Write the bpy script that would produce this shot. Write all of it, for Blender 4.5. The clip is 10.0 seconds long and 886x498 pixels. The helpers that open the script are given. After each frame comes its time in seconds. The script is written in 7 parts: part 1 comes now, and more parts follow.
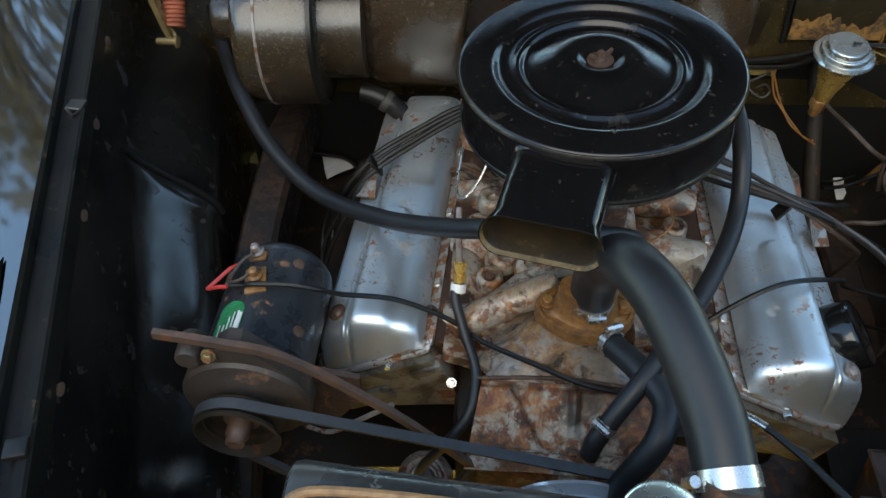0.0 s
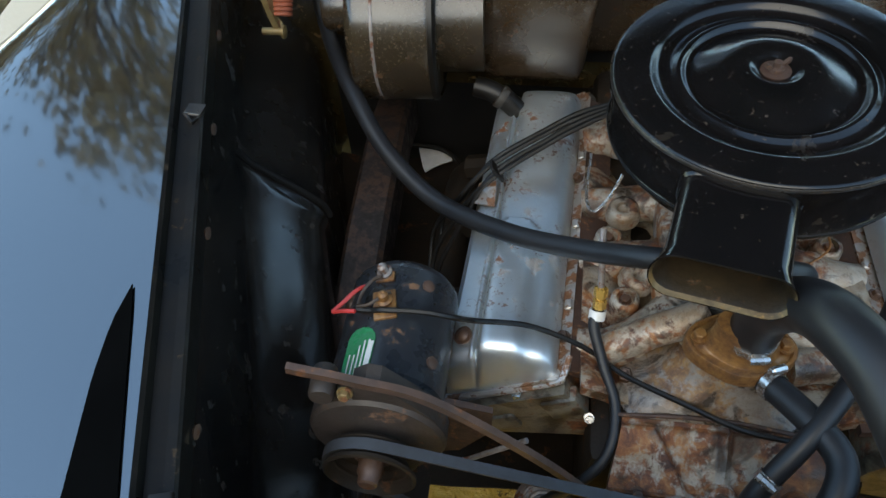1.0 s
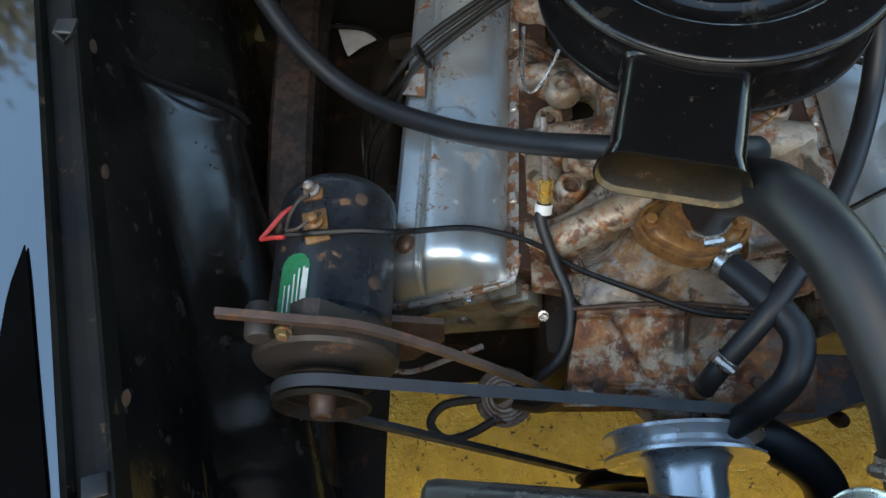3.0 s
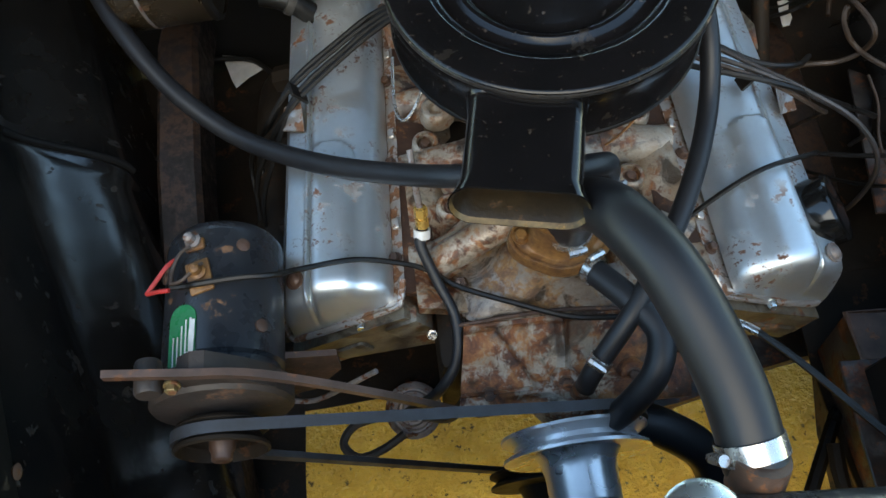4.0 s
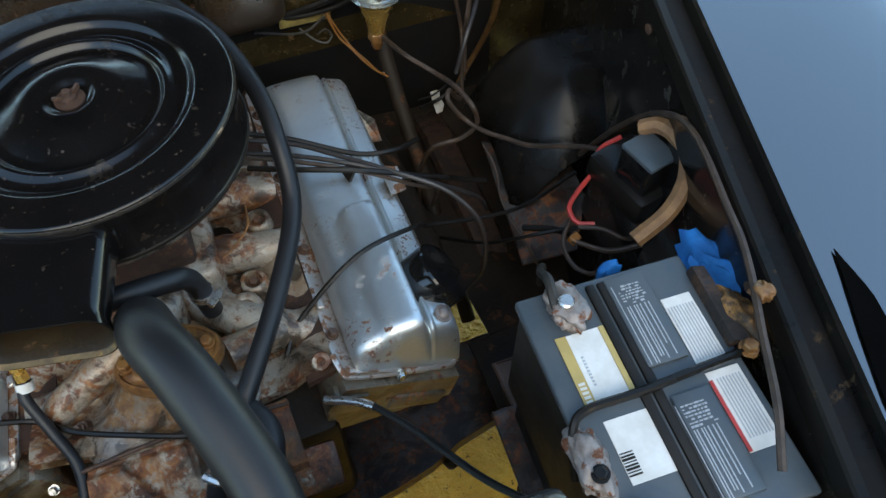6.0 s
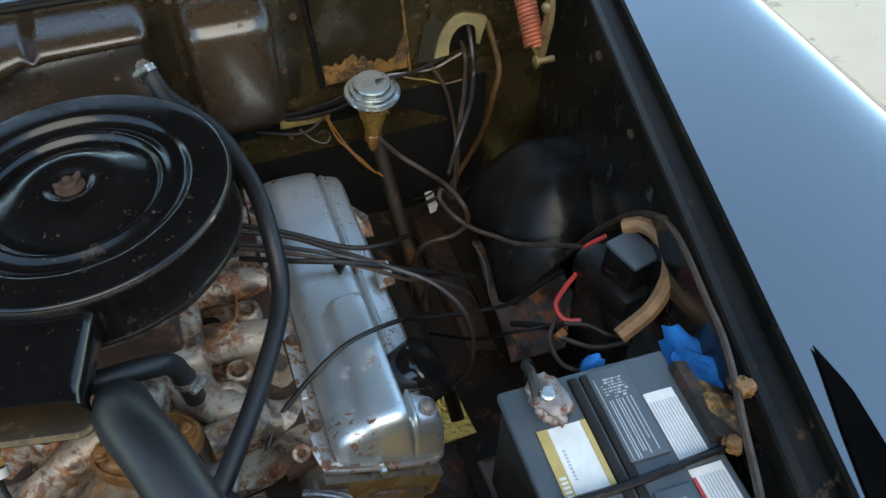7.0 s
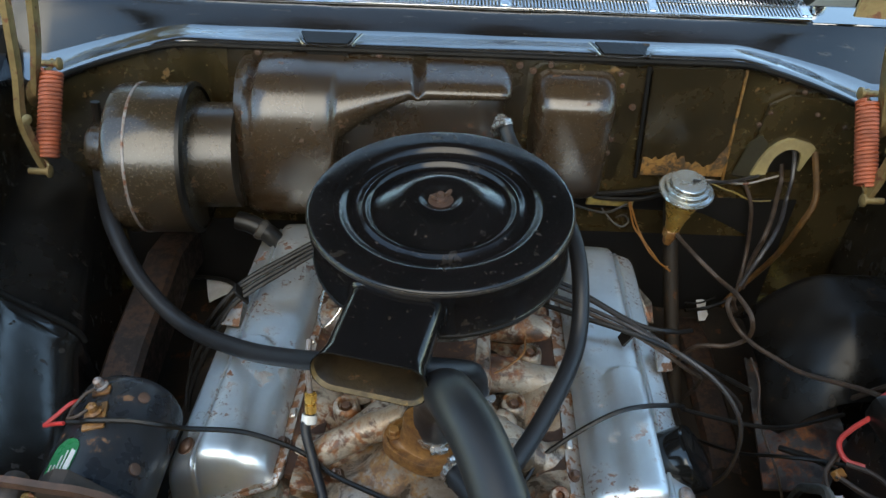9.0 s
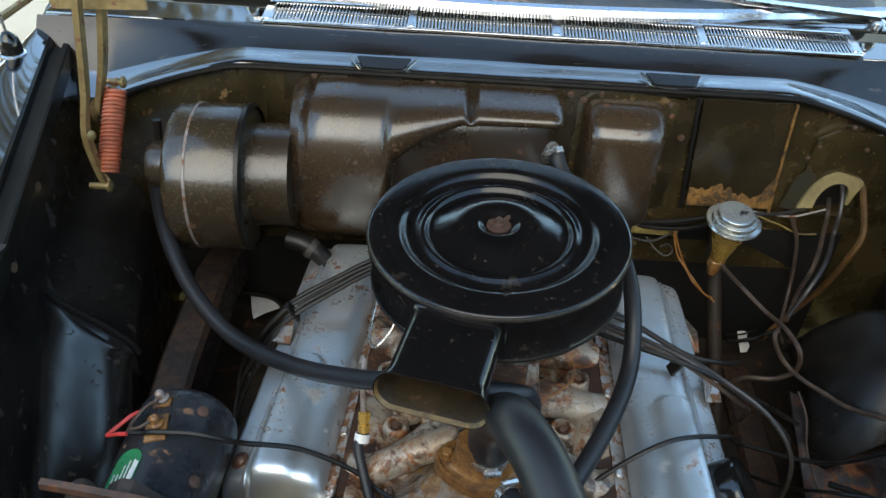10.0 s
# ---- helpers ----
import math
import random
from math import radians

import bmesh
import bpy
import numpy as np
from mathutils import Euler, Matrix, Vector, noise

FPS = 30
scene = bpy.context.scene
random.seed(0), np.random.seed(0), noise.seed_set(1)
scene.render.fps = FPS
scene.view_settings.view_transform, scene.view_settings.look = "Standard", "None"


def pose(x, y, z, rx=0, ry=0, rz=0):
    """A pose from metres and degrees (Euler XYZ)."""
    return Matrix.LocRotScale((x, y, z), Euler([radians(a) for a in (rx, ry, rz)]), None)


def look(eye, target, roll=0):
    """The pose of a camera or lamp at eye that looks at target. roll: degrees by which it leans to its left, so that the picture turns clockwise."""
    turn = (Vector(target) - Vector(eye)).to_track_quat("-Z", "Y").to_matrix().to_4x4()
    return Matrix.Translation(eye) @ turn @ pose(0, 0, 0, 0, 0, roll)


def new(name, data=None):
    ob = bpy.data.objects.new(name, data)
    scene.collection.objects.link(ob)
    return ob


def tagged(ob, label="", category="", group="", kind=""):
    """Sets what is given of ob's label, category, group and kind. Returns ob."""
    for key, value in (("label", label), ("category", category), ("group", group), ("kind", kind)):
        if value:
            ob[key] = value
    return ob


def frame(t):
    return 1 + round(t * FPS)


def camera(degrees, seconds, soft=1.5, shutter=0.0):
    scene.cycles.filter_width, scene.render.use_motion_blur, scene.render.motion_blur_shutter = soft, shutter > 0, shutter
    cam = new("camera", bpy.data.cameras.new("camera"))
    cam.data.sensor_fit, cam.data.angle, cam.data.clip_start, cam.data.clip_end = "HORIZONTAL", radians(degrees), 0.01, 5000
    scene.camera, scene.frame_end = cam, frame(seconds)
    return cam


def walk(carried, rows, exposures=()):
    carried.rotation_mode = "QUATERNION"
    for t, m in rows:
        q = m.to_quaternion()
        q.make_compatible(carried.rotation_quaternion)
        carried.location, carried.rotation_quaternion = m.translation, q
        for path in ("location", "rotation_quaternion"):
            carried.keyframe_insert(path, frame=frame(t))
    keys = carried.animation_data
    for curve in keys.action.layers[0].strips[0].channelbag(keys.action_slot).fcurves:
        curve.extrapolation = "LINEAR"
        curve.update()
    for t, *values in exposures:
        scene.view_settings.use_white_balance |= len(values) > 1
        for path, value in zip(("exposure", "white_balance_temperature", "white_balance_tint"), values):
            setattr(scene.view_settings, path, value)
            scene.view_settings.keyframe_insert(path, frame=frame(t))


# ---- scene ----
cam = camera(61.6, 10.0)
PATH = [
    (0, (-0.1209, -0.8079, 1.4430), (-0.2631, 0.5019, -0.0620), -2.20),
    (0.5, (-0.2477, -0.7325, 1.4270), (-0.4873, 0.4972, -0.1320), -4.60),
    (1, (-0.2489, -0.7135, 1.4370), (-0.5018, 0.5063, -0.1280), -5.00),
    (1.5, (-0.2355, -0.7037, 1.4270), (-0.4681, 0.4943, -0.1580), -5.10),
    (2, (-0.2377, -0.7008, 1.4180), (-0.4774, 0.4667, -0.1880), -5.20),
    (2.5, (-0.2388, -0.6979, 1.4070), (-0.4561, 0.3809, -0.2640), -6.30),
    (2.7, (-0.2428, -0.6661, 1.4030), (-0.4171, 0.3332, -0.3200), -7.00),
    (3.8, (-0.1942, -0.6090, 1.4620), (-0.1776, 0.2506, -0.3430), -5.00),
    (4, (-0.1659, -0.6133, 1.4660), (-0.1228, 0.2720, -0.3270), -4.40),
    (4.5, (-0.0923, -0.6368, 1.4790), (0.0267, 0.3012, -0.2830), -2.70),
    (5, (-0.0080, -0.6547, 1.4890), (0.1928, 0.3033, -0.2560), -1.60),
    (5.5, (0.0887, -0.6638, 1.4960), (0.4289, 0.2927, -0.2280), 0.30),
    (5.7, (0.1271, -0.6855, 1.4870), (0.5114, 0.3038, -0.2070), -0.30),
    (6.8, (0.1682, -0.7351, 1.4700), (0.6980, 0.4474, -0.0530), 1.20),
    (7, (0.1604, -0.7396, 1.4770), (0.6751, 0.5112, 0.0030), 1.30),
    (7.5, (0.1261, -0.7507, 1.4980), (0.5658, 0.6437, 0.1330), 1.60),
    (8, (0.0847, -0.7623, 1.5020), (0.4034, 0.7100, 0.1860), 2.20),
    (8.5, (0.0408, -0.7810, 1.4930), (0.2101, 0.7262, 0.1890), 2.40),
    (9, (-0.0030, -0.8027, 1.4900), (0.0132, 0.7171, 0.1910), 2.40),
    (9.5, (-0.0257, -0.8091, 1.4890), (-0.1316, 0.7103, 0.1920), 2.40),
    (10, (-0.0554, -0.8139, 1.5000), (-0.0925, 0.7417, 0.2440), 2.80),
]
walk(cam, [(t, look(eye, target, roll)) for t, eye, target, roll in PATH], exposures=[(0, 2.58, 7250, -2), (4, 2.68, 7300, -2), (5.5, 2.50, 7300, -2), (7, 2.58, 7150, -2), (8.5, 2.72, 7500, -2), (9.5, 2.74, 7400, -2), (10, 2.68, 7300, -2)])

# ---- daylight ----
SUN_ELEV, SUN_TURN = 42.0, 190.0
world = bpy.data.worlds.new("sky")
scene.world = world
world.use_nodes = True
wn = world.node_tree
wn.nodes.clear()
sky = wn.nodes.new("ShaderNodeTexSky")
sky.sky_type, sky.sun_disc = "NISHITA", False
sky.air_density, sky.dust_density, sky.ozone_density = 1.0, 0.1, 1.7
sky.sun_elevation, sky.sun_rotation = radians(SUN_ELEV), radians(SUN_TURN)
wbg = wn.nodes.new("ShaderNodeBackground")
wbg.inputs["Strength"].default_value = 0.13
wout = wn.nodes.new("ShaderNodeOutputWorld")
wn.links.new(sky.outputs[0], wbg.inputs[0])
wn.links.new(wbg.outputs[0], wout.inputs[0])
sun = new("sun", bpy.data.lights.new("sun", "SUN"))
sun.data.energy, sun.data.angle, sun.data.color = 0.55, radians(60), (1.0, 0.80, 0.55)
sd = Vector((math.sin(radians(SUN_TURN)) * math.cos(radians(SUN_ELEV)), math.cos(radians(SUN_TURN)) * math.cos(radians(SUN_ELEV)), math.sin(radians(SUN_ELEV))))
sun.matrix_world = look(sd * 30, (0, 0, 0))

# ---- materials ----
def surf(name, col, col2=None, rough=0.5, metal=0.0, scale=18.0, spots=(), bump=0.15, fine=140.0, coat=0.0, rvar=0.12, spec=0.5, stretch=(1, 1, 1), cluster=0.0, depth=0.002):
    """A procedural surface: two colours mixed at a large and a fine scale, spots of (colour, scale, share, roughness, metal), fine relief."""
    m = bpy.data.materials.new(name)
    m.use_nodes = True
    nt = m.node_tree
    N, L = nt.nodes, nt.links
    b = N["Principled BSDF"]
    tc = N.new("ShaderNodeTexCoord")
    mp = N.new("ShaderNodeMapping")
    mp.inputs["Scale"].default_value = stretch
    L.new(tc.outputs["Object"], mp.inputs[0])

    def noise_tex(s, detail=4.0, r=0.6):
        n = N.new("ShaderNodeTexNoise")
        n.inputs["Scale"].default_value, n.inputs["Detail"].default_value, n.inputs["Roughness"].default_value = s, detail, r
        L.new(mp.outputs[0], n.inputs["Vector"])
        return n.outputs["Fac"]

    def ramp(fac, a, c):
        r = N.new("ShaderNodeMapRange")
        r.inputs["From Min"].default_value, r.inputs["From Max"].default_value = a, c
        L.new(fac, r.inputs["Value"])
        return r.outputs["Result"]

    def mix(fac, a, c):
        x = N.new("ShaderNodeMix")
        x.data_type = "RGBA"
        L.new(fac, x.inputs["Factor"])
        for sock, v in ((x.inputs["A"], a), (x.inputs["B"], c)):
            if isinstance(v, tuple):
                sock.default_value = (*v[:3], 1)
            else:
                L.new(v, sock)
        return x.outputs["Result"]

    def mixf(fac, a, c):
        x = N.new("ShaderNodeMix")
        L.new(fac, x.inputs["Factor"])
        for sock, v in ((x.inputs["A"], a), (x.inputs["B"], c)):
            if isinstance(v, (int, float)):
                sock.default_value = v
            else:
                L.new(v, sock)
        return x.outputs["Result"]

    col2 = col2 or tuple(c * 0.7 for c in col)
    big, small = noise_tex(scale), noise_tex(fine, 3.0)
    c = mix(ramp(big, 0.35, 0.65), col, col2)
    c = mix(mixf(ramp(small, 0.3, 0.75), 0.0, 0.45), c, col2)
    r = mixf(ramp(big, 0.3, 0.7), max(rough - rvar, 0.03), min(rough + rvar, 1.0))
    me = None
    for k, (sc, s, share, srough, smetal) in enumerate(spots):
        n = noise_tex(s, 6.0, 0.68)
        cut = 0.5 + 0.30 * (0.5 - share)
        f = ramp(n, cut - 0.012, cut + 0.03)
        if cluster:
            cm = N.new("ShaderNodeMath")
            cm.operation = "MULTIPLY"
            L.new(f, cm.inputs[0])
            L.new(ramp(noise_tex(cluster * (1 + 0.37 * k), 2.0), 0.55, 0.64), cm.inputs[1])
            f = cm.outputs[0]
        f2 = noise_tex(s * 7 + 11 * k, 3.0)
        dark = tuple(v * 0.45 for v in sc)
        c = mix(f, c, mix(ramp(f2, 0.35, 0.65), sc, dark))
        r = mixf(f, r, srough)
        me = mixf(f, metal if me is None else me, smetal)
    L.new(c, b.inputs["Base Color"])
    L.new(r, b.inputs["Roughness"])
    if me is None:
        b.inputs["Metallic"].default_value = metal
    else:
        L.new(me, b.inputs["Metallic"])
    b.inputs["Specular IOR Level"].default_value = spec
    b.inputs["Coat Weight"].default_value, b.inputs["Coat Roughness"].default_value, b.inputs["Coat IOR"].default_value = coat, 0.05, 2.05
    if bump:
        bp = N.new("ShaderNodeBump")
        bp.inputs["Strength"].default_value, bp.inputs["Distance"].default_value = bump, depth
        L.new(small, bp.inputs["Height"])
        L.new(bp.outputs[0], b.inputs["Normal"])
    return m


def patchy(name, stops, scale=14.0, rough=0.55, metal=0.1, bump=0.5, warp=0.8, fine=95.0):
    """Flaking rust: a warped noise through several colours, broken up by a finer one, with relief that follows both."""
    m = bpy.data.materials.new(name)
    m.use_nodes = True
    N, L = m.node_tree.nodes, m.node_tree.links
    b = N["Principled BSDF"]
    tc = N.new("ShaderNodeTexCoord")
    n1, n2, n3 = (N.new("ShaderNodeTexNoise") for _ in range(3))
    for n, s, d, dist in ((n1, scale, 9.0, warp), (n2, scale * 3.3, 8.0, warp * 0.6), (n3, fine, 5.0, 0.0)):
        n.inputs["Scale"].default_value, n.inputs["Detail"].default_value, n.inputs["Roughness"].default_value, n.inputs["Distortion"].default_value = s, d, 0.66, dist
        L.new(tc.outputs["Object"], n.inputs["Vector"])
    add = N.new("ShaderNodeMix")
    add.inputs["Factor"].default_value = 0.36
    L.new(n1.outputs["Fac"], add.inputs["A"])
    L.new(n2.outputs["Fac"], add.inputs["B"])
    add2 = N.new("ShaderNodeMix")
    add2.inputs["Factor"].default_value = 0.26
    L.new(add.outputs["Result"], add2.inputs["A"])
    L.new(n3.outputs["Fac"], add2.inputs["B"])
    cr = N.new("ShaderNodeValToRGB")
    e = cr.color_ramp.elements
    while len(e) < len(stops):
        e.new(0.5)
    for k, (pos, col) in enumerate(stops):
        e[k].position, e[k].color = pos, (*col, 1)
    L.new(add2.outputs["Result"], cr.inputs["Fac"])
    L.new(cr.outputs["Color"], b.inputs["Base Color"])
    rr = N.new("ShaderNodeMapRange")
    rr.inputs["From Min"].default_value, rr.inputs["From Max"].default_value = 0.42, 0.60
    rr.inputs["To Min"].default_value, rr.inputs["To Max"].default_value = min(1.0, rough + 0.25), rough - 0.12
    L.new(add2.outputs["Result"], rr.inputs["Value"])
    L.new(rr.outputs["Result"], b.inputs["Roughness"])
    b.inputs["Metallic"].default_value = metal
    bp = N.new("ShaderNodeBump")
    bp.inputs["Strength"].default_value, bp.inputs["Distance"].default_value = bump, 0.004
    L.new(add2.outputs["Result"], bp.inputs["Height"])
    L.new(bp.outputs[0], b.inputs["Normal"])
    return m


def cast(name, paint, paint2, rusts, scale=9.0, share=0.5, oil=0.3, rough=0.45, metal=0.15, bump=0.5, film=(0.022, 0.014, 0.009)):
    """Old painted iron: grey paint broken by rust zones that run downhill, rust of several hues, an oily brown film in patches."""
    m = bpy.data.materials.new(name)
    m.use_nodes = True
    N, L = m.node_tree.nodes, m.node_tree.links
    b = N["Principled BSDF"]
    tc = N.new("ShaderNodeTexCoord")

    def noise_tex(s, detail, dist=0.0, stretch=(1, 1, 1), shift=(0, 0, 0), r=0.6):
        mp = N.new("ShaderNodeMapping")
        mp.inputs["Scale"].default_value, mp.inputs["Location"].default_value = stretch, shift
        L.new(tc.outputs["Object"], mp.inputs[0])
        n = N.new("ShaderNodeTexNoise")
        n.inputs["Scale"].default_value, n.inputs["Detail"].default_value, n.inputs["Roughness"].default_value, n.inputs["Distortion"].default_value = s, detail, r, dist
        L.new(mp.outputs[0], n.inputs["Vector"])
        return n.outputs["Fac"]

    def blend(fac, a, c, kind="FLOAT"):
        x = N.new("ShaderNodeMix")
        x.data_type = kind
        k = {"FLOAT": 0, "RGBA": 6}[kind]
        for sock, v in ((x.inputs[0], fac), (x.inputs[2 + k if kind == "FLOAT" else "A"], a), (x.inputs[3 + k if kind == "FLOAT" else "B"], c)):
            if isinstance(v, tuple):
                sock.default_value = (*v, 1)
            elif isinstance(v, (int, float)):
                sock.default_value = v
            else:
                L.new(v, sock)
        return x.outputs["Result"]

    def ramp(fac, a, c, to=1.0):
        r = N.new("ShaderNodeMapRange")
        r.inputs["From Min"].default_value, r.inputs["From Max"].default_value, r.inputs["To Max"].default_value = a, c, to
        L.new(fac, r.inputs["Value"])
        return r.outputs["Result"]

    zone, edge, run, fine = noise_tex(scale, 5, 0.9), noise_tex(scale * 6.5, 6, 0.5, r=0.68), noise_tex(scale * 4, 3, 0.4, (1, 1, 0.16)), noise_tex(scale * 22, 4)
    f = blend(0.34, blend(0.24, zone, run), edge)
    cut = 0.5 + 0.24 * (0.5 - share)
    rust_mask = ramp(f, cut - 0.024, cut + 0.034)
    cr = N.new("ShaderNodeValToRGB")
    e = cr.color_ramp.elements
    while len(e) < len(rusts):
        e.new(0.5)
    for k, col in enumerate(rusts):
        e[k].position, e[k].color = 0.34 + 0.30 * k / (len(rusts) - 1), (*col, 1)
    L.new(noise_tex(scale * 3.1, 7, 0.7, shift=(3, 1, 2), r=0.66), cr.inputs["Fac"])
    c = blend(ramp(noise_tex(scale * 1.7, 5, 0.3, shift=(7, 0, 1)), 0.36, 0.64), paint, paint2, "RGBA")
    c = blend(rust_mask, c, cr.outputs["Color"], "RGBA")
    oil_mask = ramp(noise_tex(scale * 1.25, 6, 1.1, shift=(1, 9, 4)), 0.58 - 0.22 * oil, 0.68 - 0.22 * oil, 0.8)
    c = blend(oil_mask, c, film, "RGBA")
    c = blend(ramp(fine, 0.52, 0.75, 0.4), c, film, "RGBA")
    L.new(c, b.inputs["Base Color"])
    L.new(blend(oil_mask, blend(rust_mask, rough, min(1.0, rough + 0.28)), rough * 0.75), b.inputs["Roughness"])
    L.new(blend(rust_mask, metal, 0.0), b.inputs["Metallic"])
    bp = N.new("ShaderNodeBump")
    bp.inputs["Strength"].default_value, bp.inputs["Distance"].default_value = bump, 0.003
    L.new(blend(0.35, f, fine), bp.inputs["Height"])
    L.new(bp.outputs[0], b.inputs["Normal"])
    return m


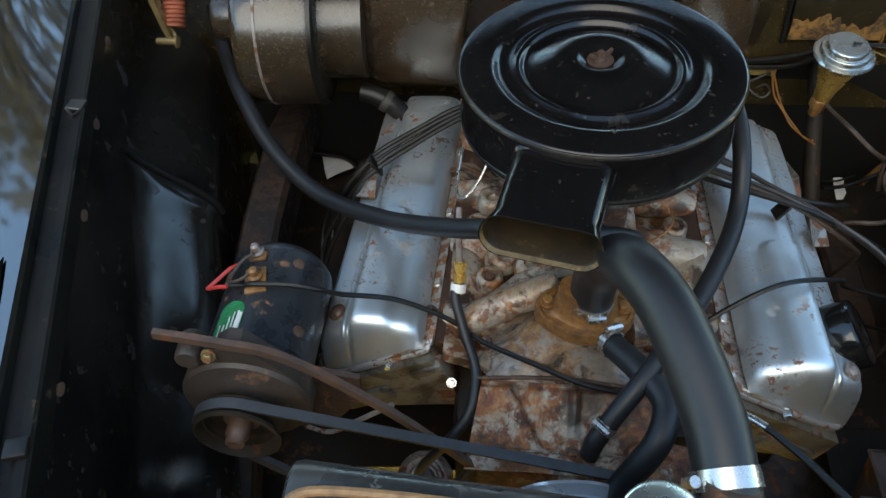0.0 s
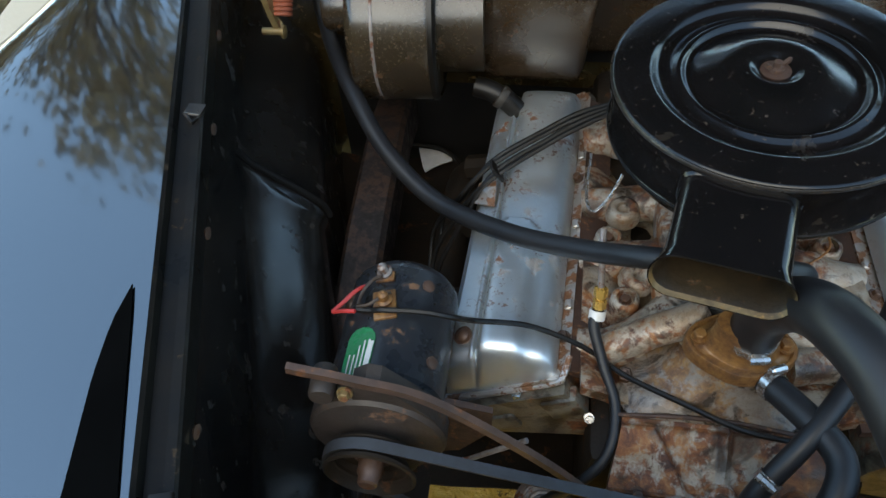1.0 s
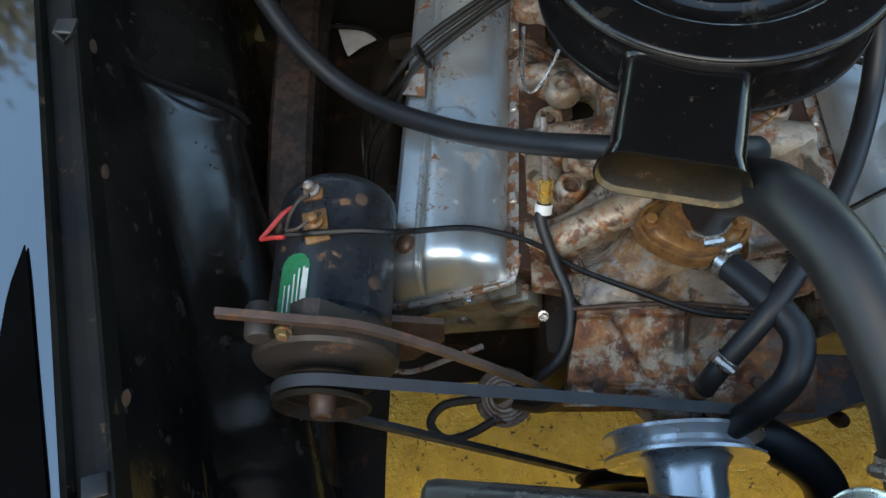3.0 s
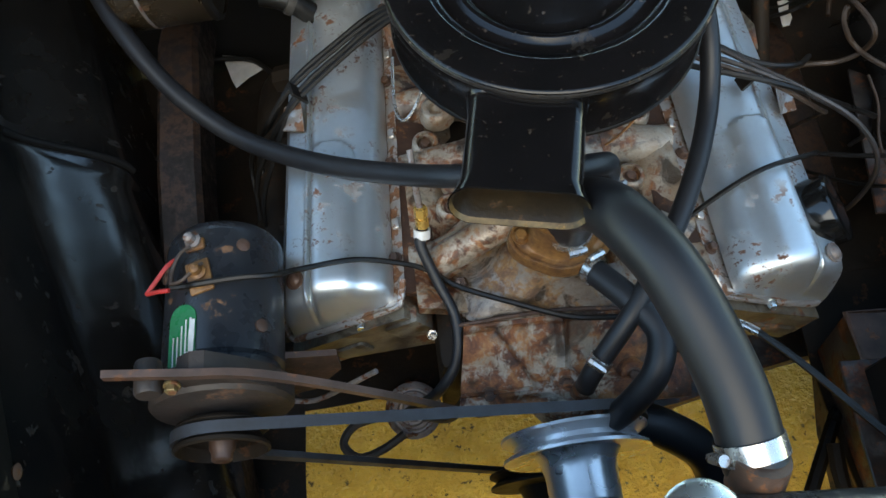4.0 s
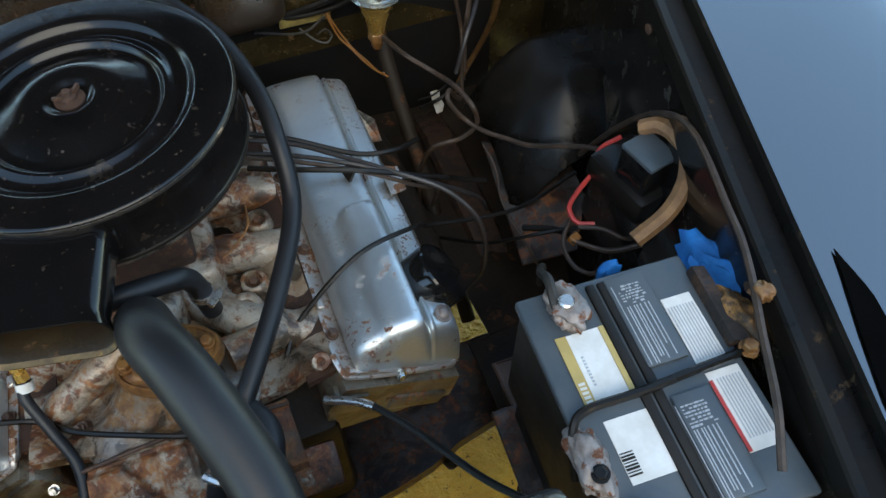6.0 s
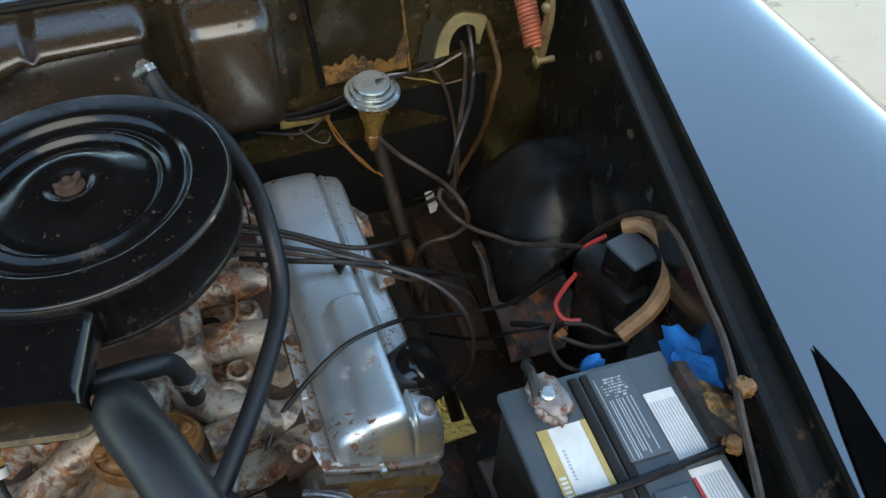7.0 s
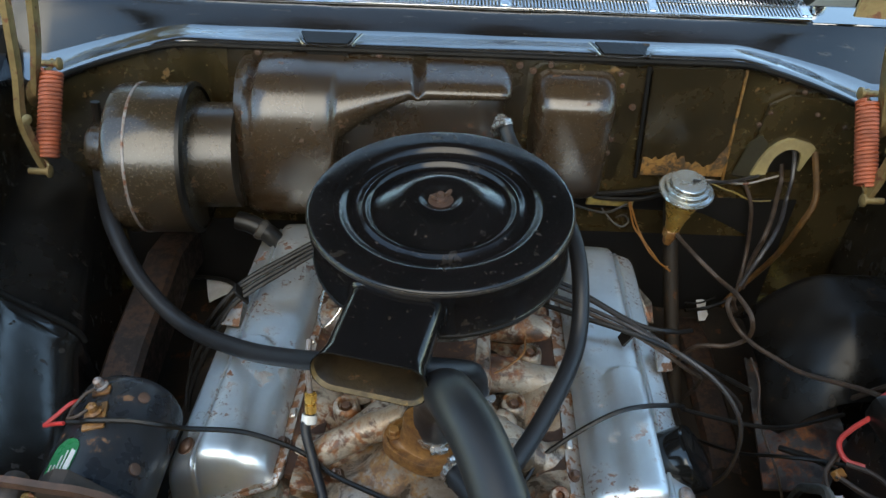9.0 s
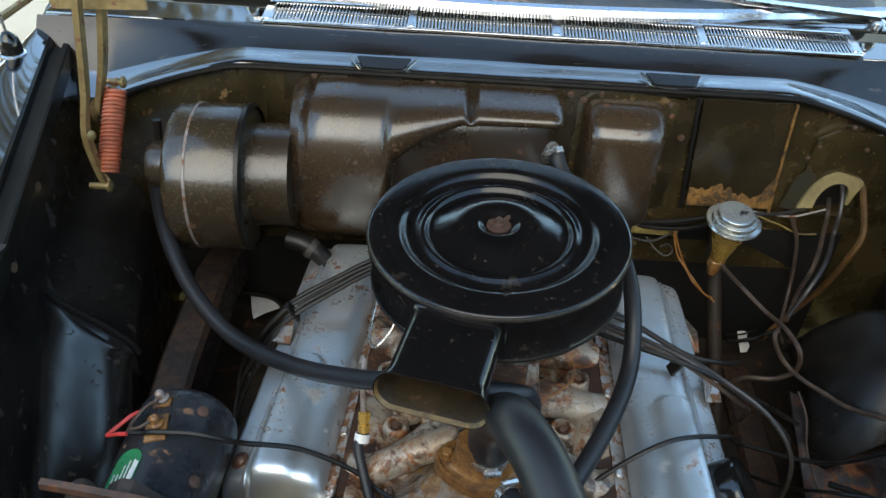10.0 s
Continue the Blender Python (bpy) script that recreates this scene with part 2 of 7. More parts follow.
RUST = (0.16, 0.055, 0.02)
RUSTS = ((0.035, 0.013, 0.008), (0.085, 0.030, 0.013), (0.15, 0.052, 0.018), (0.22, 0.088, 0.028), (0.27, 0.13, 0.050))
M = dict(
    paint=surf("black_car_paint", (0.004, 0.004, 0.005), (0.006, 0.006, 0.006), 0.05, scale=6, bump=0.0, coat=1.0, rvar=0.02, spec=1.0),
    paint_dull=surf("dusty_black_paint", (0.005, 0.005, 0.005), (0.012, 0.010, 0.008), 0.36, scale=9, spots=[((0.05, 0.035, 0.022), 40, 0.06, 0.8, 0)], bump=0.1, spec=0.10),
    bay=surf("bay_black", (0.004, 0.004, 0.004), (0.010, 0.008, 0.006), 0.34, scale=5, rvar=0.16, spots=[((0.05, 0.03, 0.016), 24, 0.08, 0.85, 0)], bump=0.2, spec=0.28),
    shelf=surf("shelf_black", (0.003, 0.003, 0.003), (0.008, 0.007, 0.006), 0.30, scale=9, spots=[((0.03, 0.02, 0.012), 30, 0.08, 0.6, 0)], bump=0.12, rvar=0.12, spec=0.2),
    wheelhouse=surf("wheel_housing_black", (0.005, 0.005, 0.005), (0.013, 0.011, 0.009), 0.20, scale=6, spots=[((0.03, 0.02, 0.012), 26, 0.07, 0.8, 0)], bump=0.10, fine=34, depth=0.004, rvar=0.13, spec=0.9),
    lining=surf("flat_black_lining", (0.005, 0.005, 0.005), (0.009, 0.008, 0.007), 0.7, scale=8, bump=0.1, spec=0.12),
    # glossless black that paints the dark wedge-shaped reflection on each fender
    wedge=surf("dark_reflection_film", (0.002, 0.002, 0.002), (0.003, 0.003, 0.003), 0.9, scale=8, bump=0.0, spec=0.0),
    firewall=surf("grimy_firewall", (0.013, 0.010, 0.005), (0.036, 0.025, 0.009), 0.24, scale=11, spots=[((0.15, 0.08, 0.022), 34, 0.06, 0.6, 0), ((0.13, 0.105, 0.05), 95, 0.03, 0.4, 0)], bump=0.2, fine=45, rvar=0.12, spec=0.8),
    cleaner=surf("air_cleaner_enamel", (0.003, 0.003, 0.003), (0.006, 0.005, 0.005), 0.17, scale=10, spots=[((0.017, 0.013, 0.010), 15, 0.08, 0.36, 0), ((0.06, 0.042, 0.03), 120, 0.0, 0.5, 0)], bump=0.02, coat=0.0, rvar=0.07, spec=0.36),
    cleaner_edge=surf("worn_rim_metal", (0.045, 0.040, 0.036), (0.012, 0.010, 0.009), 0.34, 0.4, scale=40, spots=[((0.34, 0.24, 0.17), 50, 0.10, 0.4, 0.5)], bump=0.1),
    snorkel_in=surf("rusty_snorkel_inside", (0.030, 0.020, 0.010), (0.010, 0.007, 0.004), 0.42, scale=14, spots=[((0.085, 0.044, 0.018), 45, 0.14, 0.8, 0)], bump=0.3, spec=0.25),
    snorkel_rim=surf("worn_golden_rim", (0.13, 0.088, 0.036), (0.050, 0.034, 0.016), 0.40, 0.25, scale=35, spots=[((0.20, 0.12, 0.04), 60, 0.16, 0.6, 0.2)], bump=0.15, spec=0.3),
    rubber=surf("black_rubber", (0.008, 0.0085, 0.010), (0.012, 0.012, 0.013), 0.45, scale=14, fine=60, bump=0.05, rvar=0.07, spec=0.36),
    rubber_dull=surf("old_rubber", (0.016, 0.015, 0.013), (0.03, 0.025, 0.02), 0.62, scale=20, bump=0.25),
    tank=surf("dusty_tank_black", (0.018, 0.019, 0.020), (0.045, 0.042, 0.038), 0.30, scale=9, spots=[((0.11, 0.10, 0.085), 40, 0.10, 0.7, 0)], bump=0.1, rvar=0.1),
    belt=surf("fan_belt_rubber", (0.035, 0.038, 0.044), (0.025, 0.026, 0.028), 0.55, scale=30, bump=0.15),
    silver=surf("silver_painted_tin", (0.665, 0.715, 0.735), (0.575, 0.61, 0.615), 0.43, 0.92, scale=9, spots=[((0.15, 0.055, 0.02), 46, 0.27, 0.75, 0.0), ((0.13, 0.05, 0.02), 120, 0.31, 0.8, 0.0)], bump=0.012, cluster=7.0, rvar=0.05),
    silver_rusty=surf("rust_edged_tin", (0.50, 0.48, 0.46), (0.36, 0.33, 0.30), 0.38, 0.7, scale=14, spots=[((0.20, 0.09, 0.04), 45, 0.42, 0.75, 0.0)], bump=0.1),
    channel=surf("rust_channel", (0.060, 0.028, 0.016), (0.030, 0.016, 0.011), 0.7, 0.0, scale=25, spots=[((0.16, 0.075, 0.035), 40, 0.2, 0.8, 0)], bump=0.4),
    block=cast("rusty_cast_iron", (0.36, 0.335, 0.29), (0.24, 0.19, 0.135), RUSTS, 12.0, 0.62, 0.26, 0.40, 0.15, 0.9),
    head=cast("grey_olive_iron", (0.17, 0.155, 0.120), (0.10, 0.085, 0.062), RUSTS, 14.0, 0.36, 0.45, 0.40, 0.3, 0.4),
    manifold=cast("intake_cast_iron", (0.38, 0.345, 0.285), (0.235, 0.165, 0.105), RUSTS, 14.0, 0.42, 0.34, 0.34, 0.2, 0.6),
    rust_plate=patchy("mottled_plate_rust", [(0.40, (0.016, 0.012, 0.007)), (0.47, (0.055, 0.03, 0.012)), (0.505, (0.13, 0.065, 0.018)), (0.56, (0.22, 0.115, 0.032)), (0.66, (0.17, 0.066, 0.028))], 38.0, 0.5, 0.0, 0.4),
    end_frame=surf("rusty_end_frame", (0.040, 0.029, 0.022), (0.020, 0.015, 0.012), 0.6, 0.1, scale=14, spots=[((0.10, 0.052, 0.028), 26, 0.2, 0.8, 0)], bump=0.3),
    plate_dark=surf("oily_dark_plate", (0.010, 0.008, 0.005), (0.026, 0.018, 0.008), 0.24, scale=13, bump=0.08, rvar=0.1, spec=0.5),
    cowl=surf("streaked_cowl_paint", (0.008, 0.008, 0.009), (0.016, 0.015, 0.014), 0.14, scale=10, spots=[((0.05, 0.042, 0.032), 30, 0.05, 0.4, 0)], bump=0.06, rvar=0.08, spec=1.0, stretch=(0.35, 2.2, 1), coat=1.0),
    # darker, duller copy of the cowl paint: the hood's reflection put into the colour
    cowl_step=surf("cowl_paint_dark_reflection", (0.006, 0.005, 0.004), (0.012, 0.009, 0.007), 0.20, scale=10, spots=[((0.05, 0.042, 0.032), 30, 0.05, 0.4, 0)], bump=0.06, rvar=0.08, spec=0.5, stretch=(0.35, 2.2, 1)),

    grime=surf("greasy_iron", (0.010, 0.008, 0.006), (0.022, 0.016, 0.011), 0.6, 0.0, scale=15, spots=[((0.09, 0.042, 0.02), 22, 0.14, 0.8, 0)], bump=0.4, spec=0.15),
    rusty=surf("rusty_steel", (0.105, 0.058, 0.038), (0.055, 0.034, 0.025), 0.5, 0.2, scale=22, spots=[((0.19, 0.075, 0.028), 30, 0.2, 0.7, 0.0)], bump=0.3),
    generator=surf("generator_black", (0.012, 0.014, 0.018), (0.024, 0.025, 0.027), 0.32, scale=13, spots=[((0.17, 0.085, 0.04), 26, 0.09, 0.8, 0)], bump=0.15),
    heater=surf("heater_box_brown", (0.042, 0.026, 0.013), (0.022, 0.015, 0.010), 0.28, scale=6, spots=[((0.060, 0.040, 0.022), 230, 0.10, 0.45, 0), ((0.10, 0.045, 0.02), 30, 0.02, 0.7, 0)], bump=0.06, rvar=0.12, spec=0.75),
    blower=surf("blower_olive_brown", (0.032, 0.022, 0.011), (0.019, 0.013, 0.008), 0.27, scale=6, spots=[((0.070, 0.050, 0.028), 230, 0.16, 0.5, 0), ((0.10, 0.05, 0.02), 30, 0.02, 0.7, 0)], bump=0.06, rvar=0.10, spec=0.65),
    spring=surf("red_oxide_spring", (0.40, 0.095, 0.04), (0.22, 0.06, 0.03), 0.6, scale=40, bump=0.2),
    hinge=surf("yellowed_hinge_steel", (0.30, 0.22, 0.10), (0.16, 0.11, 0.045), 0.42, 0.5, scale=25, spots=[(RUST, 45, 0.22, 0.7, 0)], bump=0.15),
    chrome=surf("dull_chrome", (0.62, 0.62, 0.64), (0.5, 0.5, 0.5), 0.2, 1.0, scale=30, bump=0.03),
    steel=surf("clamp_steel", (0.60, 0.58, 0.55), (0.42, 0.40, 0.38), 0.26, 0.9, scale=60, bump=0.08),
    brass=surf("brass", (0.78, 0.50, 0.13), (0.50, 0.30, 0.08), 0.30, 0.7, scale=50, bump=0.08),
    zinc=surf("zinc_plated", (0.58, 0.63, 0.64), (0.46, 0.48, 0.46), 0.22, 0.9, scale=25, bump=0.01),
    thermostat=patchy("thermostat_rust", [(0.38, (0.045, 0.020, 0.009)), (0.46, (0.12, 0.054, 0.018)), (0.53, (0.20, 0.098, 0.030)), (0.64, (0.28, 0.165, 0.070))], 16.0, 0.36, 0.15, 0.3),
    crossover=cast("stained_crossover_iron", (0.23, 0.20, 0.170), (0.150, 0.115, 0.085), ((0.06, 0.026, 0.012), (0.11, 0.052, 0.020), (0.18, 0.095, 0.032), (0.25, 0.14, 0.045)), 15.0, 0.42, 0.30, 0.30, 0.25, 0.4),
    pump=surf("grey_painted_pump", (0.62, 0.63, 0.64), (0.50, 0.51, 0.52), 0.30, 0.75, scale=12, bump=0.03),
    apron=cast("dirty_apron_iron", (0.060, 0.057, 0.056), (0.026, 0.021, 0.018), RUSTS[:4], 13.0, 0.42, 0.50, 0.42, 0.0, 0.4, (0.010, 0.007, 0.005)),
    battery=surf("grey_battery_plastic", (0.042, 0.058, 0.072), (0.062, 0.072, 0.080), 0.45, scale=16, bump=0.08),
    battery_case=surf("black_battery_case", (0.006, 0.006, 0.006), (0.016, 0.014, 0.012), 0.55, scale=16, bump=0.1, spec=0.22),
    label=surf("white_label", (0.62, 0.62, 0.60), (0.50, 0.49, 0.46), 0.45, scale=30, bump=0.05),
    gold=surf("gold_print", (0.45, 0.33, 0.11), (0.36, 0.26, 0.09), 0.4, 0.2, scale=30, bump=0.0),
    red=surf("red_insulation", (0.45, 0.035, 0.03), (0.28, 0.025, 0.022), 0.45, scale=30, bump=0.05),
    greyprint=surf("grey_print", (0.34, 0.36, 0.38), (0.28, 0.30, 0.32), 0.5, scale=30, bump=0.0),
    green=surf("green_tag", (0.02, 0.20, 0.07), (0.03, 0.14, 0.06), 0.3, scale=40, bump=0.05),
    wire=surf("black_wire", (0.005, 0.005, 0.005), (0.010, 0.009, 0.008), 0.38, scale=30, bump=0.05, spec=0.25),
    wire_brown=surf("brown_dusty_wire", (0.055, 0.034, 0.022), (0.022, 0.015, 0.011), 0.6, scale=40, bump=0.15),
    wire_grey=surf("grey_wire", (0.028, 0.024, 0.025), (0.012, 0.011, 0.011), 0.5, scale=30, bump=0.1),
    wire_yellow=surf("yellowed_wire", (0.26, 0.11, 0.022), (0.15, 0.065, 0.02), 0.55, scale=40, bump=0.1),
    cable_ochre=surf("ochre_cable_cloth", (0.105, 0.050, 0.012), (0.055, 0.028, 0.010), 0.6, scale=40, bump=0.2, spec=0.25),
    brass_card=surf("yellow_card", (0.30, 0.23, 0.07), (0.12, 0.09, 0.035), 0.4, scale=40, bump=0.1),
    rail=patchy("rail_rust", [(0.38, (0.008, 0.006, 0.005)), (0.48, (0.014, 0.009, 0.007)), (0.535, (0.050, 0.024, 0.012)), (0.57, (0.018, 0.014, 0.012)), (0.66, (0.036, 0.031, 0.029))], 14.0, 0.5, 0.1, 0.5),
    tape=surf("brown_tape", (0.26, 0.14, 0.055), (0.15, 0.08, 0.04), 0.7, scale=35, bump=0.3),
    rag=surf("blue_rag", (0.008, 0.19, 0.55), (0.008, 0.10, 0.33), 0.75, scale=30, bump=0.3),
    lead=surf("corroded_lead", (0.13, 0.095, 0.075), (0.26, 0.24, 0.23), 0.55, 0.4, scale=45, spots=[(RUST, 60, 0.3, 0.8, 0)], bump=0.4),
    plate_olive=surf("pale_olive_paint", (0.030, 0.027, 0.015), (0.020, 0.017, 0.009), 0.5, scale=20, bump=0.1),
    plate=surf("yellowed_plate", (0.27, 0.22, 0.10), (0.17, 0.13, 0.06), 0.6, scale=30, bump=0.15),
    cloth=surf("pale_card", (0.56, 0.55, 0.53), (0.44, 0.43, 0.41), 0.8, scale=30, bump=0.1),
    concrete=surf("pale_concrete", (0.52, 0.43, 0.31), (0.44, 0.36, 0.26), 0.85, scale=1.3, spots=[((0.40, 0.33, 0.24), 5, 0.05, 0.9, 0)], bump=0.4, fine=60),
    yellow=surf("yellow_ground_paint", (0.74, 0.415, 0.035), (0.56, 0.30, 0.025), 0.6, scale=14, spots=[((0.16, 0.10, 0.02), 60, 0.10, 0.85, 0)], bump=1.0, fine=85, depth=0.012),
    plaster=surf("brown_plaster", (0.24, 0.17, 0.115), (0.18, 0.125, 0.085), 0.85, scale=2.0, bump=0.3, fine=40),
    bark=surf("bark", (0.10, 0.075, 0.055), (0.06, 0.045, 0.035), 0.9, scale=12, bump=0.6, fine=40),
    leaf=surf("leaves", (0.12, 0.10, 0.045), (0.17, 0.125, 0.06), 0.6, scale=3, bump=0.0),
    dash=surf("dashboard_vinyl", (0.03, 0.028, 0.026), (0.045, 0.04, 0.036), 0.6, scale=10, bump=0.1),
    cap=surf("black_oil_cap", (0.004, 0.004, 0.004), (0.007, 0.007, 0.007), 0.08, scale=12, bump=0.03),
)
glass = bpy.data.materials.new("windscreen_glass")
glass.use_nodes = True
gb = glass.node_tree.nodes["Principled BSDF"]
gb.inputs["Base Color"].default_value, gb.inputs["Roughness"].default_value = (0.9, 0.95, 0.95, 1), 0.03
gb.inputs["Transmission Weight"].default_value, gb.inputs["IOR"].default_value = 1.0, 1.45
M["glass"] = glass

# ---- shape helpers ----
BASE = {}


def thing(name, at, label, category, group="", kind=""):
    ob = new(name)
    ob.empty_display_size = 0.03
    ob.location = at
    BASE[ob] = Vector(at)
    return tagged(ob, label, category, group, kind)


def part(name, bm, material, parent, label="", smooth=38):
    """Links a bmesh, given in world metres, as one mesh under a thing or a part."""
    base = BASE[parent]
    bmesh.ops.translate(bm, verts=bm.verts, vec=-base)
    bmesh.ops.recalc_face_normals(bm, faces=bm.faces)
    me = bpy.data.meshes.new(name)
    bm.to_mesh(me)
    bm.free()
    me.materials.append(M[material])
    if smooth:
        me.shade_smooth()
        me.set_sharp_from_angle(angle=radians(smooth))
    ob = new(name, me)
    ob.parent = parent
    BASE[ob] = base
    if label:
        ob["label"] = label
    return ob


def solo(name, bm, material, at, label, category, group="", kind="", smooth=38):
    """A thing that is one mesh."""
    bmesh.ops.translate(bm, verts=bm.verts, vec=-Vector(at))
    bmesh.ops.recalc_face_normals(bm, faces=bm.faces)
    me = bpy.data.meshes.new(name)
    bm.to_mesh(me)
    bm.free()
    me.materials.append(M[material])
    if smooth:
        me.shade_smooth()
        me.set_sharp_from_angle(angle=radians(smooth))
    ob = new(name, me)
    ob.location = at
    BASE[ob] = Vector(at)
    return tagged(ob, label, category, group, kind)


def spline(pts, n=8):
    P = [Vector(p) for p in pts]
    if len(P) == 2:
        return [P[0].lerp(P[1], k / n) for k in range(n + 1)]
    Q = [2 * P[0] - P[1], *P, 2 * P[-1] - P[-2]]
    out = []
    for i in range(1, len(Q) - 2):
        a, b, c, d = Q[i - 1:i + 3]
        for k in range(n):
            t = k / n
            out.append(0.5 * (2 * b + (c - a) * t + (2 * a - 5 * b + 4 * c - d) * t * t + (3 * b - a - 3 * c + d) * t ** 3))
    return out + [P[-1]]


def loft(bm, rings, closed=True, caps=True):
    vs = [[bm.verts.new(p) for p in ring] for ring in rings]
    n = len(vs[0])
    for a, b in zip(vs, vs[1:]):
        for i in range(n if closed else n - 1):
            bm.faces.new((a[i], a[(i + 1) % n], b[(i + 1) % n], b[i]))
    if caps and closed:
        bm.faces.new(vs[0][::-1])
        bm.faces.new(vs[-1])
    return bm


def tube(pts, r, seg=10, n=8, bm=None, radii=None, smooth_path=True):
    bm = bm or bmesh.new()
    P = spline(pts, n) if smooth_path else [Vector(p) for p in pts]
    up, rings = None, []
    for i, p in enumerate(P):
        d = (P[min(i + 1, len(P) - 1)] - P[max(i - 1, 0)]).normalized()
        if up is None:
            up = d.orthogonal().normalized()
        up = (up - d * up.dot(d)).normalized()
        side = d.cross(up)
        rr = r if radii is None else radii(i / (len(P) - 1)) * r
        rings.append([p + (up * math.cos(a) + side * math.sin(a)) * rr for a in (2 * math.pi * k / seg for k in range(seg))])
    return loft(bm, rings)


def lathe(profile, at, axis=(0, 0, 1), seg=32, bm=None, caps=True):
    """Turns a profile of (radius, height) round an axis through a point."""
    bm = bm or bmesh.new()
    z = Vector(axis).normalized()
    x = z.orthogonal().normalized()
    y = z.cross(x)
    at = Vector(at)
    rings = [[at + z * h + (x * math.cos(a) + y * math.sin(a)) * max(r, 1e-4) for a in (2 * math.pi * k / seg for k in range(seg))] for r, h in profile]
    return loft(bm, rings, caps=caps)


def box(at, size, turn=(0, 0, 0), bevel=0.004, seg=2, bm=None):
    part_bm = bmesh.new()
    bmesh.ops.create_cube(part_bm, size=1.0)
    bmesh.ops.scale(part_bm, verts=part_bm.verts, vec=size)
    if bevel:
        bmesh.ops.bevel(part_bm, geom=part_bm.edges[:], offset=min(bevel, min(size) * 0.45), segments=seg, affect="EDGES", profile=0.5)
    part_bm.transform(pose(*at, *turn))
    if bm is None:
        return part_bm
    me = bpy.data.meshes.new("t")
    part_bm.to_mesh(me)
    part_bm.free()
    bm.from_mesh(me)
    bpy.data.meshes.remove(me)
    return bm


def rrect(w, h, r, n=5):
    """A rounded rectangle of width w and height h, counter-clockwise, as (u, v)."""
    out = []
    for cx, cy, a0 in ((w / 2 - r, h / 2 - r, 0), (-w / 2 + r, h / 2 - r, 90), (-w / 2 + r, -h / 2 + r, 180), (w / 2 - r, -h / 2 + r, 270)):
        out += [(cx + r * math.cos(radians(a0 + 90 * k / n)), cy + r * math.sin(radians(a0 + 90 * k / n))) for k in range(n + 1)]
    return out


def slab(poly, lift, bm=None):
    """A flat plate: a polygon of world points, thickened by a vector."""
    bm = bm or bmesh.new()
    lift = Vector(lift)
    return loft(bm, [[Vector(p) for p in poly], [Vector(p) + lift for p in poly]])


def grid_sheet(f, nu, nv, thick=None):
    """A sheet f(u, v) for u, v from 0 to 1, thickened by a vector."""
    bm = bmesh.new()
    vs = [[bm.verts.new(f(i / nu, j / nv)) for j in range(nv + 1)] for i in range(nu + 1)]
    for i in range(nu):
        for j in range(nv):
            bm.faces.new((vs[i][j], vs[i + 1][j], vs[i + 1][j + 1], vs[i][j + 1]))
    if thick is not None:
        ext = bmesh.ops.extrude_face_region(bm, geom=bm.faces[:])
        bmesh.ops.translate(bm, verts=[v for v in ext["geom"] if isinstance(v, bmesh.types.BMVert)], vec=thick)
    return bm


def hexbolt(at, axis, r, h, bm=None):
    bm = lathe([(r * 1.35, 0), (r * 1.35, h * 0.25)], at, axis, 12, bm)
    return lathe([(r, h * 0.2), (r, h * 0.9), (r * 0.85, h)], at, axis, 6, bm)


def clamp(name, at, axis, r, parent=None, width=0.012, material="steel", screw=(0, 0, 1)):
    """A worm-drive hose clamp: a band and its screw box."""
    bm = lathe([(r, -width / 2), (r + 0.0016, -width / 2), (r + 0.0016, width / 2), (r, width / 2)], at, axis, 28, caps=False)
    ax = Vector(axis).normalized()
    s = Vector(screw)
    s = (s - ax * s.dot(ax)).normalized()
    c = Vector(at) + s * (r + 0.005)
    side = ax.cross(s)
    lathe([(0.0055, -0.011), (0.0055, 0.008), (0.004, 0.008), (0.004, 0.012)], c, side, 8, bm)
    return bm

# ---- the ground and what stands round the car ----
def ground_sheet():
    bm = bmesh.new()
    bmesh.ops.create_grid(bm, x_segments=24, y_segments=24, size=60)
    return solo("ground", bm, "concrete", (0, 0, 0), "pale beige concrete ground round the parked car", "ground", kind="structure", smooth=0)


ground_sheet()
bm = bmesh.new()
bmesh.ops.create_grid(bm, x_segments=30, y_segments=60, size=1.0)
bmesh.ops.scale(bm, verts=bm.verts, vec=(1.35, 2.6, 1))
bmesh.ops.translate(bm, verts=bm.verts, vec=(0, -2.4, 0.004))
for v in bm.verts:
    v.co.z += 0.004 * noise.noise(v.co * 7.0) + 0.004
solo("pavement", bm, "yellow", (0, 0, 0), "coarse yellow painted ground under the open engine bay", "pavement", kind="structure", smooth=0)


# unseen wall, added to keep the bright horizon out of front-facing reflections
bm = box((0, -5.2, 1.6), (19.0, 0.25, 3.2), (0, 0, 0), 0.02, 1)
solo("reflection_wall", bm, "plaster", (0, -5.2, 0), "unseen plain brown wall added ahead of the car to darken reflections", "wall", kind="structure", smooth=0)


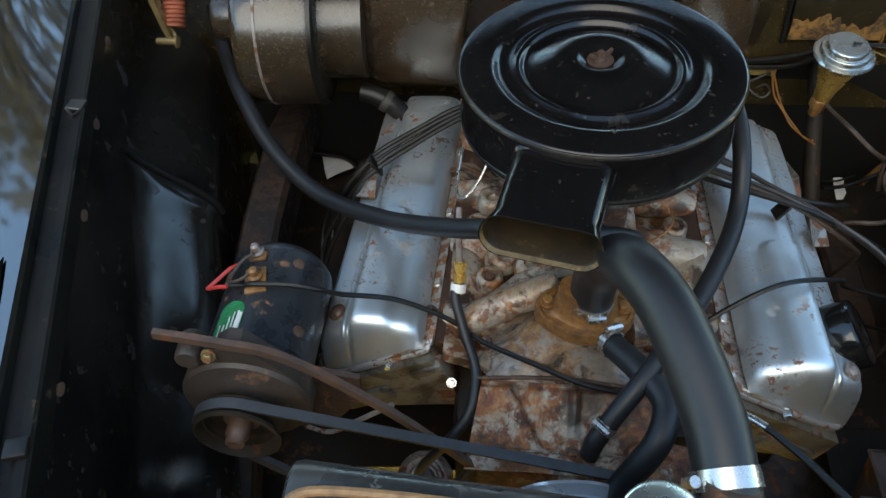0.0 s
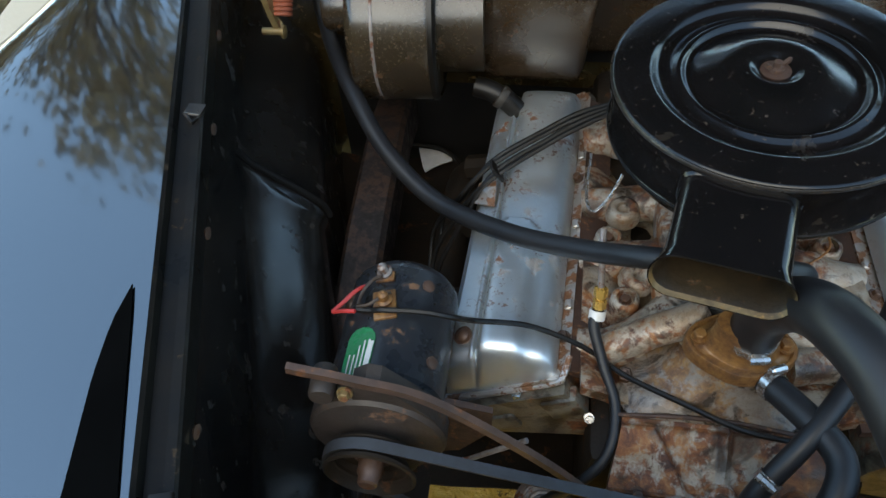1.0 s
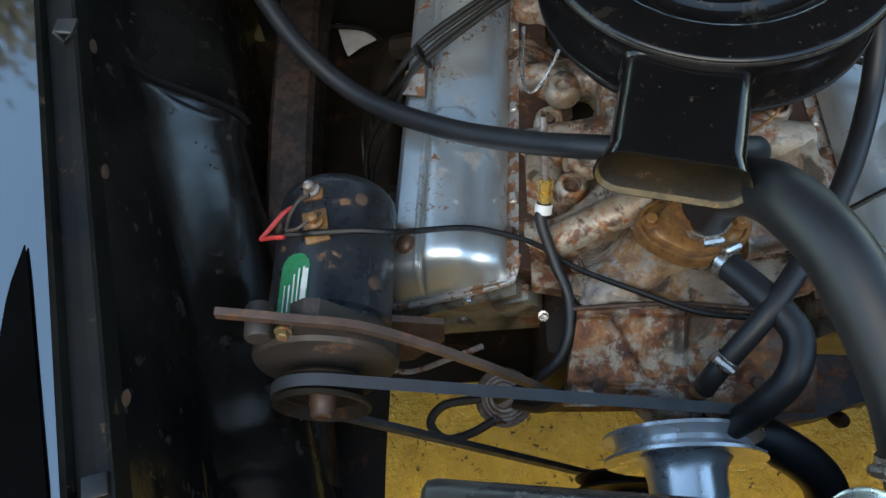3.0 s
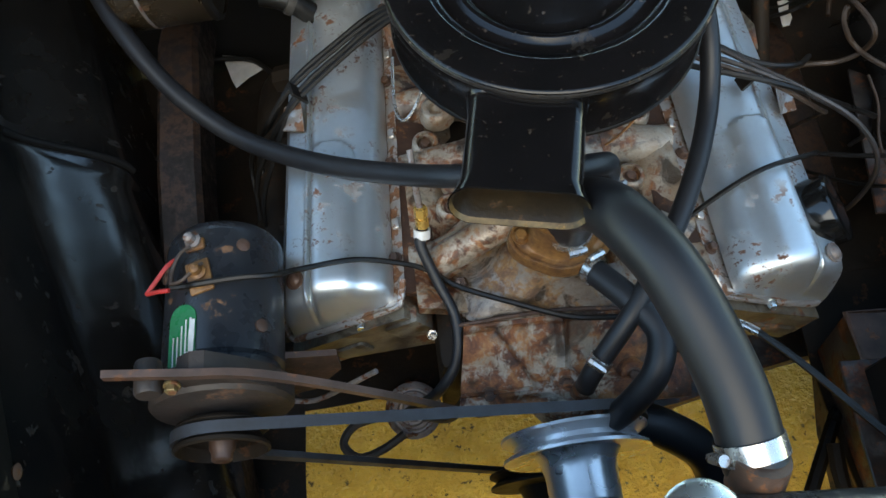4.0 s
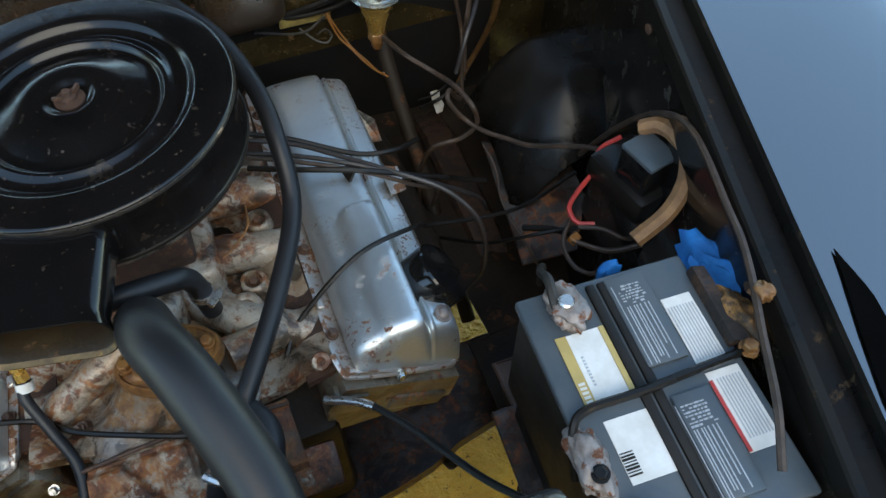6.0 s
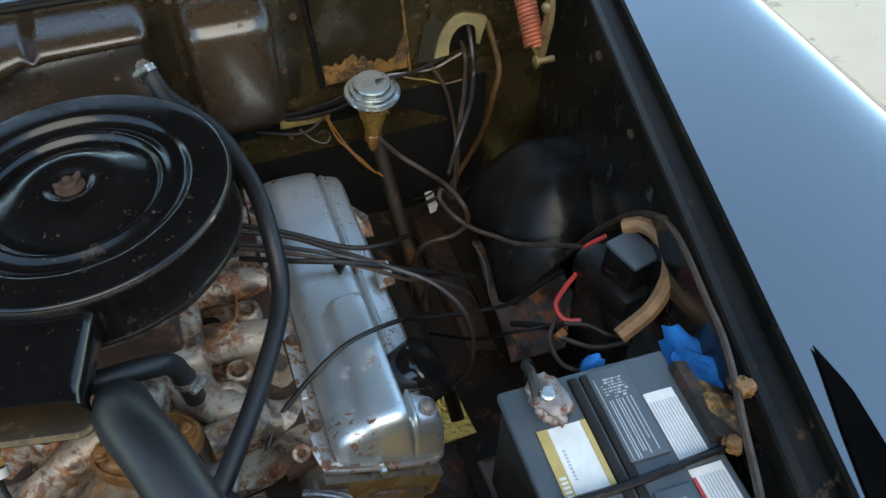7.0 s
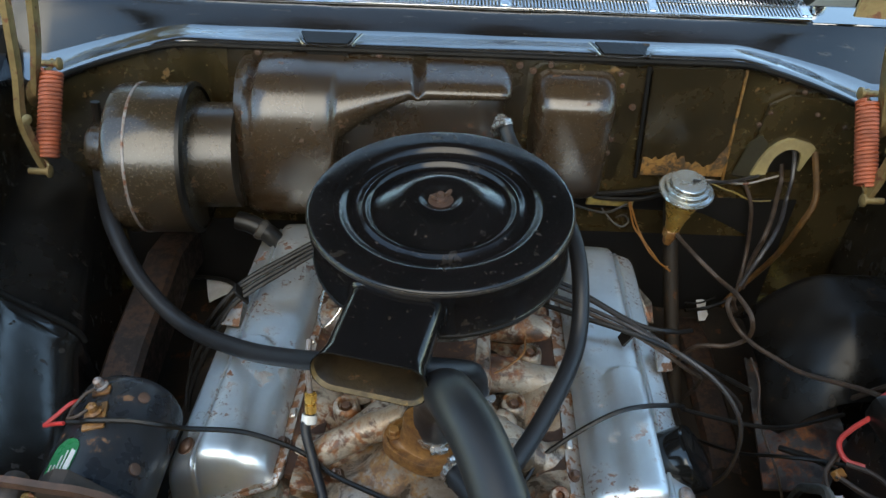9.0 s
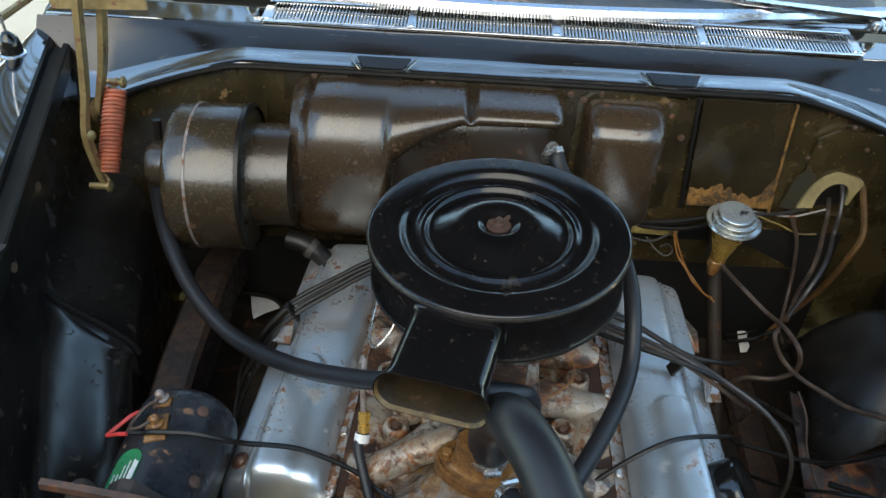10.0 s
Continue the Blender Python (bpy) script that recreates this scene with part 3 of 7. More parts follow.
def tree(at, height, spread, seed):
    rnd = random.Random(seed)
    x, y = at
    t = thing("tree", (x, y, 0), "tall leafy tree with drooping thin branches", "tree", "trees round the car")
    bm = tube([(x, y, 0), (x + 0.1, y, height * 0.3), (x - 0.1, y + 0.1, height * 0.55), (x, y, height * 0.8)], 0.22, 10, radii=lambda u: 1 - 0.75 * u)
    tips = []
    for k in range(26):
        a, h = rnd.uniform(0, 6.28), rnd.uniform(0.32, 0.8) * height
        reach = spread * rnd.uniform(0.5, 1.0)
        tip = Vector((x + math.cos(a) * reach, y + math.sin(a) * reach, h + rnd.uniform(-0.08, 0.12) * height))
        mid = Vector((x + math.cos(a) * reach * 0.5, y + math.sin(a) * reach * 0.5, h + 0.08 * height))
        tube([(x, y, h * 0.9), mid, tip], 0.06, 6, 5, bm, lambda u: 1 - 0.85 * u)
        tips += [mid.lerp(tip, f) for f in (0, 0.25, 0.5, 0.75, 1.0)]
    part("trunk", bm, "bark", t)
    verts, faces = [], []
    for tip in tips:
        for k in range(95):
            p = tip + Vector((rnd.gauss(0, 0.34), rnd.gauss(0, 0.34), rnd.gauss(-0.25, 0.4)))
            d = Vector((rnd.uniform(-1, 1), rnd.uniform(-1, 1), rnd.uniform(-1.2, 0.3))).normalized()
            s = d.orthogonal().normalized() * rnd.uniform(0.035, 0.06)
            ln = d * rnd.uniform(0.12, 0.22)
            n = len(verts)
            verts += [p, p + ln * 0.5 + s, p + ln, p + ln * 0.5 - s]
            faces.append((n, n + 1, n + 2, n + 3))
    me = bpy.data.meshes.new("crown")
    me.from_pydata([v - Vector((x, y, 0)) for v in verts], [], faces)
    me.materials.append(M["leaf"])
    crown = new("crown", me)
    crown.parent = t
    return t


tree((-6.4, 7.2), 10.8, 3.0, 4)
tree((-11.5, 6.5), 9.0, 3.0, 9)

# ---- the car body ----
car = thing("car", (0.03, 0.2, 0.0), "black car front with its hood raised", "car")
XC = 0.03


def edge_x(side, y):
    """Where the fender's inner paint edge runs."""
    return 0.798 + 0.268 * y if side > 0 else -(0.725 + 0.28 * y)


def edge_out(side, y):
    """Where the fender's outer shoulder runs; the near one tapers towards the windscreen."""
    wave = 0.02 * math.sin((y + 1.15) / 2.25 * 3)
    if side > 0:
        return 1.075 + wave
    k = min(1.0, max(0.0, (y + 0.25) / 0.70))
    return -max(1.045 - 0.15 * k * k * (3 - 2 * k) + wave, 0.725 + 0.28 * y + 0.035)


def edge_z(y):
    return 0.858 + 0.055 * min(y, 0.5)


def fender(side):
    y0, y1 = -1.15, 1.1

    def top(u, v):
        y = y0 + (y1 - y0) * u
        xi = edge_x(side, y)
        xo = edge_out(side, y)
        if v < 0.6:
            w = v / 0.6
            z = edge_z(y) + 0.012 * math.sin(w * math.pi * 0.5) - 0.035 * w ** 9
            return (xi + (xo - xi) * w, y, z)
        w = (v - 0.6) / 0.4
        drop = 0.5 * w ** 0.9
        return (xo + side * (0.03 * math.sin(min(w * 4, 1) * math.pi / 2)), y, edge_z(y) - 0.023 - drop)
    f = part("fender", grid_sheet(top, 44, 40, (0, 0, -0.003)), "paint", car, "glossy black fender reflecting the sky")
    # turned-down inner lip, drain channel and its wall
    ys = [y0 + (y1 - y0) * k / 40 for k in range(41)]
    bm = bmesh.new()
    rings = []
    for y in ys:
        x, z, s = edge_x(side, y), edge_z(y), -side
        if side > 0:
            rings.append([(x + s * a, y, z - b) for a, b in ((0, 0.001), (0.004, 0.004), (0.006, 0.022), (0.036, 0.024), (0.039, 0.010), (0.050, 0.009), (0.053, 0.012), (0.053, 0.04))])
            continue
        rings.append([(x, y, z - 0.001), (x + s * 0.004, y, z - 0.004), (x + s * 0.006, y, z - 0.016), (x + s * 0.024, y, z - 0.017), (x + s * 0.026, y, z - 0.010), (x + s * 0.036, y, z - 0.010), (x + s * 0.039, y, z - 0.013), (x + s * 0.039, y, z - 0.045)])
    loft(bm, rings, closed=False)
    part("gutter", bm, "paint_dull", car, "dull black fender gutter")
    # chrome-edged outer trim
    bm = tube([(side * (1.10 if side > 0 else 1.07) + side * 0.02 * math.sin((y - y0) / (y1 - y0) * 3), y, edge_z(y) - 0.05) for y in ys[::4]], 0.009, 8, 4)
    part("side_trim", bm, "hinge", car, "thin gilt side trim")
    return f


def apron(side):
    y0, y1 = -0.72, 0.47

    def sheet(u, v):
        y = y0 + (y1 - y0) * u
        x0 = edge_x(side, y) - side * (0.037 if side < 0 else 0.051)
        z = 0.825 + 0.05 * y - 0.54 * v
        k = max(0.0, min(1.0, (0.012 - y) / 0.012))      # a seam: the housing's front half lies a little lower
        k2 = max(0.0, min(1.0, (y + 0.62) / 0.1))
        if side < 0:
            top = 0.715 - 0.008 * k + 0.34 * max(-0.30, min(0.0, y))
            b = max(0.0, min(1.0, (top - z) / 0.155))
            inward = (0.108 - 0.006 * k) * k2 * (b * b * (3 - 2 * b)) + 0.008 * v
        else:
            b = max(0.0, min(1.0, (0.68 - z) / 0.10))
            w = max(0.0, min(1.0, (-0.02 - y) / 0.06))
            inward = 0.006 * v + (0.009 * v + 0.045 * b * b * (3 - 2 * b)) * w
        return (x0 - side * inward, y, z)
    part("inner_panel", grid_sheet(sheet, 150, 60, (side * 0.003, 0, 0)), "wheelhouse", car, "grimy black inner wheel housing")
    bead = [Vector(sheet((y - y0) / (y1 - y0), v)) + Vector((-side * 0.004, 0, 0.002)) for y, v in ((0.004, 0.22), (0.008, 0.27), (0.012, 0.33), (0.016, 0.39), (0.020, 0.45), (0.022, 0.50))]
    if side < 0:
        part("seam_bead", tube(bead, 0.005, 8, 5), "lining", car)
    for y in (-0.45, -0.22, -0.06, 0.12):
        part("grommet", lathe([(0.006, 0), (0.008, 0.003), (0.003, 0.004)], (edge_x(side, y) - side * (0.039 if side < 0 else 0.054), y, edge_z(y) - 0.045), (-side, 0, 0), 10), "rusty", car)


for side in (-1, 1):
    fender(side)
    apron(side)

def fender_z(side, x, y):
    xi, xo = edge_x(side, y), edge_out(side, y)
    w = max(0.0, (x - xi) / (xo - xi))
    return edge_z(y) + 0.012 * math.sin(min(1.0, w) * math.pi * 0.5) - 0.035 * w ** 9


# shelf over the wheel housing beside the firewall
def shelf(u, v):
    x, y = 0.572 + 0.27 * u, -0.030 + 0.262 * v
    edge = max(0.0, 1 - u / 0.45)
    front = max(0.0, 1 - v / 0.45)
    back = max(0.0, (v - 0.80) / 0.20)
    return (x + 0.010 * v, y, 0.604 + 0.018 * u - 0.115 * edge ** 1.7 - 0.085 * front ** 1.7 - 0.05 * back ** 2.0 + 0.007 * math.sin(3 * u + 2 * v) + 0.003 * noise.noise(Vector((u * 5, v * 5, 3))))


part("wheelhouse_shelf", grid_sheet(shelf, 40, 34, (0, 0, -0.004)), "shelf", car, "glossy black wheel housing shelf")

# tapering dark reflections on the fender tops, laid on as matt black film
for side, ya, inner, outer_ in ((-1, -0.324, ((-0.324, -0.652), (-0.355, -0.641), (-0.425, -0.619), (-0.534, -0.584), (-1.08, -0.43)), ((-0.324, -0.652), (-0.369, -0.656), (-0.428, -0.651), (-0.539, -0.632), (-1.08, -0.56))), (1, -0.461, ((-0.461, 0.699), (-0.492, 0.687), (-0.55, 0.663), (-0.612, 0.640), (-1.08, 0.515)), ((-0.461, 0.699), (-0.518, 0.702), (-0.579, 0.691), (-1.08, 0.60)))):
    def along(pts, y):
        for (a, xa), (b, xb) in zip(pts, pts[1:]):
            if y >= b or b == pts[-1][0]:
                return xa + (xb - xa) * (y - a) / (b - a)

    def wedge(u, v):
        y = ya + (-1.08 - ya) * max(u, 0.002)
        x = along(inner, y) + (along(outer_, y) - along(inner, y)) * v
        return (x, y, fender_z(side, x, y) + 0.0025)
    part("reflection_wedge", grid_sheet(wedge, 40, 6, (0, 0, 0.0012)), "wedge", car, "tapering black wedge painting a dark reflection on the fender")

# small clips on the gutters
cx, cy, cz = edge_x(-1, -0.066) + 0.030, -0.066, edge_z(-0.066) - 0.010
bm = tube([(cx - 0.011, cy - 0.008, cz + 0.003), (cx + 0.009, cy - 0.009, cz + 0.002), (cx + 0.003, cy - 0.022, cz + 0.001), (cx - 0.011, cy - 0.008, cz + 0.003)], 0.0022, 6, 2, smooth_path=False)
slab([(cx - 0.012, cy - 0.008, cz), (cx + 0.010, cy - 0.009, cz), (cx + 0.011, cy + 0.009, cz), (cx - 0.011, cy + 0.010, cz)], (0, 0, 0.004), bm)
part("clip", bm, "cleaner_edge", car, "small brass-coloured folded edge clip")
bm = box((edge_x(-1, -0.531) + 0.026, -0.531, edge_z(-0.531) - 0.008), (0.022, 0.020, 0.008), (0, 0, 15), 0.002)
part("clip", bm, "bay", car)


def firewall_edge(x):
    """Height of the firewall's top lip."""
    a = abs(x - XC)
    return 0.897 if a < 0.5 else 0.897 - 0.09 * min(1, (a - 0.5) / 0.28) ** 1.3


def firewall():
    def sheet(u, v):
        x = XC - 0.86 + 1.72 * u
        zt = firewall_edge(x) - 0.006
        z = zt - (zt - 0.25) * v
        return (x, 0.445 - 0.03 * v + 0.05 * max(0, v - 0.6), z)
    part("firewall", grid_sheet(sheet, 60, 24, (0, 0.004, 0)), "firewall", car, "grimy olive-black firewall sheet metal")

    def lower_sheet(u, v):
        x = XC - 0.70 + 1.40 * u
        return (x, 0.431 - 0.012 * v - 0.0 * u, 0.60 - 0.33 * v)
    part("lower_firewall_sheet", grid_sheet(lower_sheet, 30, 10, (0, 0.003, 0)), "lining", car, "flat black sheet over the lower firewall")
    prof = [(0.0, 0.0), (0.003, 0.003), (0.012, 0.0045), (0.025, 0.0050), (0.040, 0.0053), (0.047, 0.0058), (0.053, 0.0075), (0.060, 0.0110), (0.072, 0.0175), (0.086, 0.0245), (0.096, 0.0285), (0.103, 0.0300), (0.110, 0.0300), (0.118, 0.0290)]

    def cowl(u, v):
        x = XC - 0.93 + 1.86 * u
        zt = firewall_edge(x)
        k = min(len(prof) - 1, round(v))
        dy, dz = prof[k]
        sag = max(0.0, (abs(x - XC) - 0.5) / 0.43) ** 2
        f = dy / 0.118
        return (x, 0.436 + dy, zt + dz * (1 - 0.3 * sag) + (0.897 - zt) * f ** 1.6 - 0.006 * sag * math.sin(f * 3.14) + 0.0015 * noise.noise(Vector((x * 9, dy * 30, 2))))
    part("cowl", grid_sheet(lambda u, v: cowl(u, v * 6), 150, 6, (0, 0, -0.003)), "cowl", car, "streaked glossy black cowl panel")
    # same black paint as the cowl; its dark reflection comes from the material
    part("cowl_step", grid_sheet(lambda u, v: cowl(u, 6 + v * 7), 150, 7, (0, 0, -0.003)), "cowl_step", car, "cowl step with the hood's dark reflection put into its paint")
    for c in (-0.205, 0.325):
        c -= 0.006
        # flat dark plates, top and face, paint the recess shade; no notch is cut
        part("hood_rest_shade", slab([(c - 0.036, 0.434, 0.901), (c + 0.036, 0.434, 0.901), (c + 0.050, 0.466, 0.9075), (c - 0.050, 0.466, 0.9075)], (0, 0, 0.0035)), "bay", car, "flat dark plate painting the shade of the hood rest recess")
        part("hood_rest_lip", tube([(c - 0.060, 0.462, 0.911), (c - 0.050, 0.446, 0.907), (c - 0.040, 0.431, 0.902), (c - 0.02, 0.429, 0.901), (c + 0.02, 0.429, 0.901), (c + 0.040, 0.431, 0.902), (c + 0.050, 0.446, 0.907), (c + 0.060, 0.462, 0.911)], 0.0028, 8, 3), "cowl", car, "raised glossy lip")
        part("hood_rest_face", slab([(c - 0.046, 0.431, 0.902), (c + 0.046, 0.431, 0.902), (c + 0.036, 0.431, 0.884), (c - 0.036, 0.431, 0.884)], (0, -0.002, 0)), "bay", car)
    # rolled lip under the cowl
    pts = [(x / 100 + XC, 0.433, firewall_edge(x / 100 + XC) - 0.004) for x in range(-84, 85, 4)]
    part("lip", tube(pts, 0.006, 8, 3), "paint_dull", car)
    # intake grille: frame bars and slats
    bm = bmesh.new()
    x0, x1, ya, yb, za, zb = XC - 0.47, XC + 0.64, 0.556, 0.622, 0.931, 0.940
    box(((x0 + x1) / 2, ya - 0.004, za), (x1 - x0 + 0.03, 0.008, 0.008), (0, 0, 0), 0.002, 1, bm)
    box(((x0 + x1) / 2, yb + 0.012, zb + 0.004), (x1 - x0 + 0.03, 0.026, 0.008), (0, 0, 0), 0.002, 1, bm)
    for x in (x0 - 0.01, x0 + 0.27, x0 + 0.55, x0 + 0.83, x1 + 0.01):
        box((x, (ya + yb) / 2, (za + zb) / 2 + 0.002), (0.018, yb - ya, 0.007), (7, 0, 0), 0.002, 1, bm)
    grille = part("grille_frame", bm, "chrome", car, "bright ribbed cowl vent grille")
    for j in (2,):
        part("cross_wire", box(((x0 + x1) / 2, ya + (yb - ya) * (j + 0.5) / 5, za + (zb - za) * (j + 0.5) / 5 + 0.004), (x1 - x0, 0.0022, 0.002), (0, 0, 0), 0), "chrome", car, smooth=0)
    slat = None
    k = 0
    x = x0
    while x < x1:
        if slat is None:
            slat = part("slat", box((x, (ya + yb) / 2, (za + zb) / 2), (0.0026, yb - ya, 0.006), (7, 0, 0), 0), "chrome", car, smooth=0)
        else:
            o = slat.copy()
            o.location = (x - x0, 0, 0)
            scene.collection.objects.link(o)
        x += 0.0066
        k += 1
    part("grille_floor", box(((x0 + x1) / 2, 0.59, 0.918), (x1 - x0, 0.08, 0.006), (7, 0, 0), 0.001, 1), "pump", car)
    bm = bmesh.new()
    box((XC - 0.70, 0.585, 0.926), (0.42, 0.07, 0.006), (6, 0, 0), 0.002, 1, bm)
    box((XC + 0.79, 0.585, 0.926), (0.26, 0.07, 0.006), (6, 0, 0), 0.002, 1, bm)
    box((XC, 0.655, 0.946), (1.75, 0.035, 0.008), (4, 0, 0), 0.003, 2, bm)
    part("cowl_rear", bm, "paint", car)


firewall()

# windscreen, its moulding, the dashboard behind it
def screen(u, v):
    a = (u - 0.5) * 2
    return (XC + a * 0.78 * (1 - 0.12 * v), 0.69 + 0.55 * v + 0.10 * a * a - 0.07, 0.955 + 0.46 * v)


ws = part("windscreen", grid_sheet(screen, 24, 10, (0, 0.003, 0.004)), "glass", car)
ws.visible_shadow = False
part("windscreen_moulding", tube([screen(k / 12, 0) for k in range(13)], 0.015, 8, 3), "chrome", car, "bright windscreen moulding")
part("dashboard", box((XC, 0.93, 0.93), (1.5, 0.42, 0.10), (0, 0, 0), 0.03, 3), "dash", car, "dark dashboard behind the glass")


def wiper(x0, x1, turn):
    w = thing("wiper", (x0, 0.655, 0.955), "bright metal windscreen wiper lying on the cowl", "wiper", "windscreen wipers")
    part("pivot", lathe([(0.014, 0), (0.016, 0.004), (0.013, 0.018), (0.007, 0.022)], (x0, 0.648, 0.948), (0, -0.3, 1), 16), "chrome", w)
    s = 1 if x1 > x0 else -1
    part("arm", loft(bmesh.new(), [[(x0 + s * d, 0.648 + d * turn - hw, 0.968 + 0.03 * d), (x0 + s * d, 0.648 + d * turn + hw, 0.970 + 0.03 * d), (x0 + s * d, 0.648 + d * turn + hw, 0.976 + 0.03 * d), (x0 + s * d, 0.648 + d * turn - hw, 0.976 + 0.03 * d)] for d, hw in ((0, 0.013), (0.08, 0.014), (0.2, 0.010), (0.36, 0.005))]), "chrome", w)
    bl = part("blade_holder", box(((x0 + s * 0.38), 0.648 + 0.38 * turn, 0.978), (0.36, 0.006, 0.007), (0, -s * 2, s * math.degrees(math.atan(turn))), 0.002, 1), "chrome", w)
    part("blade", box(((x0 + s * 0.38), 0.652 + 0.38 * turn, 0.970), (0.37, 0.005, 0.010), (0, -s * 2, s * math.degrees(math.atan(turn))), 0.001, 1), "rubber", bl)


wiper(-0.50, 0.1, 0.10)
wiper(0.74, 0.1, 0.10)

# front wheels that carry the car, doors and roof that close it behind
for side in (-1, 1):
    w = part("wheel", lathe([(0.20, -0.09), (0.30, -0.10), (0.335, -0.07), (0.34, 0.0), (0.335, 0.07), (0.30, 0.10), (0.20, 0.09)], (XC + side * 0.88, -0.30, 0.34), (1, 0, 0), 40, caps=False), "rubber_dull", car, "black front tyre")
    part("rim", lathe([(0.02, 0.05), (0.10, 0.06), (0.15, 0.03), (0.19, 0.06), (0.202, 0.075), (0.202, -0.08), (0.18, -0.08), (0.05, -0.04)], (XC + side * 0.88, -0.30, 0.34), (side, 0, 0), 32), "chrome", w, "plain steel rim")
    part("door", grid_sheet(lambda u, v, side=side: (XC + side * (1.03 + 0.03 * math.sin(v * 3)), 1.1 + 1.3 * u, 0.30 + 0.62 * v), 8, 8, (-side * 0.02, 0, 0)), "paint", car, "plain black door panel")
part("roof", grid_sheet(lambda u, v: (XC + (u - 0.5) * 1.3, 1.25 + 1.15 * v, 1.42 + 0.05 * math.sin(u * 3.14)), 10, 10, (0, 0, -0.02)), "paint", car, "plain black roof")

# the raised hood
HA = radians(56)
HY, HZ, HL = 0.52, 1.115, 1.36


def hood_pt(u, v, off=0.0):
    a = (u - 0.5) * 2
    w = 0.80 - 0.13 * v
    n = Vector((0, -math.sin(HA), -math.cos(HA)))
    p = Vector((XC + a * w, HY - HL * v * math.cos(HA), HZ + HL * v * math.sin(HA))) - n * (0.035 * (1 - a * a))
    return p + n * off


hood = part("hood", grid_sheet(lambda u, v: hood_pt(u, v), 24, 24, (0, 0.002, 0.002)), "paint", car, "raised black hood")
part("hood_lining", grid_sheet(lambda u, v: hood_pt(0.01 + 0.98 * u, 0.01 + 0.98 * v, 0.012), 16, 16, (0, 0.001, 0.001)), "lining", car, "flat black hood underside")
bm = bmesh.new()
for u in (0.03, 0.34, 0.66, 0.97):
    tube([hood_pt(u, v, 0.02) for v in (0.03, 0.35, 0.7, 0.97)], 0.022, 8, 4, bm)
for v in (0.03, 0.97):
    tube([hood_pt(u, v, 0.02) for u in (0.03, 0.35, 0.65, 0.97)], 0.024, 8, 4, bm)
part("hood_bracing", bm, "lining", car, "black hood underside bracing")


def hinge(side):
    """A hood hinge: plates, two arms and an oxide-red counterbalance spring."""
    mx = lambda x: XC + side * x
    h = thing("hood_hinge", (mx(0.72), 0.30, 0.74), "yellowed steel hood hinge with a rust-red coil spring", "hinge", "hood hinges")
    a1 = [(mx(0.717), 0.262, 0.727), (mx(0.727), 0.265, 0.769), (mx(0.733), 0.27, 0.831), (mx(0.718), 0.28, 0.912), (mx(0.695), 0.29, 1.064), (mx(0.690), 0.31, 1.135)]
    a2 = [(mx(0.749), 0.36, 0.825), (mx(0.735), 0.36, 0.87), (mx(0.716), 0.36, 0.931), (mx(0.698), 0.37, 1.031), (mx(0.690), 0.40, 1.13)]
    for pts, w in ((a1, 0.009), (a2, 0.011)):
        P = spline(pts, 6)
        part("arm", loft(bmesh.new(), [[p + Vector((-0.005, -w, 0)), p + Vector((0.005, -w, 0)), p + Vector((0.005, w, 0)), p + Vector((-0.005, w, 0))] for p in P]), "hinge", h)
    part("hood_bracket", slab([(mx(0.65), 0.28, 1.135), (mx(0.78), 0.28, 1.135), (mx(0.78), 0.46, 1.13), (mx(0.65), 0.46, 1.13)], (0, 0, 0.006)), "hinge", h)
    part("head_plate", slab([(mx(0.60), 0.315, 1.036), (mx(0.755), 0.315, 1.030), (mx(0.765), 0.33, 1.10), (mx(0.61), 0.33, 1.10)], (0, 0.006, 0)), "hinge", h)
    part("washer", lathe([(0.020, 0), (0.024, 0.003), (0.014, 0.006), (0.009, 0.012)], (mx(0.756), 0.36, 0.825), (-side, 0, 0), 18), "hinge", h)
    part("rivet", lathe([(0.009, 0), (0.009, 0.004), (0.004, 0.006)], (mx(0.727), 0.27, 0.826), (-side, -0.6, 0.2), 12), "hinge", h)
    for p in ((mx(0.722), 0.25, 0.735), (mx(0.72), 0.385, 0.87)):
        part("pivot_pin", lathe([(0.006, -0.02), (0.006, 0.012), (0.011, 0.013), (0.011, 0.017), (0.004, 0.02)], p, (-side, 0, 0), 12), "hinge", h)
    top, bot = Vector((mx(0.718), 0.385, 0.868)), Vector((mx(0.716), 0.262, 0.735))
    d = (bot - top)
    ln = d.length
    d.normalize()
    e1 = d.orthogonal().normalized()
    e2 = d.cross(e1)
    turns, n = 21, 12
    pts = [top + d * (0.012 + (ln - 0.03) * k / (turns * n)) + (e1 * math.cos(6.2832 * k / n) + e2 * math.sin(6.2832 * k / n)) * 0.0165 for k in range(turns * n + 1)]
    part("coil_spring", tube(pts, 0.0036, 6, smooth_path=False), "spring", h, "rust-red coil spring")
    part("spring_hook", tube([top + d * 0.012 + e1 * 0.012, top + d * 0.004, top - d * 0.01], 0.0035, 6, 4), "hinge", h)
    part("spring_hook", tube([bot - d * 0.016 + e1 * 0.012, bot - d * 0.006, bot + d * 0.012], 0.0042, 6, 4), "hinge", h)


hinge(-1)
hinge(1)

AB = Vector((-0.893, 0.432, 0.876))
ant = thing("radio_antenna", tuple(AB), "chrome-ringed radio antenna with a black cone on the fender", "antenna")
part("base", lathe([(0.028, -0.010), (0.030, -0.004), (0.030, 0.003), (0.024, 0.006), (0.023, 0.015), (0.019, 0.018)], AB, (0, 0, 1), 24), "chrome", ant, "chrome ring")
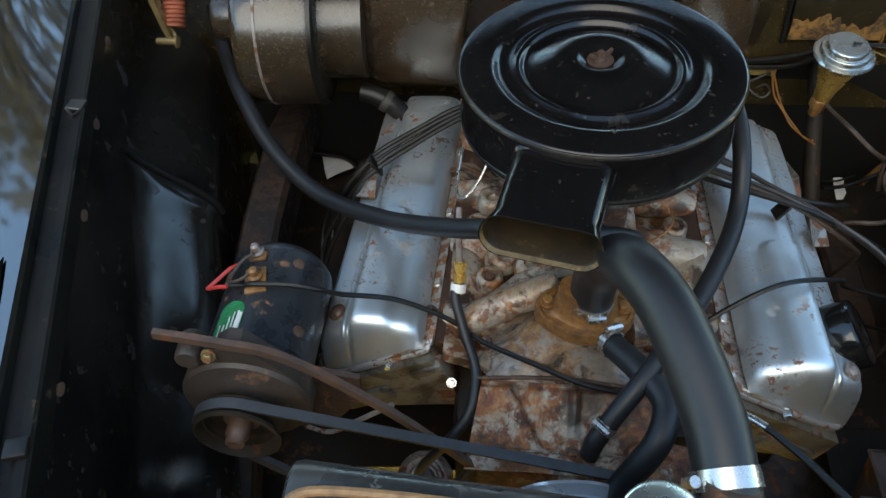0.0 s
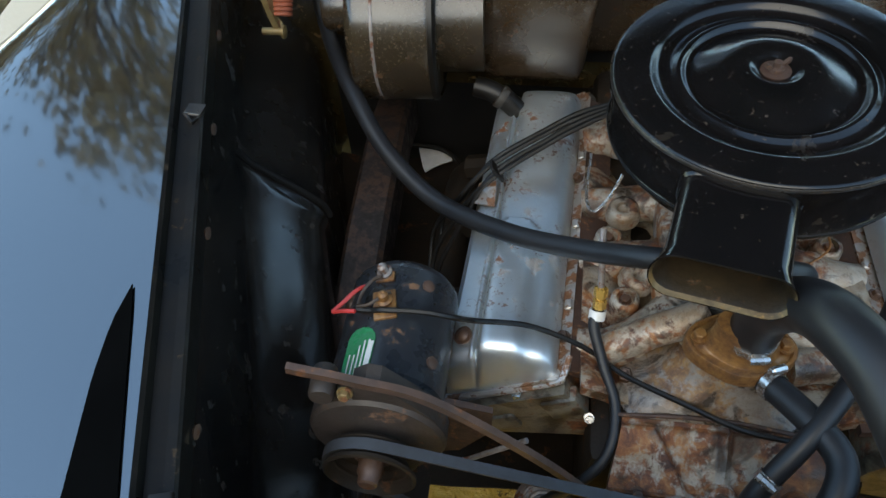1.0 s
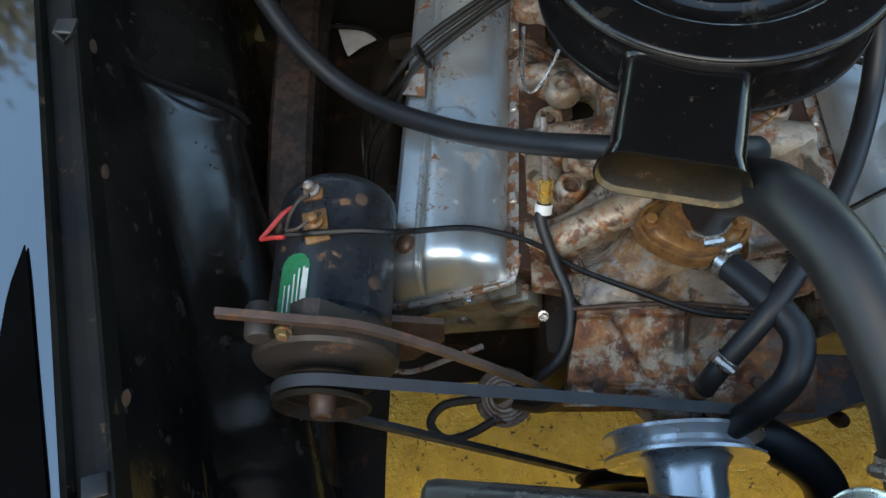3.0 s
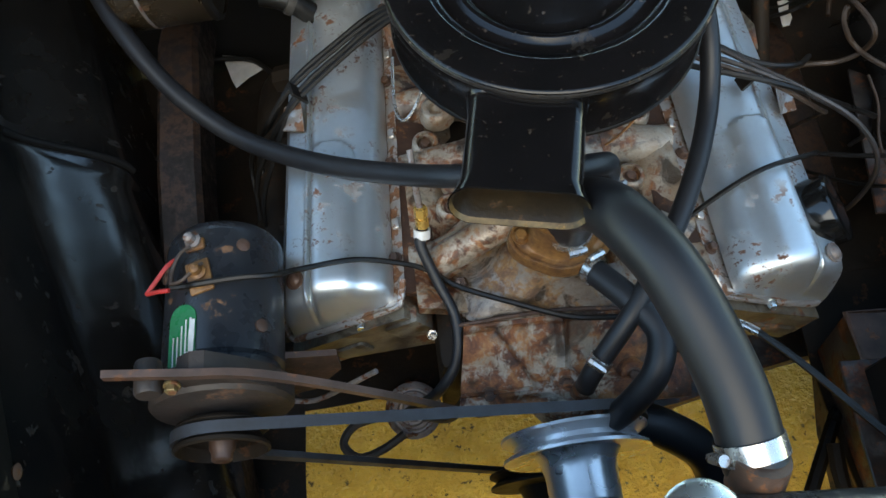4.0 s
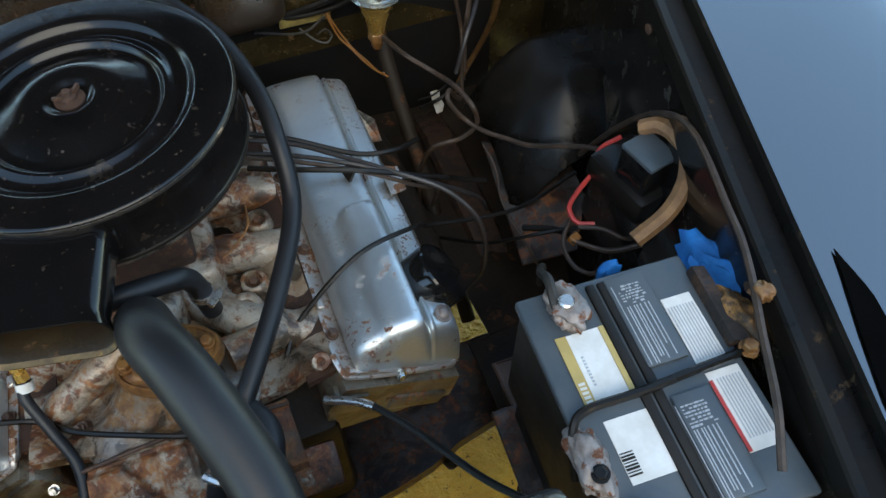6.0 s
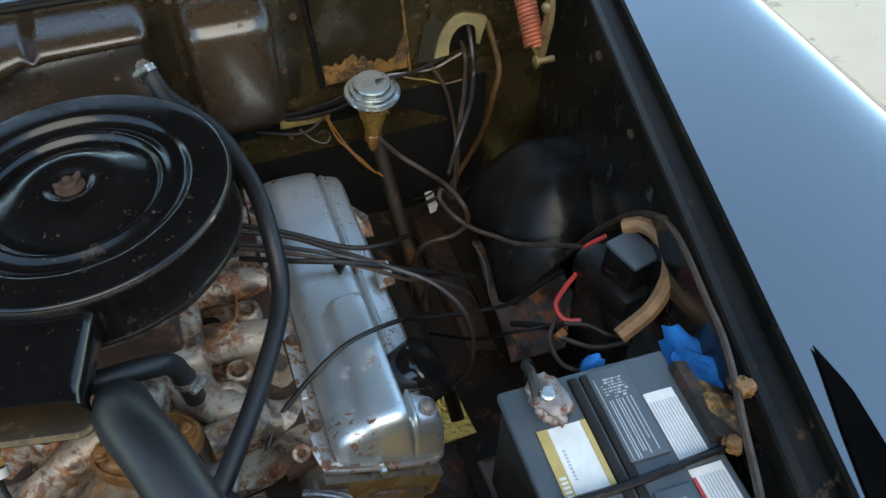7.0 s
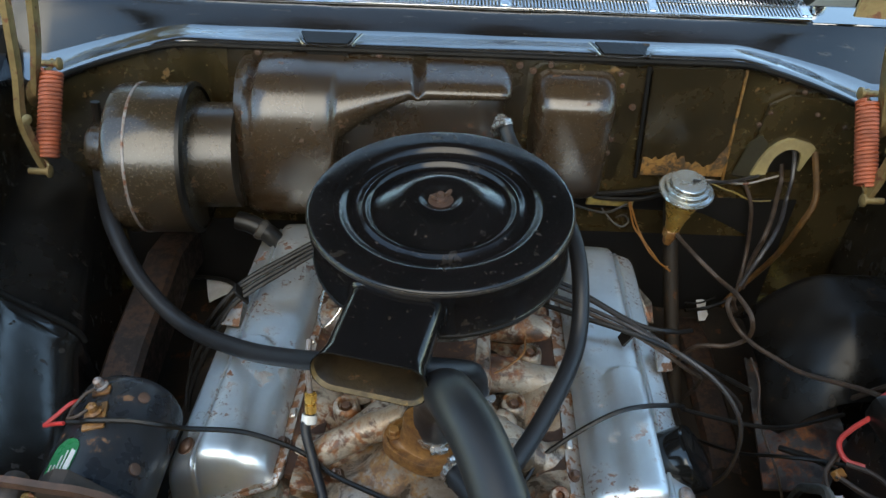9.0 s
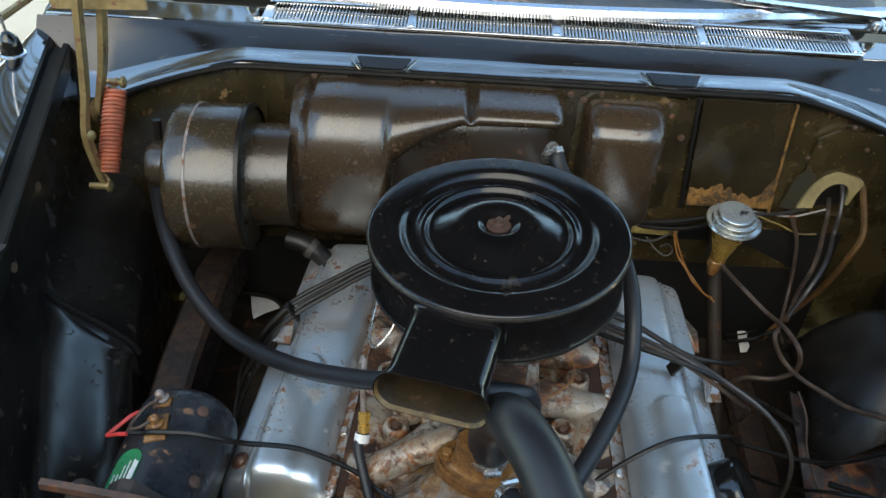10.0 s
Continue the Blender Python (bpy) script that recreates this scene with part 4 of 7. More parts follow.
part("cone", lathe([(0.0195, 0.017), (0.0195, 0.030), (0.016, 0.046), (0.007, 0.056), (0.003, 0.058)], AB, (0, 0, 1), 20), "cap", ant, "glossy black cone")
part("mast", tube([AB + Vector((0, 0, 0.055)), AB + Vector((-0.03, 0.03, 0.70))], 0.0028, 8, 4), "chrome", ant)

# frame rails, front panel and braces
for side in (-1, 1):
    bm = loft(bmesh.new(), [[(side * x + XC * 0.3, y, z) for x, z in ((xo - 0.034, zt - 0.09), (xo + 0.034, zt - 0.09), (xo + 0.034, zt - 0.01), (xo + 0.026, zt), (xo - 0.026, zt), (xo - 0.034, zt - 0.01))] for y, xo, zt in ((-0.75, 0.47, 0.42), (-0.4, 0.50, 0.42), (-0.2, 0.535, 0.46), (0.05, 0.54, 0.515), (0.30, 0.55, 0.52), (0.5, 0.56, 0.46))])
    if side > 0:
        bmesh.ops.translate(bm, verts=bm.verts, vec=(0, 0, -0.20))
    part("frame_rail", bm, "rail", car, "dirty rusted frame rail")
part("crossmember", box((-0.06, -0.12, 0.22), (0.88, 0.14, 0.10), (0, 0, 0), 0.02, 2), "grime", car)
def shield(u, v, side, x0, x1, y0, y1, z):
    x, y = x0 + (x1 - x0) * u, y0 + (y1 - y0) * v
    return (side * x, y, z + 0.02 * noise.noise(Vector((x * 8, y * 8, side))) + 0.03 * (u - 0.5) ** 2)


part("splash_shield", grid_sheet(lambda u, v: shield(u, v, -1, 0.10, 0.75, -0.29, 0.41, 0.30), 20, 20, (0, 0, -0.004)), "grime", car, "grimy splash shield under the bay")
part("splash_shield", grid_sheet(lambda u, v: shield(u, v, 1, 0.10, 0.36, -0.18, 0.41, 0.30), 12, 20, (0, 0, -0.004)), "grime", car)
part("splash_shield", grid_sheet(lambda u, v: shield(u, v, 1, 0.36, 0.80, -0.050, 0.41, 0.30), 12, 20, (0, 0, -0.004)), "grime", car)
part("splash_shield", grid_sheet(lambda u, v: shield(u, v, 1, 0.425, 0.80, -0.72, -0.175, 0.30), 12, 20, (0, 0, -0.004)), "grime", car)
part("splash_shield", grid_sheet(lambda u, v: shield(u, v, 1, 0.466, 0.80, -0.175, -0.050, 0.30), 12, 8, (0, 0, -0.004)), "grime", car)
part("splash_shield", grid_sheet(lambda u, v: shield(u, v, -1, 0.39, 0.75, -0.72, -0.28, 0.30), 12, 20, (0, 0, -0.004)), "grime", car)
part("crossmember", slab([(0.06, -0.345, 0.150), (0.23, -0.330, 0.152), (0.30, -0.318, 0.158), (0.36, -0.296, 0.160), (0.44, -0.282, 0.162), (0.505, -0.275, 0.160), (0.54, -0.112, 0.15), (0.40, -0.112, 0.15), (0.38, -0.02, 0.15), (0.06, -0.02, 0.15)], (0, 0, 0.035)), "apron", car, "dirty front crossmember edge")
part("drip_lump", lathe([(0.004, -0.03), (0.010, -0.02), (0.014, 0.0), (0.010, 0.010)], (0.335, -0.318, 0.172), (0.2, -0.5, 0.8), 10), "grime", car)
part("sway_bar", tube([(-0.45, -0.62, 0.40), (-0.40, -0.66, 0.30), (0, -0.70, 0.27), (0.35, -0.66, 0.30), (0.40, -0.45, 0.33)], 0.012, 8, 6), "grime", car)
for at, size in (((-0.02, -0.66, 0.70), (0.70, 0.05, 0.03)), ((-0.48, -0.61, 0.60), (0.30, 0.02, 0.42)), ((0.52, -0.70, 0.50), (0.36, 0.02, 0.40))):
    part("radiator_support", box(at, size, (0, 0, 0), 0.006, 2), "paint_dull", car, "black radiator support panel")

# ---- the engine ----
engine = thing("engine", (0, 0, 0.2), "rusty V-eight engine with silver valve covers", "engine")
bm = box((0, 0.05, 0.38), (0.34, 0.74, 0.34), (3, 0, 0), 0.02, 2)
box((0, 0.02, 0.18), (0.26, 0.6, 0.14), (0, 0, 0), 0.03, 2, bm)
part("block", bm, "grime", engine, "greasy dark engine block")


def slope(y):
    """The engine sits lower at its rear."""
    return -0.05 * (y + 0.02)


def valve_cover(side):
    """A stamped tin cover: flange, tapered walls, a raised front half with a rounded step."""
    yo, wide = (0.028, 1.0) if side < 0 else (-0.012, 1.035)

    skew = 0.04 if side < 0 else 0.02
    prof = [(0.204, 0.590), (0.209, 0.604), (0.215, 0.613), (0.226, 0.619), (0.236, 0.6207), (0.244, 0.6215), (0.250, 0.6218), (0.256, 0.622), (0.262, 0.622), (0.270, 0.622), (0.280, 0.622), (0.287, 0.6217), (0.292, 0.6212), (0.299, 0.6200), (0.303, 0.6180), (0.3055, 0.6150), (0.3066, 0.6090), (0.3078, 0.6020), (0.3096, 0.5992), (0.3112, 0.6035), (0.3126, 0.6074), (0.3146, 0.6088), (0.3166, 0.6076), (0.3182, 0.6046), (0.3205, 0.6036), (0.334, 0.599), (0.342, 0.595), (0.348, 0.585), (0.351, 0.568), (0.349, 0.510)]

    def seat(x):
        """Height of the sloping gasket face."""
        return 0.588 - 0.509 * (x - 0.192)

    def section(y0, rise, grow):
        y = y0 * 1.02 + yo
        out = []
        for x, z in prof:
            lift = 0.0
            if 0.244 < x < 0.3075:
                w = min(1.0, (x - 0.244) / 0.016) * min(1.0, (0.3075 - x) / 0.005)
                end = -0.037 - 28.0 * max(0.0, abs(x - 0.280) - 0.006) ** 2
                lift = 0.0095 * w * max(0.0, min(1.0, (end - y0) / 0.008))
            xg = 0.272 + (x - 0.272) * grow
            out.append((side * xg * wide + skew * y, y, seat(xg) + (z + lift - seat(x)) * rise + slope(y)))
        return out
    rows = [(-0.2780, 0.02, 0.915), (-0.2765, 0.22, 0.93), (-0.2735, 0.48, 0.945), (-0.2695, 0.72, 0.962), (-0.2655, 0.87, 0.978), (-0.2600, 0.955, 0.990), (-0.2535, 0.99, 0.997), (-0.2460, 1.0, 1.0)] + [(-0.22 + 0.02 * k, 1.0, 1.0) for k in range(8)] + [(-0.076 + 0.003 * k, 1.0, 1.0) for k in range(15)] + [(-0.02 + 0.025 * k, 1.0, 1.0) for k in range(5)] + [(0.11 + 0.03 * k, 1.0, 1.0) for k in range(5)] + [(0.250, 0.985, 0.997), (0.264, 0.92, 0.985), (0.275, 0.76, 0.96), (0.283, 0.45, 0.935), (0.287, 0.02, 0.91)]
    bm = loft(bmesh.new(), [section(*r) for r in rows])
    vc = part("valve_cover", bm, "silver", engine, "silver-painted valve cover with rust freckles", 30)
    # gasket flange with bolts
    def lip(y, e):
        y = y * 1.02 + yo
        s = slope(y)
        return [(side * x + skew * y, y, z + s) for x, z in ((0.192 - e, 0.588), (0.192 - e, 0.595), (0.355 + e, 0.512), (0.355 + e, 0.503))]
    part("flange", loft(bmesh.new(), [lip(-0.284, -0.03), lip(-0.281, -0.008), lip(-0.268, 0.002), lip(0.0, 0.002), lip(0.28, 0.002), lip(0.294, -0.01)]), "silver_rusty", vc, "rust-edged gasket flange")
    for y in (-0.22, -0.07, 0.08, 0.23):
        part("bolt", hexbolt((side * 0.198 + skew * y, y + yo, 0.592 + slope(y + yo)), (side * 0.4, 0, 0.9), 0.0065, 0.010), "rusty", vc)
    part("bolt", hexbolt((side * 0.262, -0.290 + yo, 0.556 + slope(-0.28)), (0, -1, 0.25), 0.006, 0.010), "zinc", vc)
    part("corner_bolt", lathe([(0.013, 0), (0.013, 0.003), (0.009, 0.0035), (0.0075, 0.006), (0.004, 0.008)], (side * (0.336 if side < 0 else 0.328) * wide, (-0.238 if side < 0 else -0.250) + yo, 0.600 + slope(-0.238)), (side * 0.45, -0.1, 0.8), 14), "rusty" if side < 0 else "lead", vc)
    part("channel_strip", loft(bmesh.new(), [[(side * x + skew * y, y, z + slope(y)) for x, z in ((0.150, 0.578), (0.1895, 0.592), (0.1895, 0.580), (0.150, 0.566))] for y in (-0.27 + yo, -0.1, 0.1, 0.28 + yo)]), "channel", vc, "dark rusty gasket channel")
    for y in (-0.17, -0.02, 0.13):
        part("clip", box((side * 0.196 + skew * y, y + yo, 0.597 + slope(y + yo)), (0.010, 0.016, 0.006), (0, side * 20, 0), 0.0015, 1), "silver_rusty", vc)
    for dy, dz, r in ((-0.281, 0.001, 0.0045),):
        y = dy * 1.02 + yo
        part("front_bead", tube([(side * x + skew * y, y + b, z + dz + slope(y)) for x, z, b in ((0.190, 0.604, 0.03), (0.196, 0.594, 0.006), (0.206, 0.586, 0.0), (0.27, 0.553, -0.002), (0.335, 0.520, 0.0), (0.350, 0.515, 0.006), (0.357, 0.520, 0.03))], r, 8, 5), "silver_rusty", vc)
    # head under the cover
    bm = loft(bmesh.new(), [[(side * x, y, z + slope(y)) for x, z in ((0.15, 0.48), (0.172, 0.565), (0.193, 0.587), (0.35, 0.503), (0.335, 0.452))] for y in (-0.302 + yo, -0.296 + yo, 0.30 + yo, 0.31 + yo)])
    box((side * 0.190, -0.296 + yo, 0.566), (0.050, 0.022, 0.040), (0, side * 30, 0), 0.003, 2, bm)
    box((side * 0.285, -0.298 + yo, 0.497), (0.09, 0.020, 0.035), (0, side * 30, 0), 0.008, 2, bm)
    for v in bm.verts:
        v.co.x += skew * v.co.y
    part("cylinder_head", bm, "head", engine, "grey rust-stained cylinder head")
    # exhaust manifold
    bm = tube([(side * 0.385, -0.22 if side < 0 else -0.09, 0.455), (side * 0.395, 0.0, 0.44), (side * 0.395, 0.25, 0.41), (side * 0.37, 0.36, 0.30)], 0.032, 10, 6)
    for y in (-0.2, -0.06, 0.10, 0.24)[side > 0:]:
        tube([(side * 0.33, y, 0.47), (side * 0.385, y + 0.01, 0.45)], 0.024, 8, 3, bm)
    part("exhaust_manifold", bm, "grime", engine, "dark scaly exhaust manifold")
    return vc


vc_l = valve_cover(-1)
vc_r = valve_cover(1)

# breather elbow at the rear of the left cover
pcv = thing("breather_elbow", (-0.325, 0.25, 0.60), "dark breather elbow plugged into the valve cover", "elbow")
part("elbow", tube([(-0.298, 0.252, 0.590), (-0.318, 0.256, 0.610), (-0.345, 0.262, 0.624), (-0.372, 0.268, 0.628)], 0.0175, 14, 5), "wire", pcv)
part("collar", lathe([(0.019, 0), (0.020, 0.004), (0.020, 0.012), (0.017, 0.014)], (-0.322, 0.257, 0.612), (-0.8, 0.2, 0.45), 16), "rubber_dull", pcv)
# bolt lugs at the heads' front
part("lug", lathe([(0.013, -0.03), (0.013, 0.0), (0.011, 0.004), (0.0055, 0.004), (0.005, -0.006)], (0.169, -0.272, 0.620), (0, -0.45, 0.9), 14), "block", engine)
part("lug", hexbolt((-0.172, -0.295, 0.585), (0, -0.6, 0.8), 0.005, 0.012), "steel", engine)

# intake manifold: a valley plate, runners and the carburettor riser
bm = bmesh.new()
def valley(u, v):
    x, y = -0.185 + 0.37 * u, -0.27 + 0.54 * v
    z = 0.566 + 0.012 * math.cos(u * 6.28 * 2) + 0.010 * math.cos(v * 6.28 * 3) + slope(y) + 0.10 * max(0, abs(u - 0.5) - 0.33)
    return (x, y, z + 0.006 * noise.noise(Vector((x * 30, y * 30, 1))))
bm = grid_sheet(valley, 40, 50, (0, 0, -0.02))
intake = part("intake_manifold", bm, "manifold", engine, "pale rust-streaked intake manifold", 60)
for s in (-1, 1):
    for y0, y1 in ((-0.11, -0.19), (-0.04, -0.05), (0.05, 0.06), (0.11, 0.2)):
        part("runner", tube([(s * 0.02, y0 * 0.7, 0.60), (s * 0.08, (y0 + y1) / 2, 0.595), (s * 0.14, y1, 0.585), (s * 0.185, y1, 0.575)], 0.028, 12, 5), "manifold", intake, "", 60)
part("riser", box((0, 0.0, 0.61), (0.17, 0.21, 0.06), (2, 0, 0), 0.015, 2), "manifold", intake, "", 60)
part("runner", tube([(-0.165, -0.205, 0.590), (-0.125, -0.195, 0.612), (-0.085, -0.185, 0.630), (-0.035, -0.165, 0.640)], 0.021, 14, 6), "manifold", intake, "pale curved intake runner", 60)
part("runner", tube([(0.155, -0.19, 0.575), (0.11, -0.20, 0.60), (0.06, -0.215, 0.61)], 0.024, 12, 6), "manifold", intake, "", 60)
part("runner", tube([(0.0, -0.10, 0.60), (-0.03, -0.18, 0.605), (-0.02, -0.22, 0.615)], 0.036, 12, 6), "manifold", intake, "", 60)
for k, (x, y, z) in enumerate(((0.10, -0.15, 0.607), (0.06, -0.12, 0.612), (-0.11, -0.09, 0.612), (-0.07, -0.11, 0.618), (0.12, -0.05, 0.61), (-0.13, 0.03, 0.61))):
    part("boss", lathe([(0.026, -0.02), (0.022, 0.0), (0.016, 0.005), (0.010, 0.003), (0.009, -0.006)], (x, y, z), (0.1 * (-1) ** k, -0.2, 1), 14), "manifold", intake, "", 60)
for x, y in ((0.119, -0.111), (0.150, -0.01), (-0.128, -0.125), (0.105, -0.185), (-0.150, -0.02), (0.15, 0.08)):
    bs = part("bolt_boss", lathe([(0.022, -0.03), (0.019, 0.0), (0.016, 0.004), (0.0125, 0.004), (0.0115, -0.006)], (x, y, 0.603), (0, -0.1, 1), 16), "manifold", intake, "", 60)
    part("bolt", hexbolt((x, y, 0.598), (0, -0.1, 1), 0.0065, 0.009), "rusty", intake)

for ob in intake.children:
    if ob.name.startswith(("runner", "riser")):
        for v in ob.data.vertices:
            p = v.co * 28
            v.co += Vector((0.3, 0.3, 1.0)) * (0.0045 * noise.noise(p) + 0.002 * noise.noise(p * 2.7))
# carburettor hidden under the air cleaner
bm = box((0, 0.0, 0.68), (0.12, 0.16, 0.09), (0, 0, 0), 0.01, 2)
lathe([(0.06, 0), (0.065, 0.06), (0.062, 0.08)], (0, 0, 0.72), (0, 0, 1), 24, bm)
part("carburettor", bm, "channel", engine, "yellowed metal carburettor")

# thermostat housing
TA = Vector((1.0, -0.03, 0.0))
TB = Vector((0.03, 1.0, 0.0))
TC = Vector((-0.002, -0.216, 0.652))


def gasket(a, k=1.0):
    """Outline of a two-bolt flange: round in the middle, drawn out to the bolts."""
    c, q = math.cos(a), math.sin(a)
    r = 0.047 + 0.018 * abs(c) ** 6
    return TC + (TA * c + TB * q) * r * k


bm = loft(bmesh.new(), [[gasket(6.2832 * k / 48, f) + Vector((0, 0, h)) for k in range(48)] for f, h in ((1.0, -0.012), (1.0, 0.005), (0.97, 0.008), (0.91, 0.008), (0.87, 0.0045), (0.72, 0.0045), (0.68, 0.007), (0.63, 0.016), (0.59, 0.028), (0.57, 0.05))])
th = part("thermostat_housing", bm, "thermostat", engine, "orange-rusted thermostat housing", 50)
for x, y in ((-0.051, -0.213), (0.047, -0.217)):
    part("bolt", hexbolt((x, y, 0.660), (0, 0, 1), 0.0075, 0.012), "thermostat", th)
def neck(f, n=56):
    """The crossover's casting, flaring from the round flange to a squarish foot."""
    rx, ry, p = 0.050 + 0.062 * f ** 1.7, 0.043 + 0.024 * f ** 1.4, 2.0 + 1.6 * f
    out = []
    for k in range(n):
        a = 6.2832 * k / n
        c, q = math.cos(a), math.sin(a)
        r = (abs(c) ** p + abs(q) ** p) ** (-1 / p)
        x, y, z = TC.x - 0.024 * f + c * r * rx, TC.y - 0.014 * f + q * r * ry, 0.645 - 0.066 * f ** 0.75
        d = 0.004 * f * noise.noise(Vector((x * 24, y * 24, z * 10)))
        out.append((x + d, y + d, z + d * 0.6))
    return out


part("crossover", loft(bmesh.new(), [neck(f) for f in (0, 0.06, 0.15, 0.27, 0.40, 0.54, 0.68, 0.80, 0.90, 0.97, 1.0)] + [[(x, y, 0.560) for x, y, z in neck(1.0)]]), "crossover", engine, "rust-stained water crossover", 50)
ts = thing("temperature_sender", (-0.128, -0.233, 0.580), "small rusty temperature sender screwed into the crossover", "sender")
part("hex", lathe([(0.010, -0.012), (0.010, 0.008), (0.0085, 0.010)], (-0.128, -0.233, 0.588), (-0.2, -0.3, 1), 6), "rusty", ts)
part("terminal", lathe([(0.006, 0.008), (0.006, 0.014), (0.0035, 0.015), (0.003, 0.022)], (-0.128, -0.233, 0.588), (-0.2, -0.3, 1), 12), "rusty", ts)

# timing cover and water pump
TN = Vector((0.0, -0.585, 0.811))


def timing(u, v):
    """The cover's tilted face: two crossing ribs and a proud lower flange."""
    x = -0.132 - 0.018 * v + (0.245 + 0.02 * v) * u
    p = Vector((x, -0.290 - 0.092 * v, 0.588 - 0.066 * v))
    bump_at = lambda d, w: max(0.0, 1 - abs(d) / w)
    diag = x - (-0.100 + 0.046 * v / 0.75)
    h = 0.012 * bump_at(x + 0.010, 0.009) * (v < 0.8) + (0.012 if diag < 0 else 0.012 * bump_at(diag, 0.008)) * (0.04 < v < 0.78)
    h -= 0.010 * max(0.0, 1 - ((x + 0.061) / 0.034) ** 2) * max(0.0, 1 - ((v - 0.93) / 0.10) ** 2)
    h += 0.017 * max(0.0, min(1.0, (v - 0.74) / 0.04)) + 0.004 * bump_at(v - 0.04, 0.05)
    return p + TN * (h + 0.002 * noise.noise(Vector((x * 40, v * 5, 3))))


tc = part("timing_cover", grid_sheet(timing, 90, 50, (0, 0.008, -0.012)), "block", engine, "flaking grey and rust timing cover", 50)
# the seam's shaded gap, painted as a thin dark tube on the surface
part("seam_gap", tube([(-0.138, -0.290, 0.592), (-0.06, -0.287, 0.595), (0.0, -0.287, 0.594), (0.06, -0.292, 0.590), (0.115, -0.296, 0.588)], 0.003, 8, 5), "channel", tc, "dark tube painting the shaded gap along the seam")
part("front_case", box((-0.025, -0.325, 0.475), (0.22, 0.09, 0.11), (0, 0, 0), 0.012, 2), "block", tc)
part("pump_foot", box((0.115, -0.365, 0.520), (0.075, 0.06, 0.025), (25, 6, 0), 0.006, 2), "block", tc)
for x, y, z in ((-0.110, -0.368, 0.545), (-0.012, -0.366, 0.546), (0.075, -0.366, 0.546)):
    part("bolt_boss", lathe([(0.020, -0.012), (0.018, -0.001), (0.0165, 0.002), (0.010, 0.002)], (x, y, z), TN, 20), "block", tc)
    part("bolt", hexbolt((x, y, z), TN, 0.0075, 0.010), "rusty", tc)
bm = lathe([(0.055, 0), (0.055, 0.03), (0.04, 0.05), (0.026, 0.06), (0.026, 0.08)], (0.0, -0.345, 0.47), (0, -1, 0), 24)
tube([(0.0, -0.365, 0.50), (0.001, -0.380, 0.545), (0.006, -0.382, 0.592)], 0.0115, 12, 5, bm)
tube([(0.03, -0.36, 0.50), (0.034, -0.40, 0.525), (0.034, -0.418, 0.560)], 0.0150, 12, 5, bm)
wp = part("water_pump", bm, "block", engine, "rusty cast water pump")

PUL = (-0.006, -0.425, 0.490)
pp = part("pump_pulley", lathe([(0.03, 0.0), (0.075, 0.0), (0.090, -0.004), (0.095, -0.006), (0.095, -0.002), (0.080, 0.006), (0.080, 0.012), (0.095, 0.020), (0.095, 0.024), (0.088, 0.024), (0.070, 0.020), (0.05, 0.020)], PUL, (0, -1, 0), 44), "pump", engine, "light grey steel water pump pulley")
part("fan_spacer", lathe([(0.058, 0.018), (0.050, 0.028), (0.046, 0.045), (0.045, 0.082), (0.043, 0.084), (0.043, 0.088), (0.045, 0.09), (0.044, 0.118), (0.03, 0.122)], PUL, (0, -1, 0.02), 36), "pump", pp, "light grey fan spacer")
part("crank_pulley", lathe([(0.03, 0), (0.082, 0.0), (0.082, 0.004), (0.070, 0.010), (0.082, 0.018), (0.082, 0.022), (0.04, 0.024), (0.03, 0.05)], (-0.03, -0.425, 0.27), (0, -1, 0), 36), "grime", engine, "dark crankshaft pulley")

# generator
gen = thing("generator", (-0.425, -0.24, 0.585), "black generator with rust spots and a green tag", "generator")
GA = Vector((0.0, -1.0, 0.03)).normalized()
GC = Vector((-0.414, -0.168, 0.642))
body = part("body", lathe([(0.03, -0.006), (0.060, -0.003), (0.067, 0.006), (0.069, 0.014), (0.069, 0.160), (0.065, 0.164), (0.065, 0.18)], GC, GA, 44), "generator", gen)
part("end_frame", lathe([(0.060, 0.172), (0.074, 0.176), (0.079, 0.180), (0.079, 0.204), (0.075, 0.209), (0.040, 0.213), (0.02, 0.226)], GC, GA, 40), "end_frame", gen, "rusty front end frame")
GP = GC + GA * 0.240
pl = part("pulley", lathe([(0.018, -0.018), (0.045, -0.016), (0.050, -0.013), (0.052, -0.010), (0.042, -0.002), (0.042, 0.002), (0.052, 0.010), (0.0525, 0.014), (0.049, 0.0155), (0.044, 0.004), (0.040, -0.010), (0.018, -0.012)], GP, GA, 40), "grime", gen, "dark rusty belt pulley")
part("shaft_nut", lathe([(0.022, -0.012), (0.022, -0.006), (0.0145, -0.005), (0.0145, 0.012), (0.012, 0.016), (0.0115, 0.024), (0.009, 0.026)], GP, GA, 14), "rusty", pl)
for a, h in ((-62, 0.05), (32, 0.032), (51, 0.13), (-60, 0.04)):
    d = Vector((math.sin(radians(a)), 0, math.cos(radians(a))))
    part("screw", lathe([(0.008, 0), (0.008, 0.003), (0.005, 0.004)], GC + GA * h + d * 0.0685, d, 10), "rusty", gen)
